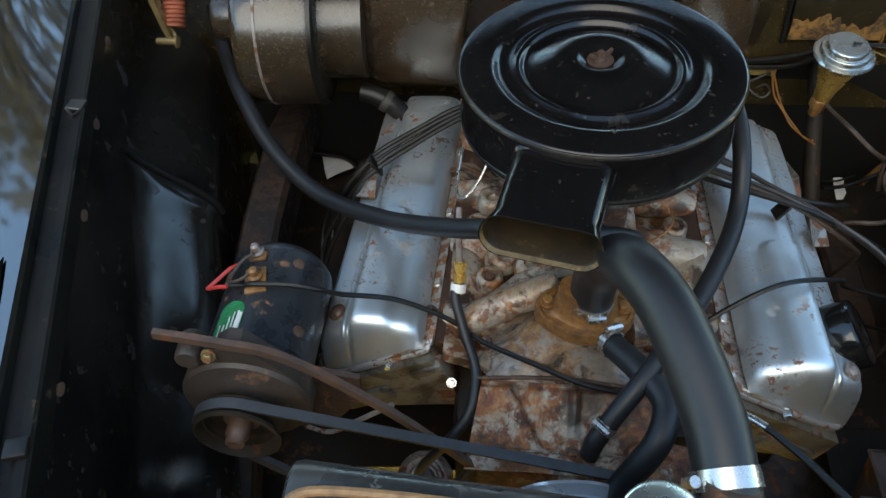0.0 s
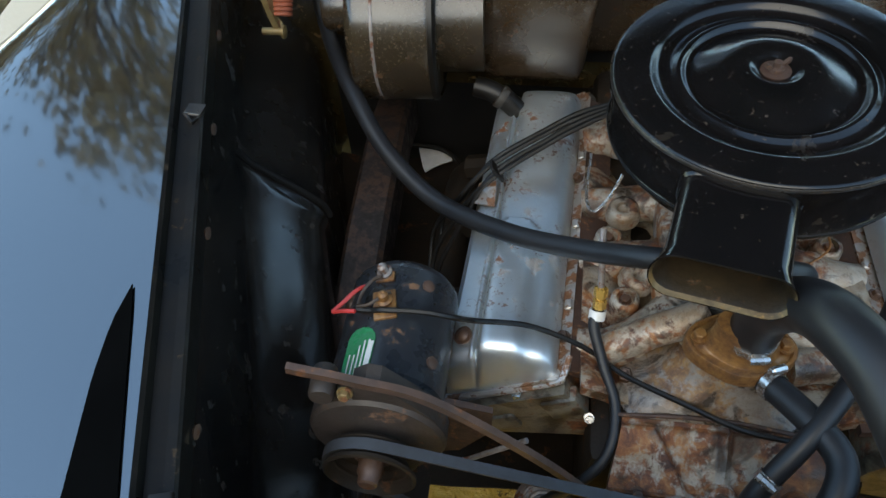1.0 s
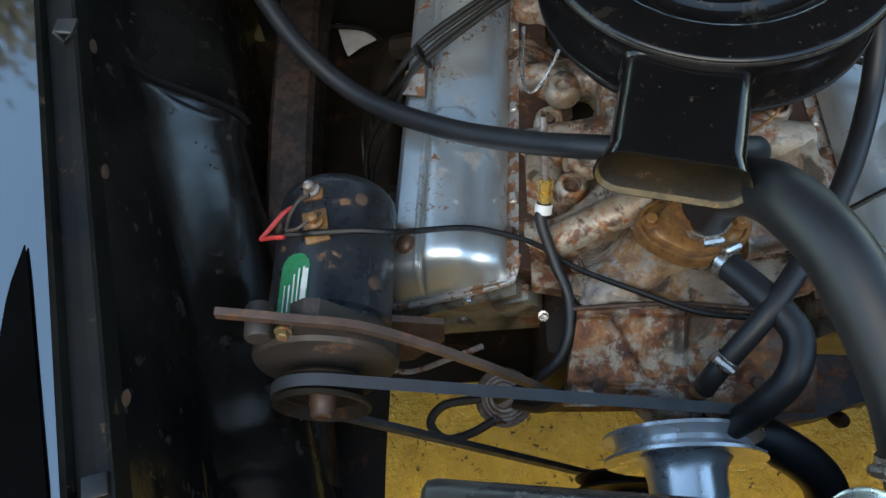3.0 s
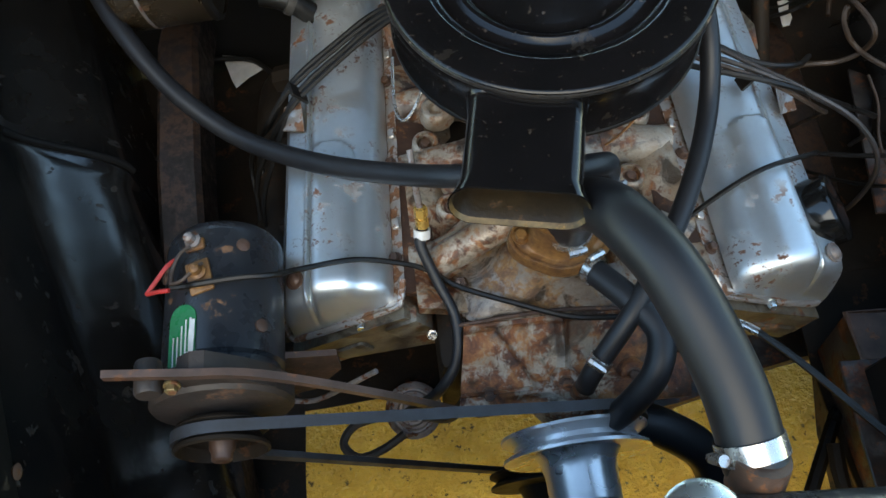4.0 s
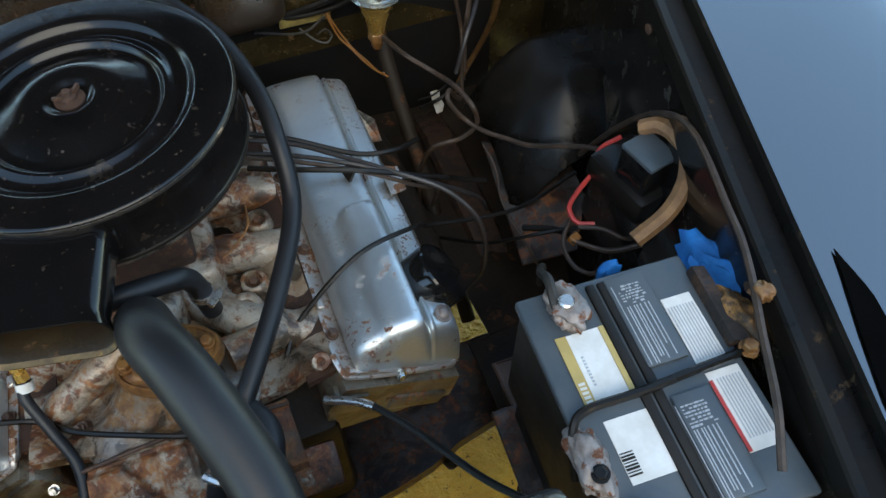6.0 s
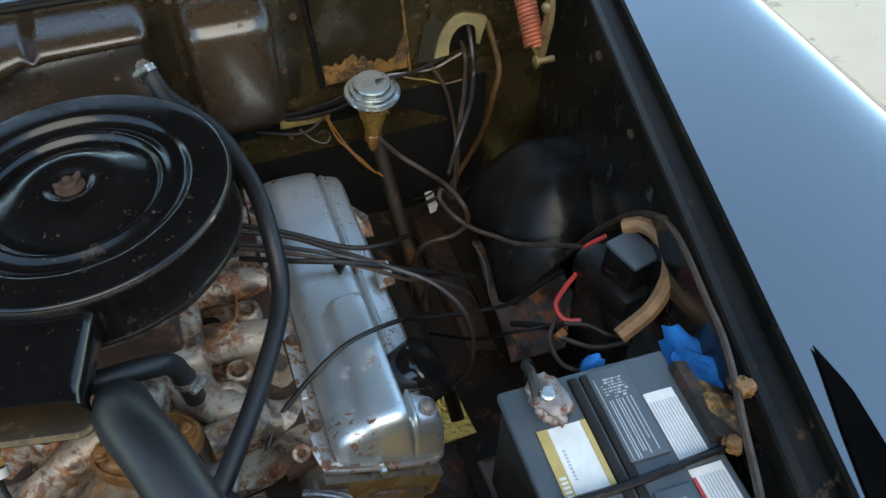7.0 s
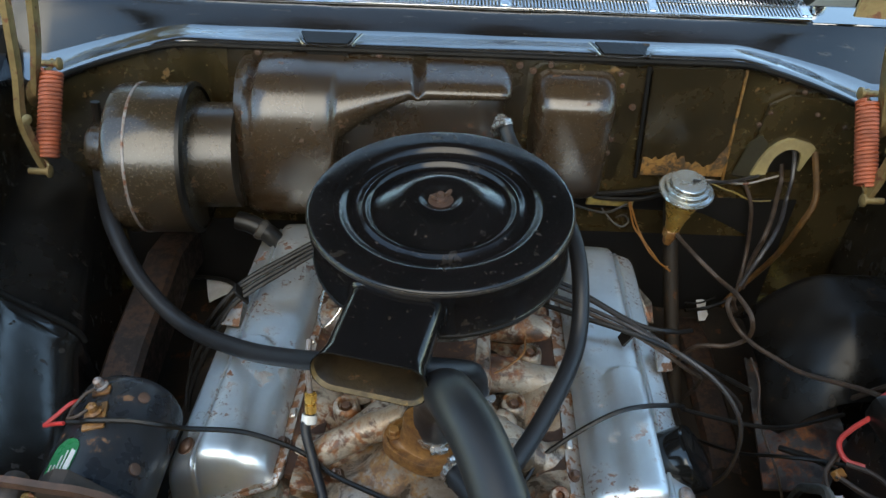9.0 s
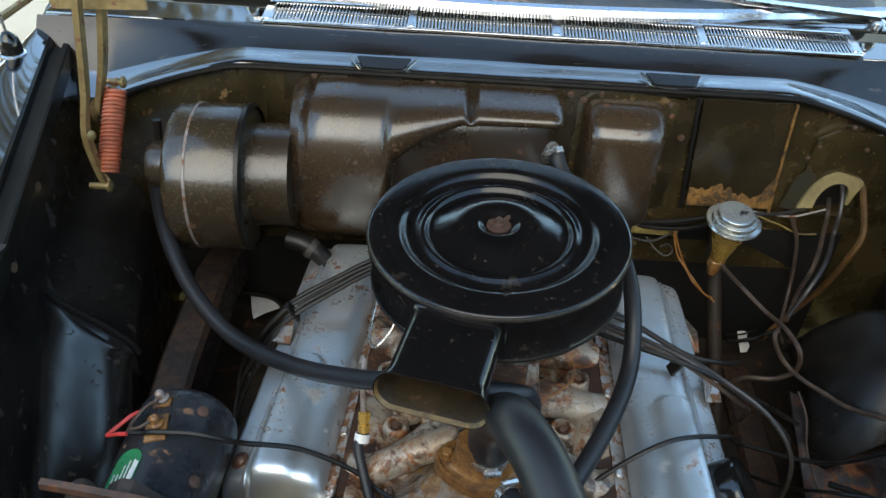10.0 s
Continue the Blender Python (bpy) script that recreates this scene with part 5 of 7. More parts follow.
for h, a, k in ((0.03, -13, 1), (0.072, -7, 2)):
    rnd = random.Random(k)
    d = Vector((math.sin(radians(a)), 0, math.cos(radians(a))))
    tb = part("terminal", box(GC + GA * h + d * 0.0705, (0.020 + 0.004 * k, 0.014 + 0.026 * (k - 1), 0.005), (0, a, 6 * k), 0.002, 2), "thermostat", gen, "corroded brown terminal pad")
    part("terminal_post", lathe([(0.009, 0), (0.010, 0.004), (0.0065, 0.006), (0.006, 0.014), (0.003, 0.017)], GC + GA * (h - 0.004) + d * 0.073, d, 10), "lead" if k == 1 else "thermostat", tb)
# oval tag wrapped on the side
def tag(scale, lift):
    bm = bmesh.new()
    ring = [(u * scale, v * scale) for u, v in rrect(0.035, 0.082, 0.017, 6)]
    vs = []
    for u, v in ring:
        a = radians(-24) + u / 0.066
        vs.append(bm.verts.new(GC + GA * (0.143 + v) + Vector((math.sin(a), 0, math.cos(a))) * (0.0693 + lift)))
    bm.faces.new(vs)
    ext = bmesh.ops.extrude_face_region(bm, geom=bm.faces[:])
    bmesh.ops.translate(bm, verts=[g for g in ext["geom"] if isinstance(g, bmesh.types.BMVert)], vec=(-0.0006, 0, 0.0006))
    return bm
tg = part("tag", tag(1.0, 0.0006), "green", gen, "green oval maker's tag")
bm = bmesh.new()
for k, (u, w, l) in enumerate(((0.012, 0.0022, 0.045), (0.007, 0.0016, 0.05), (0.002, 0.0016, 0.045), (-0.003, 0.0016, 0.03), (-0.009, 0.0016, 0.04))):
    a = radians(-24) + u / 0.066
    box(GC + GA * (0.143 + 0.004 * k) + Vector((math.sin(a), 0, math.cos(a))) * 0.0712, (w, l, 0.0008), (0, -24 + math.degrees(u / 0.066), 0), 0, 1, bm)
part("print_bars", bm, "label", tg, smooth=0)
# glare on the tag, painted as small white plates
bm = bmesh.new()
for u, v, w_, l in ((0.0135, 0.012, 0.006, 0.040), (0.010, 0.026, 0.005, 0.018), (0.0150, -0.008, 0.004, 0.024)):
    a = radians(-24) + u / 0.066
    box(GC + GA * (0.143 + v) + Vector((math.sin(a), 0, math.cos(a))) * 0.0716, (w_, l, 0.0006), (0, -24 + math.degrees(u / 0.066), 0), 0, 1, bm)
part("glare_patch", bm, "label", tg, "white patch painting the glare on the tag", 0)
# adjusting strap
P = spline([(-0.500, -0.360, 0.758), (-0.425, -0.368, 0.757), (-0.348, -0.374, 0.742), (-0.236, -0.384, 0.652), (-0.138, -0.386, 0.525)], 6)
st = thing("adjusting_strap", (-0.138, -0.38, 0.532), "long rusty steel generator adjusting strap", "bracket")
part("strap", loft(bmesh.new(), [[p + Vector((0, -0.004, 0.0)), p + Vector((0, -0.004, 0.0)) + q * 0.011, p + Vector((0, 0.004, 0)) + q * 0.011, p + Vector((0, 0.004, 0))] for p, q in ((p, Vector((0.35, 0, 0.9)) if i > 10 else Vector((0.1, 0, 1.0)) ) for i, p in enumerate(P))]), "rusty", st)


br = part("lower_bracket", slab([(-0.345, -0.322, 0.640), (-0.288, -0.318, 0.618), (-0.290, -0.320, 0.570), (-0.330, -0.326, 0.520), (-0.392, -0.328, 0.500), (-0.392, -0.328, 0.560)], (0, 0.007, 0.002)), "channel", gen, "rusty generator mounting bracket")
part("bracket_bolt", hexbolt((-0.372, -0.329, 0.528), (0, -1, 0.1), 0.008, 0.010), "channel", br)
part("lug", lathe([(0.013, -0.020), (0.014, -0.017), (0.014, 0.014), (0.012, 0.017)], (-0.464, -0.362, 0.738), (0.1, -1, 0.1), 16), "end_frame", gen)
part("lug", loft(bmesh.new(), [[(x, -0.370, z), (x, -0.345, z), (x, -0.345, z - d), (x, -0.370, z - d)] for x, z, d in ((-0.432, 0.748, 0.026), (-0.415, 0.762, 0.040), (-0.400, 0.760, 0.042), (-0.370, 0.726, 0.036), (-0.345, 0.690, 0.022))]), "end_frame", gen, "dusty cast strap lug")
part("lug_nut", hexbolt((-0.437, -0.372, 0.744), (0, -1, 0.3), 0.0065, 0.009), "hinge", gen)
solo("bracket_rod", tube([(-0.372, -0.336, 0.518), (-0.335, -0.340, 0.514), (-0.285, -0.338, 0.556), (-0.245, -0.334, 0.588)], 0.0035, 8, 5), "lead", (-0.372, -0.336, 0.518), "thin bent pale steel rod below the generator", "rod")

# fan belt: a loop over three pulleys
def belt_loop(circles, y, w, t):
    """The outer tangent loop round discs (x, z, r) taken anticlockwise."""
    pts = []
    n = len(circles)
    for i in range(n):
        def tang(a, b):
            dx, dz = b[0] - a[0], b[1] - a[1]
            d = math.hypot(dx, dz)
            base, off = math.atan2(dz, dx), math.acos(max(-1, min(1, (a[2] - b[2]) / d)))
            return base - off
        a0 = tang(circles[i - 1], circles[i])
        a1 = tang(circles[i], circles[(i + 1) % n])
        while a1 < a0 - 1e-6:
            a1 += 2 * math.pi
        c = circles[i]
        pts += [(c[0] + c[2] * math.cos(a0 + (a1 - a0) * k / 10), c[1] + c[2] * math.sin(a0 + (a1 - a0) * k / 10)) for k in range(11)]
    bm = bmesh.new()
    rings = []
    m = len(pts)
    for i in range(m):
        (xa, za), (xb, zb) = pts[i - 1], pts[(i + 1) % m]
        t_ = Vector((xb - xa, 0, zb - za)).normalized()
        nrm = Vector((t_.z, 0, -t_.x))
        c = Vector((pts[i][0], y, pts[i][1]))
        rings.append([c + Vector((0, -w / 2, 0)) + nrm * t, c + Vector((0, w / 2, 0)) + nrm * t, c + Vector((0, w * 0.3, 0)) - nrm * t, c + Vector((0, -w * 0.3, 0)) - nrm * t])
    return loft(bm, rings + [rings[0]], caps=False)


solo("fan_belt", belt_loop([(GP.x, GP.z, 0.0505), (-0.03, 0.27, 0.08), (PUL[0], PUL[2], 0.093)], GP.y, 0.013, 0.0045), "belt", (-0.2, GP.y, 0.5), "grey-black rubber fan belt round the pulleys", "belt")

# fuel pump low at the front
fp = thing("fuel_pump", (-0.23, -0.31, 0.30), "round zinc fuel pump low beside the engine", "pump")
part("body", lathe([(0.022, 0), (0.036, 0.012), (0.038, 0.022), (0.043, 0.024), (0.043, 0.032), (0.038, 0.036), (0.035, 0.037), (0.033, 0.034), (0.030, 0.034), (0.028, 0.042), (0.023, 0.043), (0.021, 0.040), (0.017, 0.040), (0.014, 0.050), (0.008, 0.052)], (-0.212, -0.318, 0.322), (-0.1, -0.3, 0.95), 32), "lead", fp, "ringed dull zinc pump body")
part("fuel_line", tube([(-0.250, -0.335, 0.372), (-0.300, -0.345, 0.378), (-0.320, -0.370, 0.376), (-0.300, -0.392, 0.374), (-0.265, -0.386, 0.378), (-0.230, -0.368, 0.382)], 0.0065, 8, 6), "rubber_dull", fp)
part("fuel_line", tube([(-0.20, -0.34, 0.36), (-0.16, -0.36, 0.42), (-0.13, -0.352, 0.50)], 0.008, 8, 6), "rubber_dull", fp)

# ---- air cleaner ----
ac = thing("air_cleaner", (0, 0, 0.78), "round black enamelled air cleaner with a snorkel", "air cleaner")
TILT_AC = Matrix.Translation((0, 0, 0.886)) @ Euler((radians(-0.3), radians(-1.7), 0)).to_matrix().to_4x4()
lid = lathe([(0.004, 0.0035), (0.018, 0.0035), (0.023, 0.0055), (0.0275, 0.0095), (0.031, 0.0108), (0.036, 0.0106), (0.044, 0.0118), (0.060, 0.0065), (0.083, -0.0055), (0.0915, -0.0085), (0.0955, -0.0088), (0.0985, -0.0045), (0.1010, -0.0008), (0.1040, 0.0004), (0.1070, -0.0010), (0.1110, -0.0042), (0.1180, -0.0068), (0.1260, -0.0060), (0.1310, -0.0020), (0.1345, 0.0026), (0.1385, 0.0046), (0.1440, 0.0050), (0.165, 0.0040), (0.1750, 0.0034), (0.1778, 0.0026), (0.1793, 0.0010), (0.1800, -0.0015), (0.1800, -0.018), (0.178, -0.018)], (0, 0, 0), (0, 0, 1), 96)
lid.transform(TILT_AC)
lid_ob = part("lid", lid, "cleaner", ac, "black lid with pressed rings", 60)
b = lathe([(0.1802, -0.0050), (0.1809, -0.0042), (0.1811, -0.0025), (0.1806, -0.0008), (0.1799, 0.0002)], (0, 0, 0), (0, 0, 1), 96, caps=False)
b.transform(TILT_AC)
part("rim", b, "cleaner_edge", lid_ob, "chipped bare-metal rim edge")
b = lathe([(0.1755, -0.0175), (0.1755, -0.070), (0.1775, -0.072), (0.1785, -0.074), (0.1775, -0.0765), (0.1745, -0.078), (0.166, -0.096), (0.150, -0.106), (0.06, -0.108)], (0, 0, 0), (0, 0, 1), 96)
b.transform(TILT_AC)
part("body", b, "cleaner", ac, "", 60)
b = lathe([(0.1775, -0.0715), (0.1792, -0.0725), (0.1792, -0.0755), (0.1775, -0.0765)], (0, 0, 0), (0, 0, 1), 96, caps=False)
b.transform(TILT_AC)
part("seam", b, "paint_dull", ac)
b = lathe([(0.017, 0.0035), (0.017, 0.0050), (0.009, 0.0056), (0.0085, 0.0095), (0.0048, 0.0105), (0.0045, 0.0165), (0.002, 0.0175)], (0, 0, 0), (0, 0, 1), 20)
b.transform(TILT_AC)
wn_ = part("wing_nut", b, "channel", ac, "rusty wing nut in the lid's cup")
for s in (-1, 1):
    b = loft(bmesh.new(), [[(s * x, y, z) for y, z in ((-w, z0), (w, z0), (w, z1), (-w, z1))] for x, w, z0, z1 in ((0.004, 0.0024, 0.0060, 0.0100), (0.010, 0.0022, 0.0085, 0.0145), (0.0145, 0.0018, 0.0115, 0.0175), (0.0165, 0.0010, 0.0135, 0.0165))])
    b.transform(TILT_AC @ Matrix.Rotation(radians(25), 4, "Z"))
    part("wing", b, "channel", wn_)
# snorkel
sd_ = Vector((-0.225, -0.974, -0.02)).normalized()
sx_ = Vector((0.974, -0.225, 0.02)).normalized()
sz_ = Vector((0, 0, 1))
S0 = Vector((-0.045, -0.150, 0.850))
def snork(d, w, h, r, dz=0.0, dx=0.0, lean=0.0):
    return [S0 + sd_ * (d + lean * v) + sx_ * (u + dx) + sz_ * (v + dz) for u, v in rrect(w, h, min(r, h * 0.49), 6)]
outer = [snork(0.0, 0.118, 0.054, 0.019), snork(0.03, 0.118, 0.054, 0.019), snork(0.092, 0.118, 0.050, 0.020), snork(0.106, 0.120, 0.049, 0.022), snork(0.118, 0.130, 0.050, 0.024, -0.001, 0, -0.1), snork(0.127, 0.139, 0.053, 0.026, -0.003, 0, -0.2)]
inner = [snork(0.1275, 0.136, 0.050, 0.0245, -0.003, 0, -0.2), snork(0.1235, 0.1305, 0.0475, 0.023, -0.002, 0, -0.15), snork(0.118, 0.126, 0.046, 0.022, -0.001, 0, -0.1), snork(0.10, 0.114, 0.045, 0.016), snork(0.0, 0.112, 0.048, 0.012)]
b = loft(bmesh.new(), outer, caps=False)
loft(b, [outer[-1], inner[0]], caps=False)
sn = part("snorkel", b, "cleaner", ac, "square black snorkel with a flared mouth", 60)
part("base_collar", loft(bmesh.new(), [snork(-0.004, 0.125, 0.061, 0.021), snork(0.008, 0.125, 0.061, 0.021), snork(0.013, 0.123, 0.059, 0.020), snork(0.017, 0.118, 0.054, 0.019)]), "cleaner", sn, "", 60)
part("mouth_rim", loft(bmesh.new(), inner[:2], caps=False), "snorkel_rim", sn, "worn golden mouth rim", 60)
b = loft(bmesh.new(), inner[1:], caps=False)
b.faces.new([b.verts.new(p) for p in inner[-1]])
part("snorkel_lining", b, "snorkel_in", sn, "rusty brown snorkel inside", 60)

# ---- radiator ----
rad = thing("radiator", (0, -0.60, 0.30), "black radiator with a round cap", "radiator")
b = loft(bmesh.new(), [[(x, -0.588 - 0.073 * x + u * f, 0.803 + v * f) for u, v in rrect(0.085, 0.085, 0.026, 6)] for x, f in ((-0.292, 0.8), (-0.288, 0.95), (-0.280, 1.0), (0.0, 1.0), (0.312, 1.0), (0.319, 0.95), (0.323, 0.8))])
part("top_tank", b, "tank", rad, "black brass top tank")
part("seam_bead", tube([(-0.293, -0.600, 0.838), (-0.288, -0.578, 0.844), (-0.268, -0.563, 0.8465), (-0.2, -0.562, 0.8470), (-0.10, -0.568, 0.8470), (-0.03, -0.573, 0.8465)], 0.0045, 8, 5), "tape", rad, "tan sealing bead")
part("core", box((0.01, -0.59, 0.52), (0.58, 0.04, 0.46), (0, 0, 0), 0.003, 1), "bay", rad)
part("neck", lathe([(0.024, 0), (0.024, 0.035)], (0.085, -0.545, 0.80), (0.12, 0.55, 0.8), 20), "rusty", rad)
part("cap", lathe([(0.028, 0), (0.034, 0.004), (0.034, 0.012), (0.03, 0.016), (0.014, 0.019)], (0.020, -0.572, 0.846), (0, 0, 1), 32), "zinc", rad, "pressed steel radiator cap")

# ---- hoses ----
def hose(name, pts, r, label, material="rubber", n=8, seg=14):
    return solo(name, tube(pts, r, seg, n), material, pts[0], label, "hose")


hose("heater_hose", [(-0.650, 0.372, 0.735), (-0.640, 0.348, 0.692), (-0.610, 0.280, 0.682), (-0.553, 0.170, 0.682), (-0.488, 0.082, 0.648), (-0.400, 0.006, 0.626), (-0.288, -0.074, 0.662), (-0.187, -0.139, 0.718), (-0.113, -0.183, 0.767), (-0.03, -0.197, 0.778), (0.030, -0.185, 0.762), (0.055, -0.170, 0.73), (0.062, -0.165, 0.65)], 0.0135, "black rubber heater hose looping past the air cleaner")
hose("heater_hose", [(0.104, 0.303, 0.832), (0.123, 0.262, 0.804), (0.176, 0.178, 0.787), (0.200, 0.068, 0.785), (0.206, -0.012, 0.763), (0.197, -0.095, 0.713), (0.143, -0.209, 0.699), (0.068, -0.316, 0.668), (0.014, -0.372, 0.612), (0.004, -0.384, 0.580)], 0.0125, "black rubber heater hose running round the air cleaner")
hose("radiator_hose", [(0.003, -0.216, 0.664), (0.003, -0.219, 0.700), (0.004, -0.232, 0.757), (0.012, -0.266, 0.816), (0.024, -0.311, 0.853), (0.049, -0.370, 0.860), (0.080, -0.462, 0.834), (0.091, -0.530, 0.808)], 0.0285, "thick black upper radiator hose", seg=24)
hose("bypass_hose", [(0.025, -0.255, 0.645), (0.060, -0.306, 0.658), (0.086, -0.351, 0.658), (0.076, -0.392, 0.643), (0.052, -0.414, 0.605), (0.036, -0.420, 0.555)], 0.0165, "short curved black bypass hose")
hose("vacuum_hose", [(-0.168, -0.178, 0.652), (-0.173, -0.197, 0.641), (-0.158, -0.235, 0.613), (-0.141, -0.280, 0.592), (-0.146, -0.328, 0.570), (-0.173, -0.355, 0.537), (-0.21, -0.35, 0.45), (-0.225, -0.335, 0.37)], 0.0070, "black ribbed fuel hose with a white band")
hose("lower_hose", [(0.07, -0.40, 0.46), (0.12, -0.42, 0.455), (0.18, -0.46, 0.42), (0.20, -0.53, 0.36), (0.20, -0.56, 0.33)], 0.027, "black lower radiator hose", seg=20)

def clamp_thing(at, axis, r, width=0.012, screw=(0, 0, 1)):
    return solo("hose_clamp", clamp("c", at, axis, r, None, width, "steel", screw), "steel", at, "bright steel worm-drive hose clamp", "clamp", "hose clamps")


clamp_thing((0.0885, -0.514, 0.8145), (0.15, -0.92, -0.35), 0.029, 0.018, (-1, 0, 0.2))
clamp_thing((0.003, -0.217, 0.682), (0, -0.05, 1), 0.029, 0.012, (0.15, -1, 0))
clamp_thing((0.030, -0.262, 0.648), (0.5, -0.75, 0.3), 0.017, 0.011, (0.2, 0.2, 1))
clamp_thing((0.019, -0.367, 0.622), (0.55, 0.55, 0.63), 0.013, 0.012, (-0.3, -0.4, 1))
clamp_thing((0.085, -0.402, 0.459), (1, -0.2, 0), 0.0275, 0.011, (0, -0.3, 1))
clamp_thing((0.104, 0.300, 0.832), (0.3, -0.6, -0.6), 0.013, 0.010, (-0.6, -0.5, 0.6))
clamp_thing((0.059, -0.167, 0.695), (0.1, 0, 1), 0.0135, 0.010, (0.6, -0.6, 0))

fit_ = thing("fuel_line_fitting", (-0.168, -0.165, 0.65), "copper fuel line with a brass nut and white band", "fitting")
part("pipe", tube([(-0.172, -0.118, 0.735), (-0.171, -0.150, 0.715), (-0.168, -0.168, 0.675)], 0.0042, 8, 5), "lead", fit_)
part("nut", lathe([(0.0085, 0), (0.0085, 0.012), (0.006, 0.013), (0.006, 0.016), (0.009, 0.017), (0.009, 0.028), (0.006, 0.03)], (-0.168, -0.178, 0.654), (0.0, 0.45, 0.9), 6), "brass", fit_, "brass union nut")
part("band", lathe([(0.0092, -0.006), (0.0105, -0.006), (0.0105, 0.006), (0.0092, 0.006)], (-0.1695, -0.184, 0.648), (0.1, 0.6, 0.75), 20, caps=False), "label", fit_, "white hose band")

# ---- heater and firewall fittings ----
htr = thing("heater_box", (-0.1, 0.42, 0.58), "dusty brown-black heater housing on the firewall", "heater")
def hbox(x, y0, z0, z1, bulge, n=22):
    """A D-shaped section that swells from the firewall."""
    zc, hh = (z0 + z1) / 2, (z1 - z0) / 2
    return [(x, y0, z1)] + [(x, y0 - bulge * max(0.0, math.sin(math.pi * k / n)) ** (0.5 if 2 * k < n else 0.3), zc + hh * math.cos(math.pi * k / n)) for k in range(1, n)] + [(x, y0, z0)]
def lower(x):
    """The housing's foot: deep on the blower's side, then rising in a slant to a shallow top band."""
    pts = ((-0.40, 0.59), (-0.205, 0.59), (-0.195, 0.62), (-0.188, 0.72), (-0.180, 0.772), (-0.13, 0.812), (-0.06, 0.843), (0.13, 0.848))
    for (a, za), (b, zb) in zip(pts, pts[1:]):
        if x <= b:
            return za + (zb - za) * (x - a) / (b - a)


def reach(x):
    """How far the housing stands off the firewall."""
    return 0.165 - 0.045 * max(0.0, min(1.0, (x + 0.19) / 0.13))


rows = [(-0.372, 0.45, 0.60, 0.862, 0.10), (-0.362, 0.45, 0.595, 0.875, 0.155), (-0.345, 0.45, 0.59, 0.880, 0.165), (-0.335, 0.45, 0.59, 0.868, 0.163), (-0.325, 0.45, 0.59, 0.882, 0.165)]
rows += [(x / 1000, 0.45, lower(x / 1000), 0.884 - 0.018 * max(0.0, 1 - abs(x / 1000 + 0.045) / 0.012), reach(x / 1000)) for x in range(-300, 101, 4)]
rows += [(0.108, 0.45, 0.848, 0.882, 0.117), (0.116, 0.45, 0.850, 0.878, 0.105), (0.122, 0.45, 0.855, 0.870, 0.07)]
part("housing", loft(bmesh.new(), [hbox(*r) for r in rows]), "heater", htr, "", 45)
rows = [(-0.20, 0.45, 0.60, 0.80, 0.040), (-0.19, 0.45, 0.595, 0.82, 0.062), (0.06, 0.45, 0.62, 0.84, 0.062), (0.10, 0.45, 0.64, 0.84, 0.055), (0.115, 0.45, 0.66, 0.83, 0.035)]
part("outlet_housing", loft(bmesh.new(), [hbox(*r) for r in rows]), "heater", htr, "recessed lower outlet", 45)
# mounting flange that follows the cowl
fl = [(-0.40, 0.437, 0.80), (-0.39, 0.437, 0.896), (-0.285, 0.437, 0.896), (-0.27, 0.437, 0.88), (-0.14, 0.437, 0.88), (-0.125, 0.437, 0.893), (0.26, 0.437, 0.893), (0.275, 0.437, 0.878), (0.375, 0.437, 0.876), (0.37, 0.437, 0.80), (0.34, 0.437, 0.60), (0.16, 0.437, 0.60), (0.15, 0.437, 0.66)]
part("flange", slab(fl, (0, -0.004, 0)), "plate_dark", htr)
for x, z in ((-0.335, 0.884), (-0.118, 0.884), (0.135, 0.876), (0.19, 0.88), (0.325, 0.845), (0.353, 0.80), (0.325, 0.73)):
    part("bolt", hexbolt((x, 0.433, z), (0, -1, 0), 0.005, 0.007), "rusty", htr)
part("pipe", tube([(0.095, 0.33, 0.80), (0.100, 0.31, 0.835)], 0.0115, 10, 3), "steel", htr)
bx = thing("blower_resistor_box", (0.235, 0.42, 0.62), "rounded dusty brown box on the firewall", "box")
def sbox(y, w, h, dx=0.0):
    return [(0.238 + u + dx, y, 0.752 + v - (0.012 if y < 0.38 else 0)) for u, v in rrect(w, h, 0.028, 6)]
part("cover", loft(bmesh.new(), [sbox(0.433, 0.152, 0.240), sbox(0.40, 0.146, 0.232), sbox(0.372, 0.138, 0.222), sbox(0.356, 0.122, 0.200), sbox(0.350, 0.09, 0.16)]), "heater", bx, "", 60)
part("base_flange", slab([(0.152, 0.4325, 0.64), (0.326, 0.4325, 0.64), (0.334, 0.4325, 0.868), (0.30, 0.4325, 0.884), (0.17, 0.4325, 0.884), (0.150, 0.4325, 0.868)], (0, -0.003, 0)), "firewall", bx)
for x, z in ((0.160, 0.868), (0.318, 0.868), (0.322, 0.70), (0.160, 0.66)):
    part("bolt", hexbolt((x, 0.4295, z), (0, -1, 0), 0.0045, 0.006), "rusty", bx)
# blower: drum, seam band, motor can, neck
BC = Vector((-0.49, 0.305, 0.735))
blw = thing("blower", tuple(BC + Vector((0, 0, -0.14))), "dusty brown drum-shaped heater blower", "blower")
drum = part("drum", lathe([(0.05, -0.074), (0.118, -0.074), (0.128, -0.068), (0.132, -0.058), (0.132, 0.045), (0.128, 0.056), (0.120, 0.060), (0.07, 0.060)], BC, (1, 0.06, 0), 56), "blower", blw)
part("seam", lathe([(0.1322, -0.034), (0.1335, -0.033), (0.1335, -0.030), (0.1322, -0.029)], BC, (1, 0.06, 0), 56, caps=False), "lead", drum, "pale seam band")
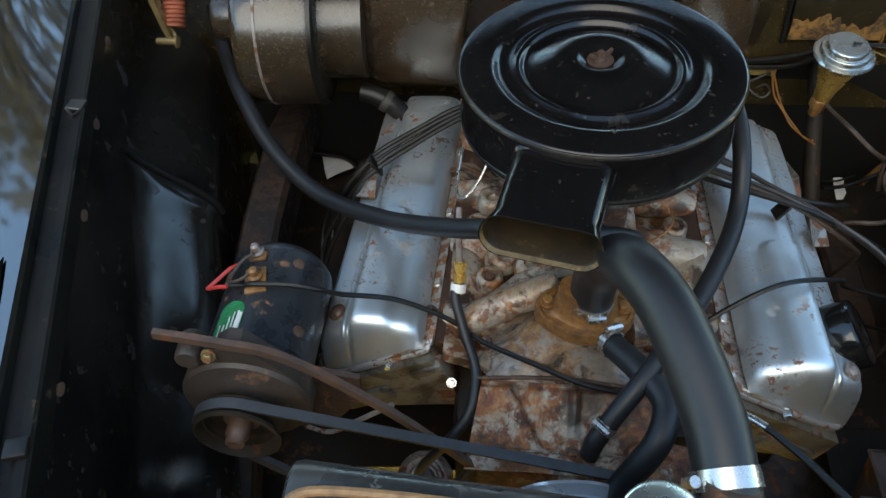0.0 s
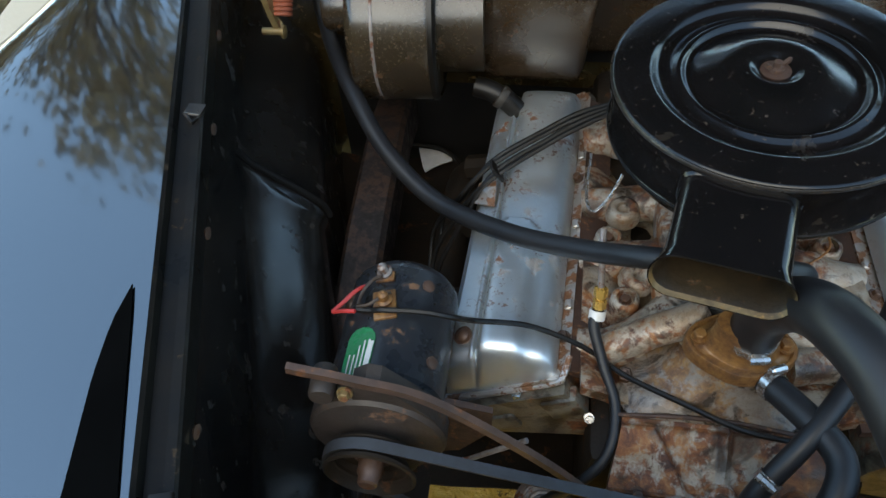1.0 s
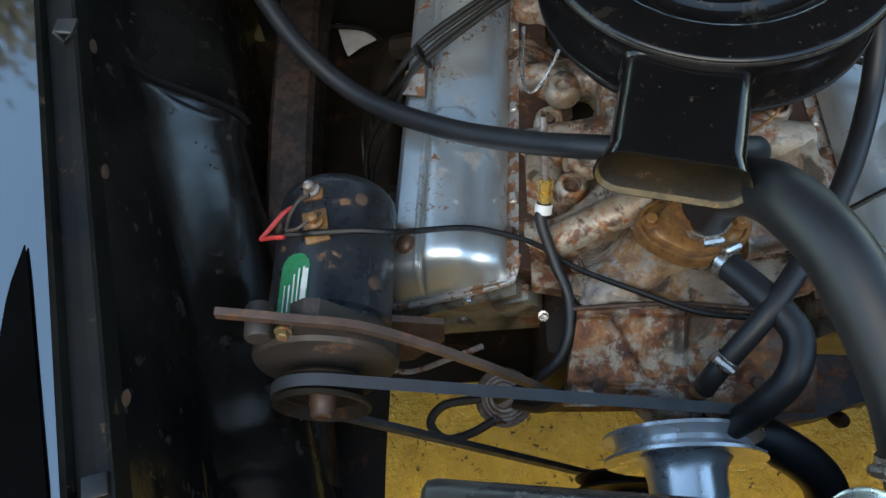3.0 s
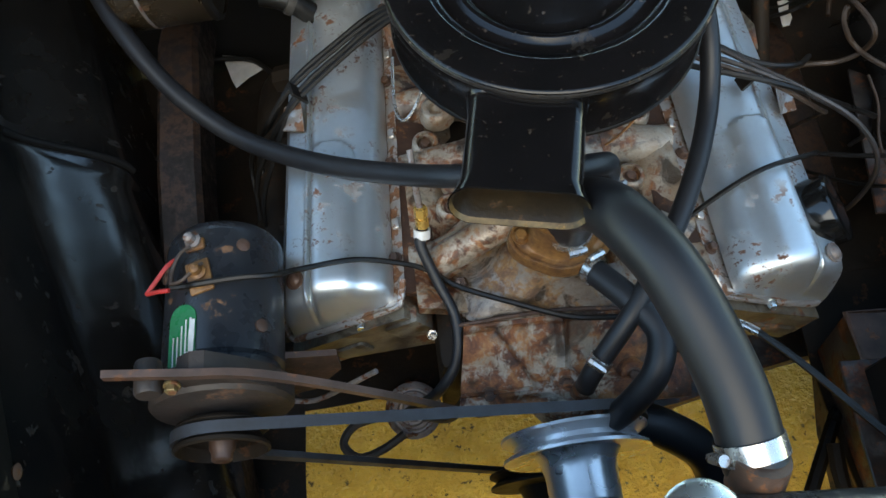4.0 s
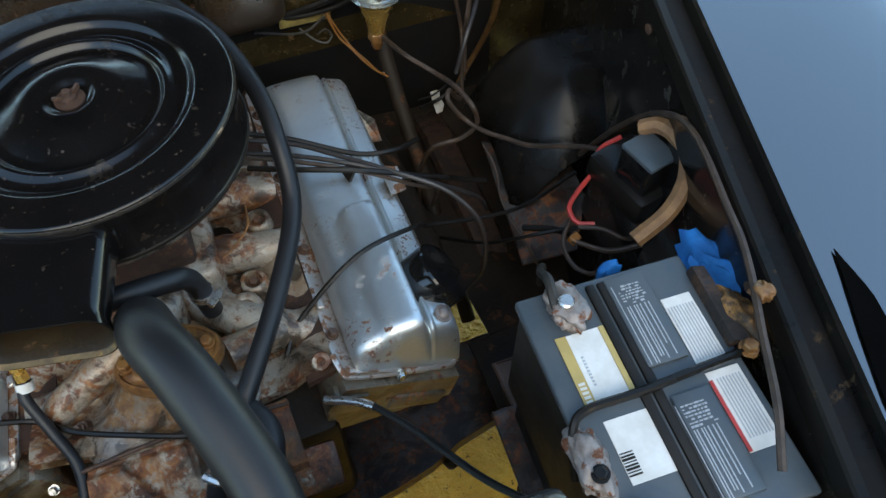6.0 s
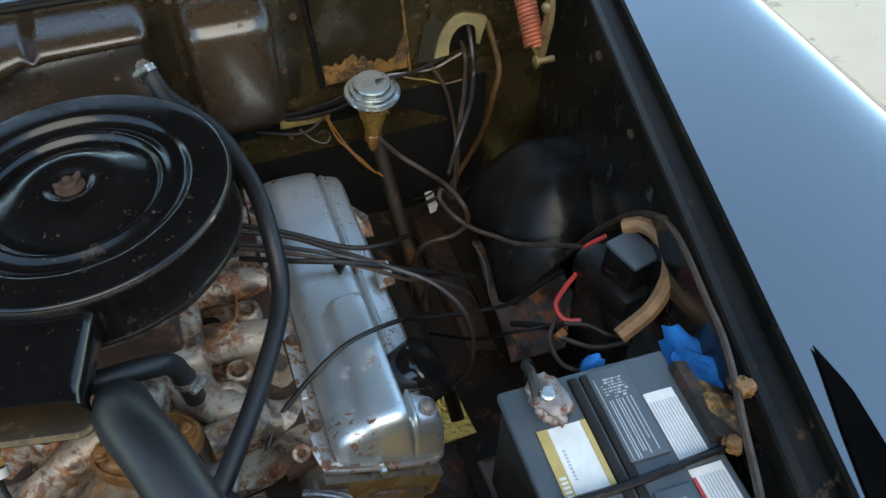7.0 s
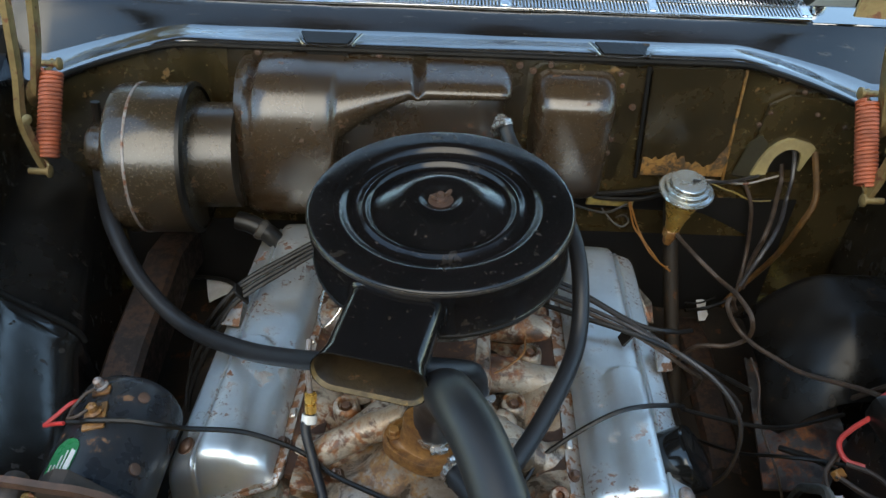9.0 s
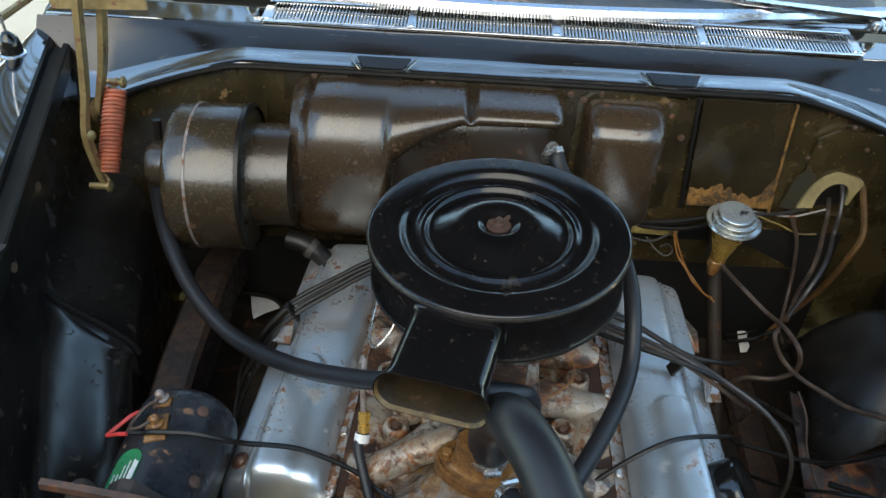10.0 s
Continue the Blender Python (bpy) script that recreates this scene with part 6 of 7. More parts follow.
part("edge_band", lathe([(0.129, 0.050), (0.134, 0.051), (0.134, 0.058), (0.126, 0.062)], BC, (1, 0.06, 0), 56, caps=False), "bay", drum)
part("motor", lathe([(0.02, -0.128), (0.036, -0.126), (0.041, -0.118), (0.042, -0.07)], BC + Vector((0, 0, 0.02)), (1, 0.06, 0), 32), "blower", blw, "small brown motor can")
part("neck", lathe([(0.096, 0.055), (0.094, 0.07), (0.094, 0.13)], BC + Vector((0, 0.01, 0.0)), (1, 0.06, 0), 48), "blower", blw, "short round duct neck")
part("motor_bracket", slab([(-0.60, 0.30, 0.62), (-0.56, 0.30, 0.60), (-0.56, 0.44, 0.60), (-0.60, 0.44, 0.64)], (0, 0, 0.004)), "bay", blw)
part("vent_tube", tube([(-0.60, 0.315, 0.80), (-0.598, 0.32, 0.835)], 0.008, 8, 3), "bay", blw)

# square cover plate with rust at its foot
pl_ = thing("cover_plate", (0.475, 0.43, 0.66), "dark square cover plate with rust along its foot", "panel")
part("plate", slab([(0.394, 0.434, 0.655), (0.556, 0.434, 0.658), (0.537, 0.434, 0.884), (0.374, 0.434, 0.884)], (0, -0.010, 0)), "plate_dark", pl_)
part("side_rib", tube([(0.388, 0.428, 0.645), (0.378, 0.428, 0.76), (0.367, 0.428, 0.884)], 0.004, 6, 4), "lining", pl_)
part("side_rib", tube([(0.563, 0.428, 0.645), (0.553, 0.428, 0.76), (0.543, 0.428, 0.884)], 0.003, 6, 4), "rust_plate", pl_)
rnd = random.Random(11)
edge = [(0.552 - 0.160 * k / 26, 0.423, 0.690 - 0.008 * math.sin(k * 0.3) + rnd.uniform(-0.008, 0.008) + 0.05 * max(0.0, 1 - k / 5) ** 2 + 0.022 * (k / 26) ** 4) for k in range(27)]
part("foot_rust", slab([(0.394, 0.423, 0.655), (0.556, 0.423, 0.658)] + edge, (0, -0.0015, 0)), "rust_plate", pl_, "flaking orange rust")

fp_ = thing("firewall_panel", (0.70, 0.43, 0.66), "raised grimy panel pressed onto the firewall", "panel")
part("panel", slab([(0.600, 0.436, 0.645), (0.83, 0.436, 0.645), (0.83, 0.436, 0.800), (0.800, 0.436, 0.826), (0.640, 0.436, 0.836), (0.606, 0.436, 0.815)], (0, -0.007, 0)), "firewall", fp_)
part("patch", slab([(0.578, 0.430, 0.660), (0.618, 0.430, 0.655), (0.628, 0.430, 0.735), (0.610, 0.430, 0.752), (0.592, 0.430, 0.735)], (0, -0.003, 0)), "plate_olive", fp_, "pale olive painted patch")
for x, z in ((0.612, 0.80), (0.598, 0.775), (0.700, 0.80), (0.760, 0.775), (0.660, 0.845)):
    part("screw", hexbolt((x, 0.429, z), (0, -1, 0), 0.0035, 0.005), "rusty", fp_)
solo("wire", tube([(0.250, 0.425, 0.612), (0.32, 0.41, 0.604), (0.40, 0.40, 0.612), (0.45, 0.39, 0.640)], 0.0042, 7, 7), "wire", (0.25, 0.425, 0.612), "thin black cable along the firewall", "wire", "engine wires")

solo("wire", tube([(0.330, 0.41, 0.578), (0.352, 0.39, 0.560), (0.372, 0.385, 0.552), (0.384, 0.39, 0.562), (0.374, 0.395, 0.574), (0.358, 0.395, 0.566)], 0.0018, 6, 7), "wire_grey", (0.33, 0.41, 0.578), "thin grey-green wire curl below the tag", "wire", "engine wires")


# vacuum advance canister / valve on its pipe
vv = thing("pressure_valve", (0.452, 0.325, 0.62), "zinc-topped diaphragm valve on a brass body", "valve")
part("dome", lathe([(0.030, -0.012), (0.049, -0.0115), (0.051, -0.008), (0.049, -0.0045), (0.042, -0.0035), (0.0415, 0.0035), (0.040, 0.0052), (0.0345, 0.0058), (0.0335, 0.0125), (0.032, 0.0142), (0.024, 0.0146), (0.012, 0.0138), (0.006, 0.0142)], (0.455, 0.322, 0.700), (0, -0.12, 1), 40), "zinc", vv, "stepped zinc dome")
part("body", lathe([(0.012, -0.112), (0.015, -0.106), (0.018, -0.085), (0.033, -0.030), (0.038, -0.010)], (0.455, 0.322, 0.700), (0, -0.12, 1), 28), "brass", vv, "dull brass body")
part("outlet", lathe([(0.009, -0.150), (0.011, -0.144), (0.011, -0.130), (0.016, -0.128), (0.016, -0.110), (0.01, -0.105)], (0.455, 0.322, 0.700), (0, -0.12, 1), 6), "thermostat", vv)
part("inlet", tube([(0.462, 0.318, 0.717), (0.500, 0.335, 0.704), (0.560, 0.375, 0.680), (0.628, 0.420, 0.664)], 0.0032, 8, 5), "wire_grey", vv)
solo("steering_shaft", tube([(0.47, 0.43, 0.60), (0.475, 0.30, 0.46), (0.48, 0.10, 0.28), (0.485, -0.05, 0.14)], 0.015, 14, 4), "grime", (0.475, 0.3, 0.46), "dark steering column shaft", "steering shaft")

# loom plate where the wires pass the firewall
gr = thing("loom_plate", (0.66, 0.43, 0.66), "pale arched plate with wires through the firewall", "plate")
arch = [(x, 0.428, z) for x, z in ((0.612, 0.664), (0.617, 0.690), (0.626, 0.715), (0.643, 0.738), (0.664, 0.748), (0.686, 0.745), (0.718, 0.732), (0.712, 0.705), (0.706, 0.678))]
inn = [(x, 0.428, z) for x, z in ((0.640, 0.668), (0.641, 0.690), (0.646, 0.708), (0.654, 0.719), (0.664, 0.726), (0.680, 0.727), (0.693, 0.718), (0.697, 0.700), (0.699, 0.680))]
part("arch", loft(bmesh.new(), [[a_, (a_[0], a_[1] - 0.007, a_[2]), (b_[0], b_[1] - 0.009, b_[2]), b_] for a_, b_ in zip(spline(arch, 3), spline(inn, 3))]), "plate", gr, "pale yellowed arch", 40)
part("hole_cover", slab(inn, (0, -0.002, 0)), "bay", gr)
solo("yellow_tag", box((0.345, 0.415, 0.592), (0.10, 0.006, 0.020), (0, 6, 6), 0.002, 1), "brass_card", (0.345, 0.43, 0.592), "yellow cardboard strip on the lower firewall", "tag")

# ---- wires ----
def wire(pts, r, material, label, n=7, seg=7):
    return solo("wire", tube(pts, r, seg, n), material, pts[0], label, "wire", "engine wires")


wire([(-0.455, -0.248, 0.712), (-0.436, -0.250, 0.716), (-0.420, -0.252, 0.722), (-0.375, -0.250, 0.721), (-0.341, -0.246, 0.709), (-0.319, -0.228, 0.678), (-0.259, -0.210, 0.650), (-0.208, -0.208, 0.624), (-0.169, -0.215, 0.605), (-0.131, -0.246, 0.610), (-0.063, -0.281, 0.617), (0.001, -0.304, 0.611), (0.066, -0.308, 0.600)], 0.0036, "wire", "black wire from the generator over the valve cover")
wire([(0.130, -0.229, 0.586), (0.161, -0.196, 0.605), (0.257, -0.157, 0.650), (0.352, -0.128, 0.632), (0.387, -0.104, 0.588), (0.537, -0.090, 0.536), (0.669, -0.046, 0.519)], 0.0036, "wire", "thin black wire over the valve cover")
wire([(0.170, 0.066, 0.688), (0.233, 0.043, 0.677), (0.289, -0.004, 0.676), (0.349, -0.058, 0.675), (0.414, -0.100, 0.649), (0.452, -0.137, 0.596), (0.459, -0.143, 0.487), (0.434, -0.124, 0.395)], 0.0036, "wire_grey", "grey spark plug wire looping down beside the head")
wire([(0.461, 0.318, 0.590), (0.467, 0.296, 0.590), (0.481, 0.244, 0.596), (0.518, 0.212, 0.574), (0.530, 0.148, 0.593), (0.540, 0.095, 0.590), (0.553, 0.104, 0.535), (0.529, 0.113, 0.501), (0.479, 0.132, 0.474), (0.464, 0.156, 0.382), (0.46, 0.15, 0.29)], 0.0044, "wire_brown", "brown dusty vacuum line looping from the diaphragm valve")
wire([(0.552, 0.176, 0.53), (0.535, 0.160, 0.56), (0.520, 0.150, 0.585), (0.512, 0.136, 0.580), (0.524, 0.126, 0.556), (0.542, 0.113, 0.536), (0.559, 0.082, 0.536), (0.586, 0.050, 0.539), (0.611, 0.011, 0.551), (0.66, -0.06, 0.60), (0.68, -0.12, 0.64)], 0.0042, "wire_brown", "brown taped engine wire loom with a loop")
wire([(0.159, -0.317, 0.605), (0.178, -0.329, 0.612), (0.196, -0.342, 0.619), (0.211, -0.357, 0.625), (0.240, -0.403, 0.641), (0.265, -0.451, 0.656), (0.291, -0.501, 0.673), (0.317, -0.539, 0.690), (0.334, -0.558, 0.701)], 0.0046, "wire", "black sheathed cable from the engine front")
solo("cable_lug", tube([(0.159, -0.317, 0.605), (0.178, -0.329, 0.612), (0.196, -0.342, 0.619), (0.211, -0.357, 0.625)], 0.0058, 10, 6), "steel", (0.159, -0.317, 0.605), "bright crimped steel lug on the engine cable", "lug")
# spark plug leads, left
for k, (dx, dz, endy) in enumerate(((0, 0, 0.0), (0.010, 0.005, -0.03), (-0.008, 0.008, 0.05), (0.004, 0.012, 0.08))):
    wire([(-0.155, 0.132 + 0.004 * k, 0.705 + dz * 0.5), (-0.200, 0.120 + 0.008 * k, 0.684 + dz * 0.6), (-0.246 + dx * 0.2, 0.100 + 0.009 * k, 0.664 + dz * 0.7), (-0.327 + dx * 0.4, 0.052 + 0.010 * k, 0.630 + dz), (-0.374 + dx, 0.028 + endy * 0.4, 0.575 + dz * 0.4), (-0.412 + dx, 0.005 + endy, 0.50), (-0.415 + dx, -0.05 + endy, 0.44)], (0.0042, 0.0038, 0.004, 0.0036)[k], "wire", "spark plug lead over the valve cover")
# spark plug leads, right
for k, pts in enumerate((
        [(0.160, 0.012, 0.690), (0.218, -0.018, 0.694), (0.306, -0.052, 0.690), (0.400, -0.056, 0.640), (0.507, -0.034, 0.557)],
        [(0.165, 0.090, 0.682), (0.233, 0.065, 0.665), (0.317, 0.023, 0.642), (0.375, 0.016, 0.634), (0.428, 0.062, 0.590)],
        [(0.162, 0.040, 0.690), (0.225, 0.014, 0.686), (0.300, -0.032, 0.684), (0.390, -0.070, 0.650), (0.480, -0.060, 0.560), (0.520, -0.02, 0.46)],
        [(0.163, 0.028, 0.694), (0.222, 0.000, 0.690), (0.303, -0.042, 0.680), (0.385, -0.060, 0.630), (0.430, -0.02, 0.560), (0.44, 0.03, 0.45)])):
    wire(pts, (0.0042, 0.0042, 0.0036, 0.0034)[k], ("wire", "wire", "wire_grey", "wire_brown")[k], "spark plug lead over the valve cover")
for s, y, xs in ((-1, 0.062, 0.318), (1, 0.0, 0.30)):
    t = solo("wire_separator", box((s * xs, y + 0.0, 0.640), (0.005, 0.022, 0.034), (0, s * 30, 12), 0.001, 1), "bay", (s * xs, y, 0.63), "small spark plug wire separator on the valve cover", "clip")
solo("bracket", slab([(-0.318, 0.020, 0.606), (-0.350, 0.030, 0.600), (-0.346, 0.066, 0.604), (-0.320, 0.072, 0.616)], (0.001, 0, 0.003)), "silver_rusty", (-0.33, 0.045, 0.60), "small zinc lead bracket bolted to the valve cover", "bracket")
solo("bracket", slab([(0.345, -0.045, 0.606), (0.372, -0.035, 0.598), (0.374, 0.010, 0.600), (0.348, 0.006, 0.616)], (0.001, 0, 0.003)), "silver_rusty", (0.355, -0.02, 0.60), "small zinc lead bracket bolted to the valve cover", "bracket")
solo("bracket", slab([(0.358, 0.125, 0.545), (0.384, 0.120, 0.545), (0.386, 0.160, 0.556), (0.360, 0.170, 0.580)], (0.001, 0, 0.003)), "head", (0.38, 0.14, 0.57), "small zinc plate beside the valve cover", "bracket")
# firewall wires
for pts, r, mat, label in (
        ([(0.668, 0.428, 0.690), (0.676, 0.420, 0.655), (0.656, 0.373, 0.640), (0.633, 0.323, 0.636), (0.608, 0.278, 0.624), (0.611, 0.294, 0.552), (0.612, 0.29, 0.48)], 0.0046, "wire_brown", "brown wire hanging from the firewall loom"),
        ([(0.680, 0.428, 0.725), (0.673, 0.397, 0.718), (0.669, 0.371, 0.688), (0.667, 0.359, 0.650), (0.638, 0.299, 0.651), (0.600, 0.236, 0.659), (0.571, 0.201, 0.641), (0.55, 0.19, 0.58)], 0.0042, "wire_grey", "grey wire hanging from the firewall loom"),
        ([(0.604, 0.425, 0.651), (0.630, 0.412, 0.600), (0.642, 0.406, 0.548), (0.652, 0.402, 0.488), (0.642, 0.369, 0.454), (0.617, 0.313, 0.435), (0.60, 0.27, 0.43)], 0.0042, "wire_brown", "dusty wire down the lower firewall"),
        ([(0.722, 0.425, 0.72), (0.720, 0.357, 0.660), (0.705, 0.343, 0.607), (0.704, 0.361, 0.540), (0.701, 0.382, 0.479), (0.691, 0.402, 0.419), (0.660, 0.392, 0.381), (0.62, 0.36, 0.36)], 0.0062, "cable_ochre", "yellow-brown cloth-covered cable off the firewall"),
        ([(0.382, 0.408, 0.597), (0.398, 0.396, 0.549), (0.414, 0.374, 0.532), (0.430, 0.355, 0.513), (0.440, 0.319, 0.518), (0.455, 0.285, 0.524)], 0.0019, "wire_yellow", "orange wire dangling below the firewall tag"),
        ([(0.384, 0.408, 0.599), (0.402, 0.394, 0.556), (0.418, 0.376, 0.529), (0.434, 0.352, 0.516), (0.446, 0.316, 0.514), (0.450, 0.290, 0.530)], 0.0017, "wire_yellow", "second frayed orange wire twisted with the first"),
        ([(0.490, 0.360, 0.672), (0.503, 0.418, 0.652), (0.564, 0.42, 0.646), (0.608, 0.42, 0.644), (0.646, 0.42, 0.657), (0.668, 0.42, 0.666)], 0.0022, "lead", "thin pale wire along the firewall to the loom"),
        ([(0.540, 0.424, 0.640), (0.570, 0.42, 0.629), (0.594, 0.42, 0.621), (0.633, 0.42, 0.603), (0.671, 0.42, 0.604)], 0.0018, "brass_card", "thin ochre wire on the lower firewall")):
    wire(pts, r, mat, label)
wire([(0.20, 0.425, 0.60), (0.32, 0.415, 0.61), (0.41, 0.40, 0.635), (0.47, 0.40, 0.66)], 0.006, "wire", "black cable along the firewall")
wire([(0.25, 0.42, 0.585), (0.33, 0.40, 0.575), (0.38, 0.41, 0.59)], 0.0025, "wire_grey", "thin bare wire on the firewall")
# white/pink lead and hook near the carburettor
wire([(-0.182, 0.09, 0.66), (-0.186, 0.02, 0.642), (-0.175, -0.005, 0.640), (-0.155, 0.01, 0.655), (-0.14, 0.03, 0.68)], 0.0024, "steel", "thin bare metal choke tube")
wire([(0.14, 0.0, 0.63), (0.135, -0.04, 0.635), (0.11, -0.06, 0.625), (0.09, -0.07, 0.62)], 0.0016, "wire_yellow", "thin pinkish-brown wire on the manifold")

# generator leads
wire([(-0.452, -0.214, 0.712), (-0.461, -0.223, 0.714), (-0.473, -0.2355, 0.709), (-0.4835, -0.2465, 0.7045), (-0.4850, -0.2485, 0.7040), (-0.482, -0.2493, 0.705), (-0.470, -0.251, 0.711), (-0.456, -0.253, 0.7155)], 0.0027, "red", "bright red generator lead")
wire([(-0.430, -0.208, 0.728), (-0.443, -0.212, 0.722), (-0.453, -0.228, 0.716), (-0.454, -0.248, 0.716)], 0.0022, "wire_brown", "thin green-grey generator lead")
wire([(-0.454, -0.246, 0.716), (-0.440, -0.246, 0.722), (-0.425, -0.236, 0.727), (-0.417, -0.228, 0.724)], 0.0022, "wire_brown", "short green-grey generator lead")

# oil filler cap
oc = thing("oil_filler_cap", (0.352, -0.185, 0.60), "glossy black round oil filler cap on the valve cover", "cap")
OA = Vector((0.76, -0.03, 0.64)).normalized()
OB = Vector((0.326, -0.198, 0.5785))
part("cap", lathe([(0.034, 0.0), (0.038, 0.006), (0.044, 0.009), (0.0465, 0.012), (0.047, 0.018), (0.047, 0.046), (0.0462, 0.0515), (0.0440, 0.0545), (0.040, 0.0555), (0.02, 0.0560), (0.0004, 0.0562)], OB, OA, 40), "cap", oc, "", 25)
part("collar", lathe([(0.036, -0.015), (0.038, 0.004), (0.033, 0.010)], OB, OA, 24), "cap", oc)

# ---- battery ----
bat = thing("battery", (0.46, -0.51, 0.545), "grey-topped car battery with white labels and corroded posts", "battery")
BX, BY, BW, BLn, BT = 0.462, -0.515, 0.176, 0.270, 0.772
BTURN = -4.0
def on_bat(u, v, z=0.0):
    a = radians(BTURN)
    return Vector((BX + u * math.cos(a) - v * math.sin(a), BY + u * math.sin(a) + v * math.cos(a), BT + z))
part("case", box(on_bat(0.012, 0.006, -0.106), (BW + 0.018, BLn + 0.006, 0.196), (0, 0, BTURN), 0.008, 2), "battery_case", bat, "black battery case")
top = part("top", box(on_bat(0.012, 0.006, -0.007), (BW + 0.026, BLn + 0.014, 0.014), (0, 0, BTURN), 0.004, 3), "battery", bat, "grey plastic battery top")
def strip(name, u, v, w, l, material, h=0.0012, z=0.0, parent=None, label=""):
    return part(name, box(on_bat(u, v, z + h / 2), (w, l, h), (0, 0, BTURN), 0), material, parent or top, label, 0)
part("vent_cap", box(on_bat(0.036, 0.084, 0.002), (0.048, 0.112, 0.008), (0, 0, BTURN), 0.003, 2), "battery", top)
part("vent_cap", box(on_bat(0.040, -0.062, 0.002), (0.044, 0.112, 0.008), (0, 0, BTURN), 0.003, 2), "battery", top)
for u in (-0.004, 0.010):
    part("channel", box(on_bat(u, 0.004, 0.001), (0.011, 0.272, 0.006), (0, 0, BTURN), 0.002, 2), "battery_case", top)
l1 = strip("label", -0.037, 0.049, 0.053, 0.082, "label", parent=top, label="white label with gold edges")
strip("gold_band", -0.0605, 0.049, 0.012, 0.082, "gold", z=0.0012, parent=l1)
strip("gold_band", -0.0135, 0.049, 0.006, 0.082, "gold", z=0.0012, parent=l1)
for k in range(5):
    strip("print_bar", -0.0605, 0.014 + 0.005 * k, 0.007, 0.0030, "label", z=0.0024, h=0.0004, parent=l1)
for k in range(9):
    strip("print_bar", -0.047, 0.030 + 0.004 * k, 0.003, 0.0022, "greyprint", z=0.0012, h=0.0004, parent=l1)
l2 = strip("label", -0.030, -0.042, 0.053, 0.066, "label", parent=top, label="white label with a bar code")
for k in range(8):
    strip("print_bar", -0.049, -0.044 - 0.0032 * k, 0.014, 0.0012 + 0.0007 * (k % 3), "battery_case", z=0.0012, h=0.0004, parent=l2)
l3 = strip("label", 0.0805, 0.058, 0.035, 0.082, "label", parent=top, label="white label with fine print")
for k in range(9):
    strip("print_bar", 0.066 + 0.0036 * k, 0.054, 0.0016, 0.066, "greyprint", z=0.0012, h=0.0004, parent=l3)
l4 = strip("label", 0.0845, -0.038, 0.038, 0.088, "label", parent=top, label="white warning label with a red edge")
strip("red_band", 0.067, -0.042, 0.004, 0.078, "red", z=0.0012, h=0.0005, parent=l4)
for k in range(8):
    strip("print_bar", 0.074 + 0.0036 * k, -0.036, 0.0016, 0.066, "greyprint", z=0.0012, h=0.0004, parent=l4)
for vv_ in (0.082, -0.064):
    for k, (u, l) in enumerate(((0.0165, 0.098), (0.0225, 0.070), (0.0255, 0.070), (0.0305, 0.064), (0.0335, 0.064), (0.0375, 0.068), (0.0430, 0.052), (0.0475, 0.066))):
        strip("print_bar", u, vv_ + 0.046 - l / 2 - (0.0 if k == 0 else 0.028), 0.0013 if k else 0.0009, l, "greyprint", z=0.006, h=0.0005)
    rnd = random.Random(int(vv_ * 1000) + 200)
    for j in range(7):
        u = 0.0215
        while u < 0.047:
            w = rnd.uniform(0.0012, 0.0052)
            if rnd.random() < 0.85:
                strip("print_bar", u + w / 2, vv_ + 0.0435 - 0.0037 * j, w, rnd.uniform(0.0010, 0.0024), "greyprint", z=0.006, h=0.0005)
            u += w + rnd.uniform(0.0008, 0.0018)


def post(u, v, seed):
    """A battery post with its lumpy corroded clamp."""
    rnd = random.Random(seed)
    p = on_bat(u, v)
    t = thing("battery_terminal", tuple(p), "corroded lead battery terminal clamp", "terminal", "battery terminals")
    bm = bmesh.new()
    bmesh.ops.create_icosphere(bm, subdivisions=4, radius=1.0)
    for v in bm.verts:
        q = v.co.copy()
        f = 1 + 0.30 * noise.noise(q * 1.9 + Vector((seed, 0, 0))) + 0.22 * noise.noise(q * 4.5 + Vector((0, seed, 0))) + 0.06 * noise.noise(q * 14)
        v.co = p + Vector((0.004 + q.x * 0.021 * f, q.y * 0.029 * f, 0.008 + q.z * 0.016 * f))
    part("clamp", bm, "lead", t, "crusted lead clamp", 60)
    part("post", lathe([(0.010, 0), (0.009, 0.022), (0.007, 0.024)], p + Vector((0, 0, 0.004)), (0, 0, 1), 14), "steel", t)
    return t


post(-0.044, 0.118, 1)
post(-0.066, -0.120, 5)
# hold-down strap and its angle iron
hd = thing("battery_hold_down", tuple(on_bat(0, -0.02, 0.008)), "thin rusty battery hold-down rod and bracket", "bracket")
part("rod", tube([on_bat(-0.098, -0.045, -0.03), on_bat(-0.090, -0.010, 0.004), on_bat(-0.071, 0.004, 0.012), on_bat(-0.008, 0.005, 0.013), on_bat(0.066, 0.010, 0.012), on_bat(0.118, 0.014, 0.008)], 0.0048, 8, 6), "bay", hd, "dark hold-down rod")
part("side_angle", slab([on_bat(0.107, 0.122, 0.001), on_bat(0.120, 0.118, 0.001), on_bat(0.122, 0.020, 0.001), on_bat(0.104, 0.026, 0.001)], (0.004, 0, 0.012)), "rail", hd, "dusty brown angle bracket")
bm = bmesh.new()
bmesh.ops.create_icosphere(bm, subdivisions=4, radius=1.0)
for v in bm.verts:
    q = v.co.copy()
    f = 1 + 0.35 * noise.noise(q * 1.8 + Vector((2, 9, 4))) + 0.18 * noise.noise(q * 5)
    v.co = on_bat(-0.084 + q.x * 0.018 * f, -0.042 + q.y * 0.036 * f, 0.0 + q.z * 0.014 * f)
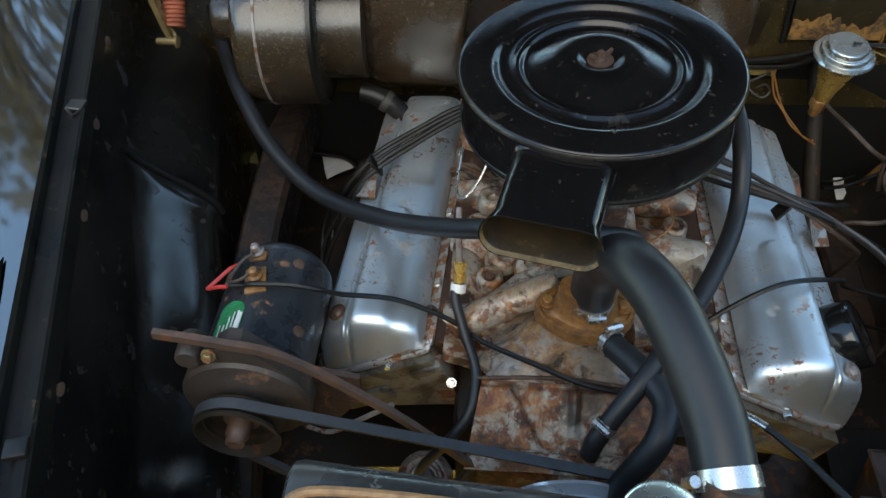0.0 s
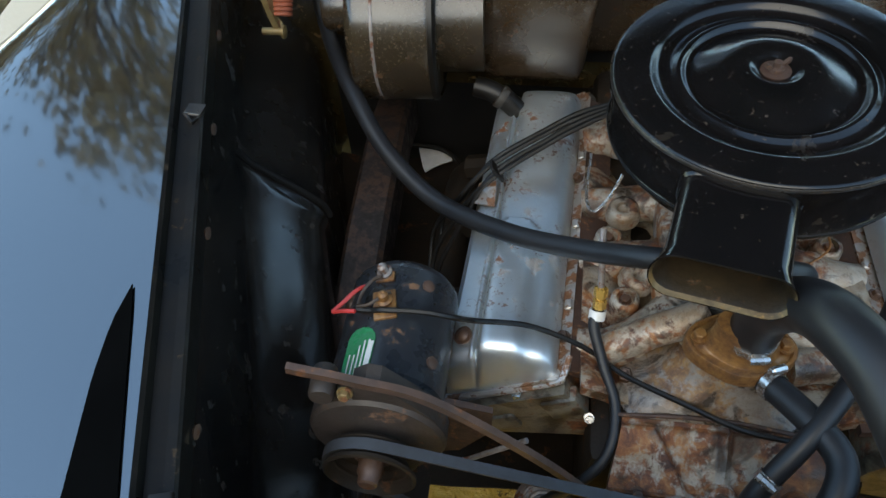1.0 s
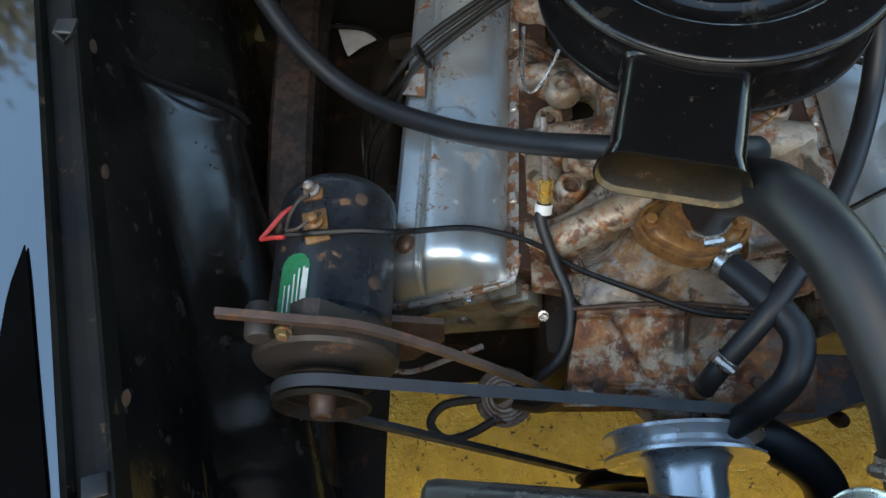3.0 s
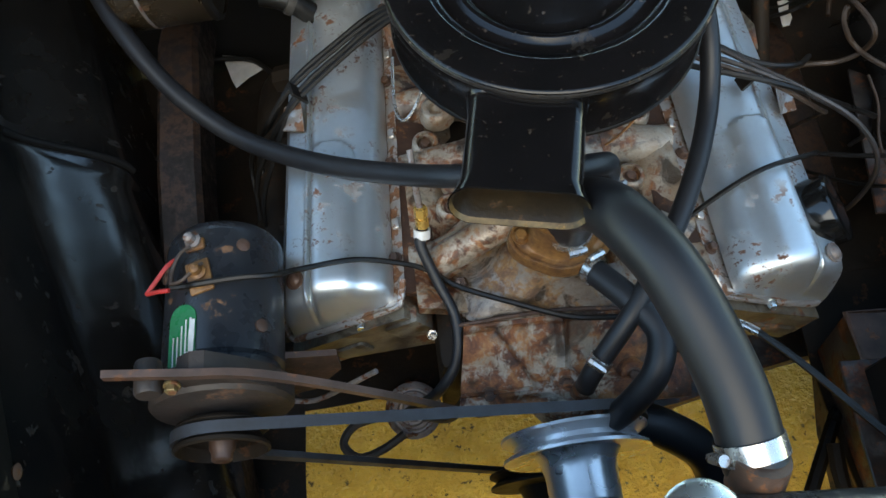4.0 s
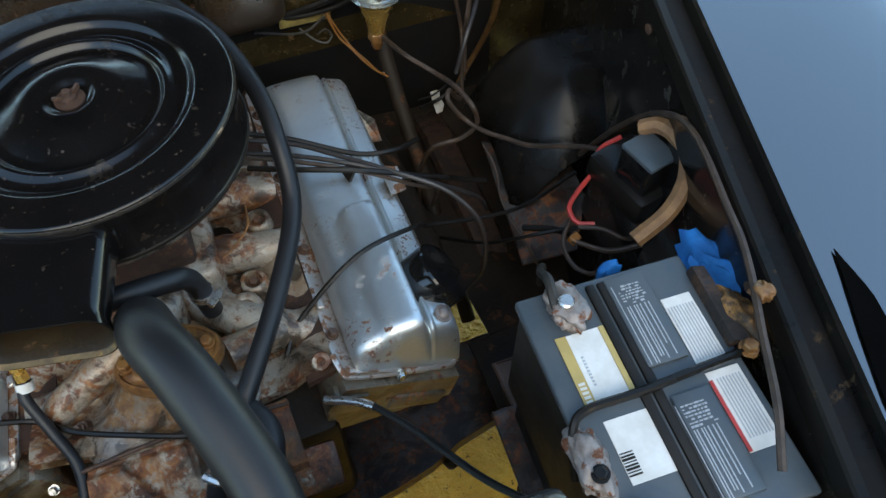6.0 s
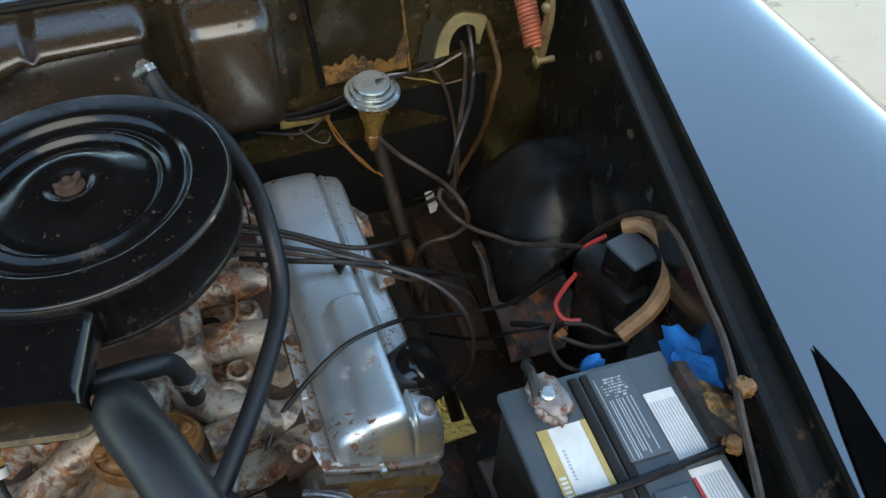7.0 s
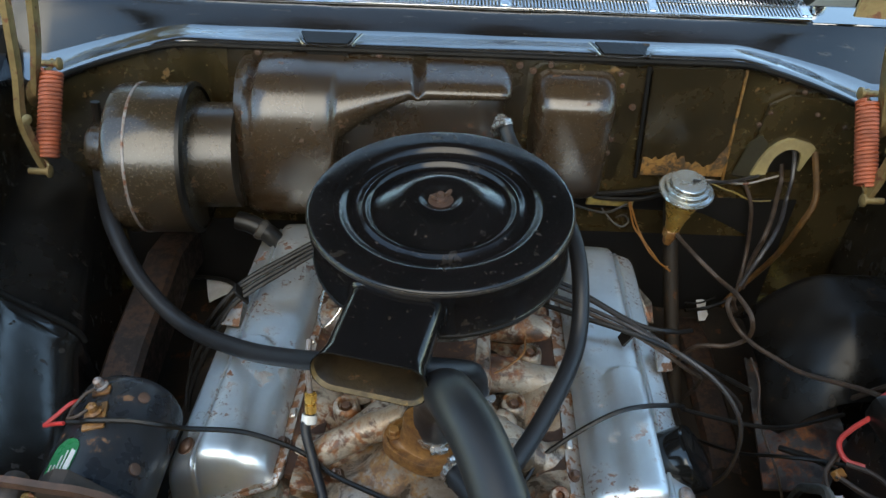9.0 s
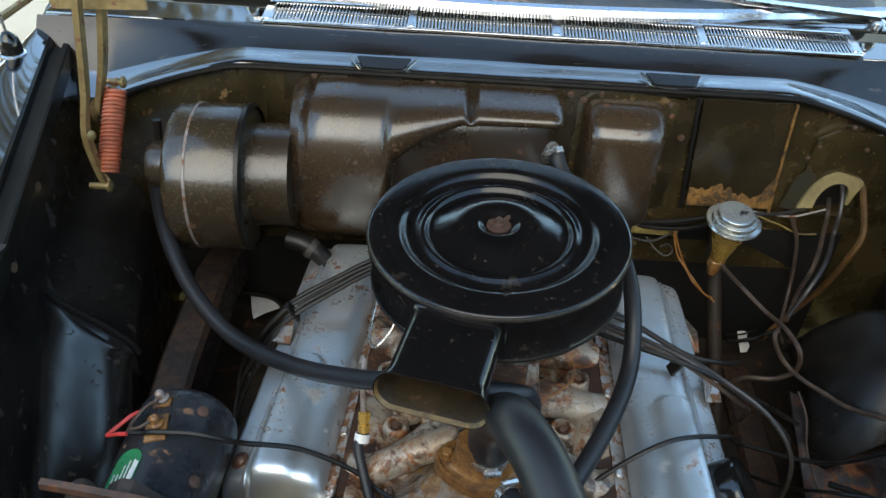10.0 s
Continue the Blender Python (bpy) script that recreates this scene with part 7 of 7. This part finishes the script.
part("end_clamp", bm, "lead", hd, "crusted brown end clamp", 60)
part("end_nut", hexbolt(on_bat(-0.084, -0.058, 0.012), (-0.3, 0, 1), 0.007, 0.008), "bay", hd)
bm = bmesh.new()
bmesh.ops.create_icosphere(bm, subdivisions=4, radius=1.0)
for v in bm.verts:
    q = v.co.copy()
    f = 1 + 0.40 * noise.noise(q * 2.2 + Vector((7, 0, 2))) + 0.15 * noise.noise(q * 7)
    v.co = on_bat(0.132 + q.x * 0.019 * f, 0.052 + q.y * 0.038 * f, 0.002 + q.z * 0.018 * f)
part("lump", bm, "rust_plate", hd, "lump of orange corrosion", 60)
part("nut", hexbolt(on_bat(0.118, 0.014, 0.010), (0, 0, 1), 0.008, 0.012), "thermostat", hd)
# tray and box under it
tr = thing("battery_tray", (BX, BY, 0.40), "rusty steel battery tray", "tray")
part("floor", box((BX, BY, 0.470), (0.20, 0.29, 0.008), (0, 0, BTURN), 0.002, 1), "apron", tr)
part("side", slab([(0.410, -0.296, 0.466), (0.412, -0.66, 0.466), (0.430, -0.66, 0.27), (0.445, -0.300, 0.27)], (0.004, 0, 0.0)), "apron", tr, "rusty brown tray side")
part("ledge", slab([(0.410, -0.296, 0.464), (0.62, -0.310, 0.464), (0.60, -0.66, 0.464), (0.412, -0.66, 0.464)], (0, 0, 0.004)), "rusty", tr)
part("ledge_lip", tube([(0.408, -0.66, 0.468), (0.408, -0.296, 0.469), (0.52, -0.303, 0.470)], 0.004, 6, 4, smooth_path=False), "rusty", tr)
part("riser", box((BX + 0.012, BY, 0.521), (0.165, 0.262, 0.098), (0, 0, BTURN), 0.004, 1), "battery_case", tr)
part("strut", tube([(0.470, -0.370, 0.24), (0.431, -0.404, 0.30), (0.362, -0.502, 0.30), (0.340, -0.535, 0.30)], 0.011, 8, 4, smooth_path=False), "bay", tr)

# blue rag stuffed behind the battery
bm = bmesh.new()
bmesh.ops.create_icosphere(bm, subdivisions=4, radius=1.0)
for v in bm.verts:
    p = v.co.copy()
    f = 1 + 0.30 * noise.noise(p * 2.0 + Vector((3, 1, 0))) + 0.24 * noise.noise(p * 4.5) + 0.07 * abs(noise.noise(p * 8))
    a = radians(-76)
    u, w = p.x * 0.090 * f, p.y * 0.039 * f
    v.co = Vector((0.645 + u * math.cos(a) - w * math.sin(a), -0.428 + u * math.sin(a) + w * math.cos(a), 0.712 + p.z * 0.055 * f))
solo("rag", bm, "rag", (0.640, -0.428, 0.66), "crumpled bright blue rag tucked beside the battery", "rag", smooth=60)

bm = bmesh.new()
bmesh.ops.create_icosphere(bm, subdivisions=3, radius=1.0)
for v in bm.verts:
    p = v.co.copy()
    f = 1 + 0.35 * noise.noise(p * 2.0 + Vector((1, 5, 0))) + 0.15 * noise.noise(p * 5)
    v.co = Vector((0.520 + p.x * 0.016 * f, -0.346 + p.y * 0.010 * f, 0.722 + p.z * 0.030 * f))
solo("rag", bm, "rag", (0.530, -0.343, 0.71), "end of a bright blue rag behind the battery", "rag", smooth=60)


wire([(0.546, 0.059, 0.53), (0.548, 0.012, 0.52), (0.534, -0.041, 0.51), (0.534, -0.084, 0.5), (0.544, -0.133, 0.48), (0.558, -0.157, 0.44)], 0.0022, "wire_brown", "thin frayed wire hanging over the frame rail")
wire([(0.44, -0.007, 0.4), (0.484, -0.098, 0.48), (0.514, -0.152, 0.55), (0.556, -0.178, 0.58), (0.58, -0.198, 0.6)], 0.0032, "wire", "thin black wire to the connector")
wire([(0.575, -0.181, 0.6), (0.546, -0.214, 0.6), (0.542, -0.254, 0.6), (0.557, -0.275, 0.6), (0.59, -0.256, 0.56), (0.60, -0.24, 0.48)], 0.0034, "wire_brown", "loose brown wire looped beside the battery")
wire([(0.576, -0.203, 0.61), (0.6, -0.224, 0.62), (0.618, -0.248, 0.62), (0.646, -0.247, 0.6)], 0.0034, "wire_brown", "short brown wire below the relay")
part("apron_plate", slab([(0.586, 0.142, 0.44), (0.699, 0.024, 0.47), (0.687, -0.064, 0.47), (0.629, -0.149, 0.45), (0.544, -0.125, 0.42)], (0, 0, -0.005)), "apron", car, "dusty rust-patched apron plate", 0)
# starter relay with its red lead and taped loom
rl = thing("voltage_regulator", (0.665, -0.19, 0.66), "small black relay box on the inner fender", "relay")
part("box", box((0.664, -0.198, 0.688), (0.046, 0.056, 0.078), (0, 0, 12), 0.004, 2), "cap", rl)
part("cover", box((0.665, -0.199, 0.730), (0.050, 0.060, 0.008), (0, 0, 12), 0.003, 2), "battery", rl, "blue-grey relay lid")
part("base", box((0.672, -0.18, 0.65), (0.09, 0.12, 0.05), (0, 0, 10), 0.012, 2), "bay", rl)
wire([(0.677, -0.123, 0.679), (0.646, -0.120, 0.661), (0.626, -0.141, 0.641), (0.599, -0.154, 0.627), (0.577, -0.170, 0.615), (0.579, -0.194, 0.608), (0.599, -0.208, 0.612)], 0.0038, "red", "red battery lead to the relay")
wire([(0.672, -0.160, 0.735), (0.690, -0.176, 0.748), (0.698, -0.205, 0.750), (0.692, -0.240, 0.744), (0.672, -0.268, 0.732), (0.640, -0.288, 0.714), (0.594, -0.296, 0.690)], 0.0115, "tape", "loom wrapped in brown tape")
wire([(0.685, -0.02, 0.525), (0.695, -0.09, 0.66), (0.692, -0.165, 0.76), (0.672, -0.25, 0.815), (0.639, -0.37, 0.820), (0.628, -0.41, 0.820), (0.610, -0.455, 0.818), (0.585, -0.51, 0.813), (0.556, -0.576, 0.808), (0.53, -0.63, 0.79)], 0.0045, "wire_brown", "brown cloth-covered loom along the fender")
wire([(0.56, -0.215, 0.60), (0.60, -0.25, 0.60), (0.64, -0.27, 0.62)], 0.004, "wire_brown", "thin brown relay wire")
wire([(0.53, -0.13, 0.54), (0.56, -0.17, 0.57), (0.567, -0.21, 0.60)], 0.005, "wire", "thick black relay wire")
wire([(0.415, -0.40, 0.785), (0.425, -0.36, 0.785), (0.455, -0.30, 0.70), (0.50, -0.24, 0.60), (0.53, -0.20, 0.48)], 0.006, "rubber_dull", "thick black battery cable")
solo("connector", box((0.566, -0.212, 0.598), (0.018, 0.014, 0.012), (20, 10, 30), 0.002, 1), "wire_yellow", (0.566, -0.212, 0.598), "small yellowed wire connector", "connector")

bm = bmesh.new()
bmesh.ops.create_icosphere(bm, subdivisions=3, radius=1.0)
for v in bm.verts:
    p = v.co.copy()
    f = 1 + 0.45 * noise.noise(p * 2.3 + Vector((4, 0, 1))) + 0.2 * noise.noise(p * 6)
    v.co = Vector((0.612 + p.x * 0.011 * f, -0.470 + p.y * 0.013 * f, 0.817 + p.z * 0.010 * f))
solo("loom_clip", bm, "thermostat", (0.612, -0.470, 0.805), "crusty orange rusted clip on the fender loom", "clip", smooth=60)
# pale scraps low behind the engine
for at, shape in (((-0.475, 0.380, 0.345), ((-0.042, 0.036), (-0.012, 0.030), (0.014, 0.016), (0.035, 0.006), (0.037, -0.010), (0.010, -0.026), (-0.014, -0.048), (-0.022, -0.030), (-0.030, -0.004))), ((0.580, 0.355, 0.345), ((-0.002, 0.036), (0.012, 0.038), (0.020, 0.034), (0.013, 0.016), (0.013, -0.008), (0.002, -0.026), (-0.012, -0.028), (-0.008, 0.002)))):
    solo("card_scrap", slab([(at[0] + x, at[1] + y, at[2]) for x, y in shape], (0, 0, 0.002)), "cloth", at, "pale torn card scrap low beside the firewall", "scrap", smooth=0)
wire([(-0.56, 0.385, 0.368), (-0.50, 0.388, 0.366), (-0.45, 0.374, 0.368), (-0.41, 0.33, 0.372)], 0.0050, "wire", "black wire crossing low behind the engine")
wire([(0.535, 0.335, 0.368), (0.57, 0.345, 0.364), (0.60, 0.352, 0.368), (0.65, 0.37, 0.38)], 0.0042, "wire", "black wire crossing low behind the engine")
wire([(0.540, 0.360, 0.366), (0.575, 0.366, 0.362), (0.612, 0.380, 0.366)], 0.0022, "wire", "thin black wire crossing low behind the engine")
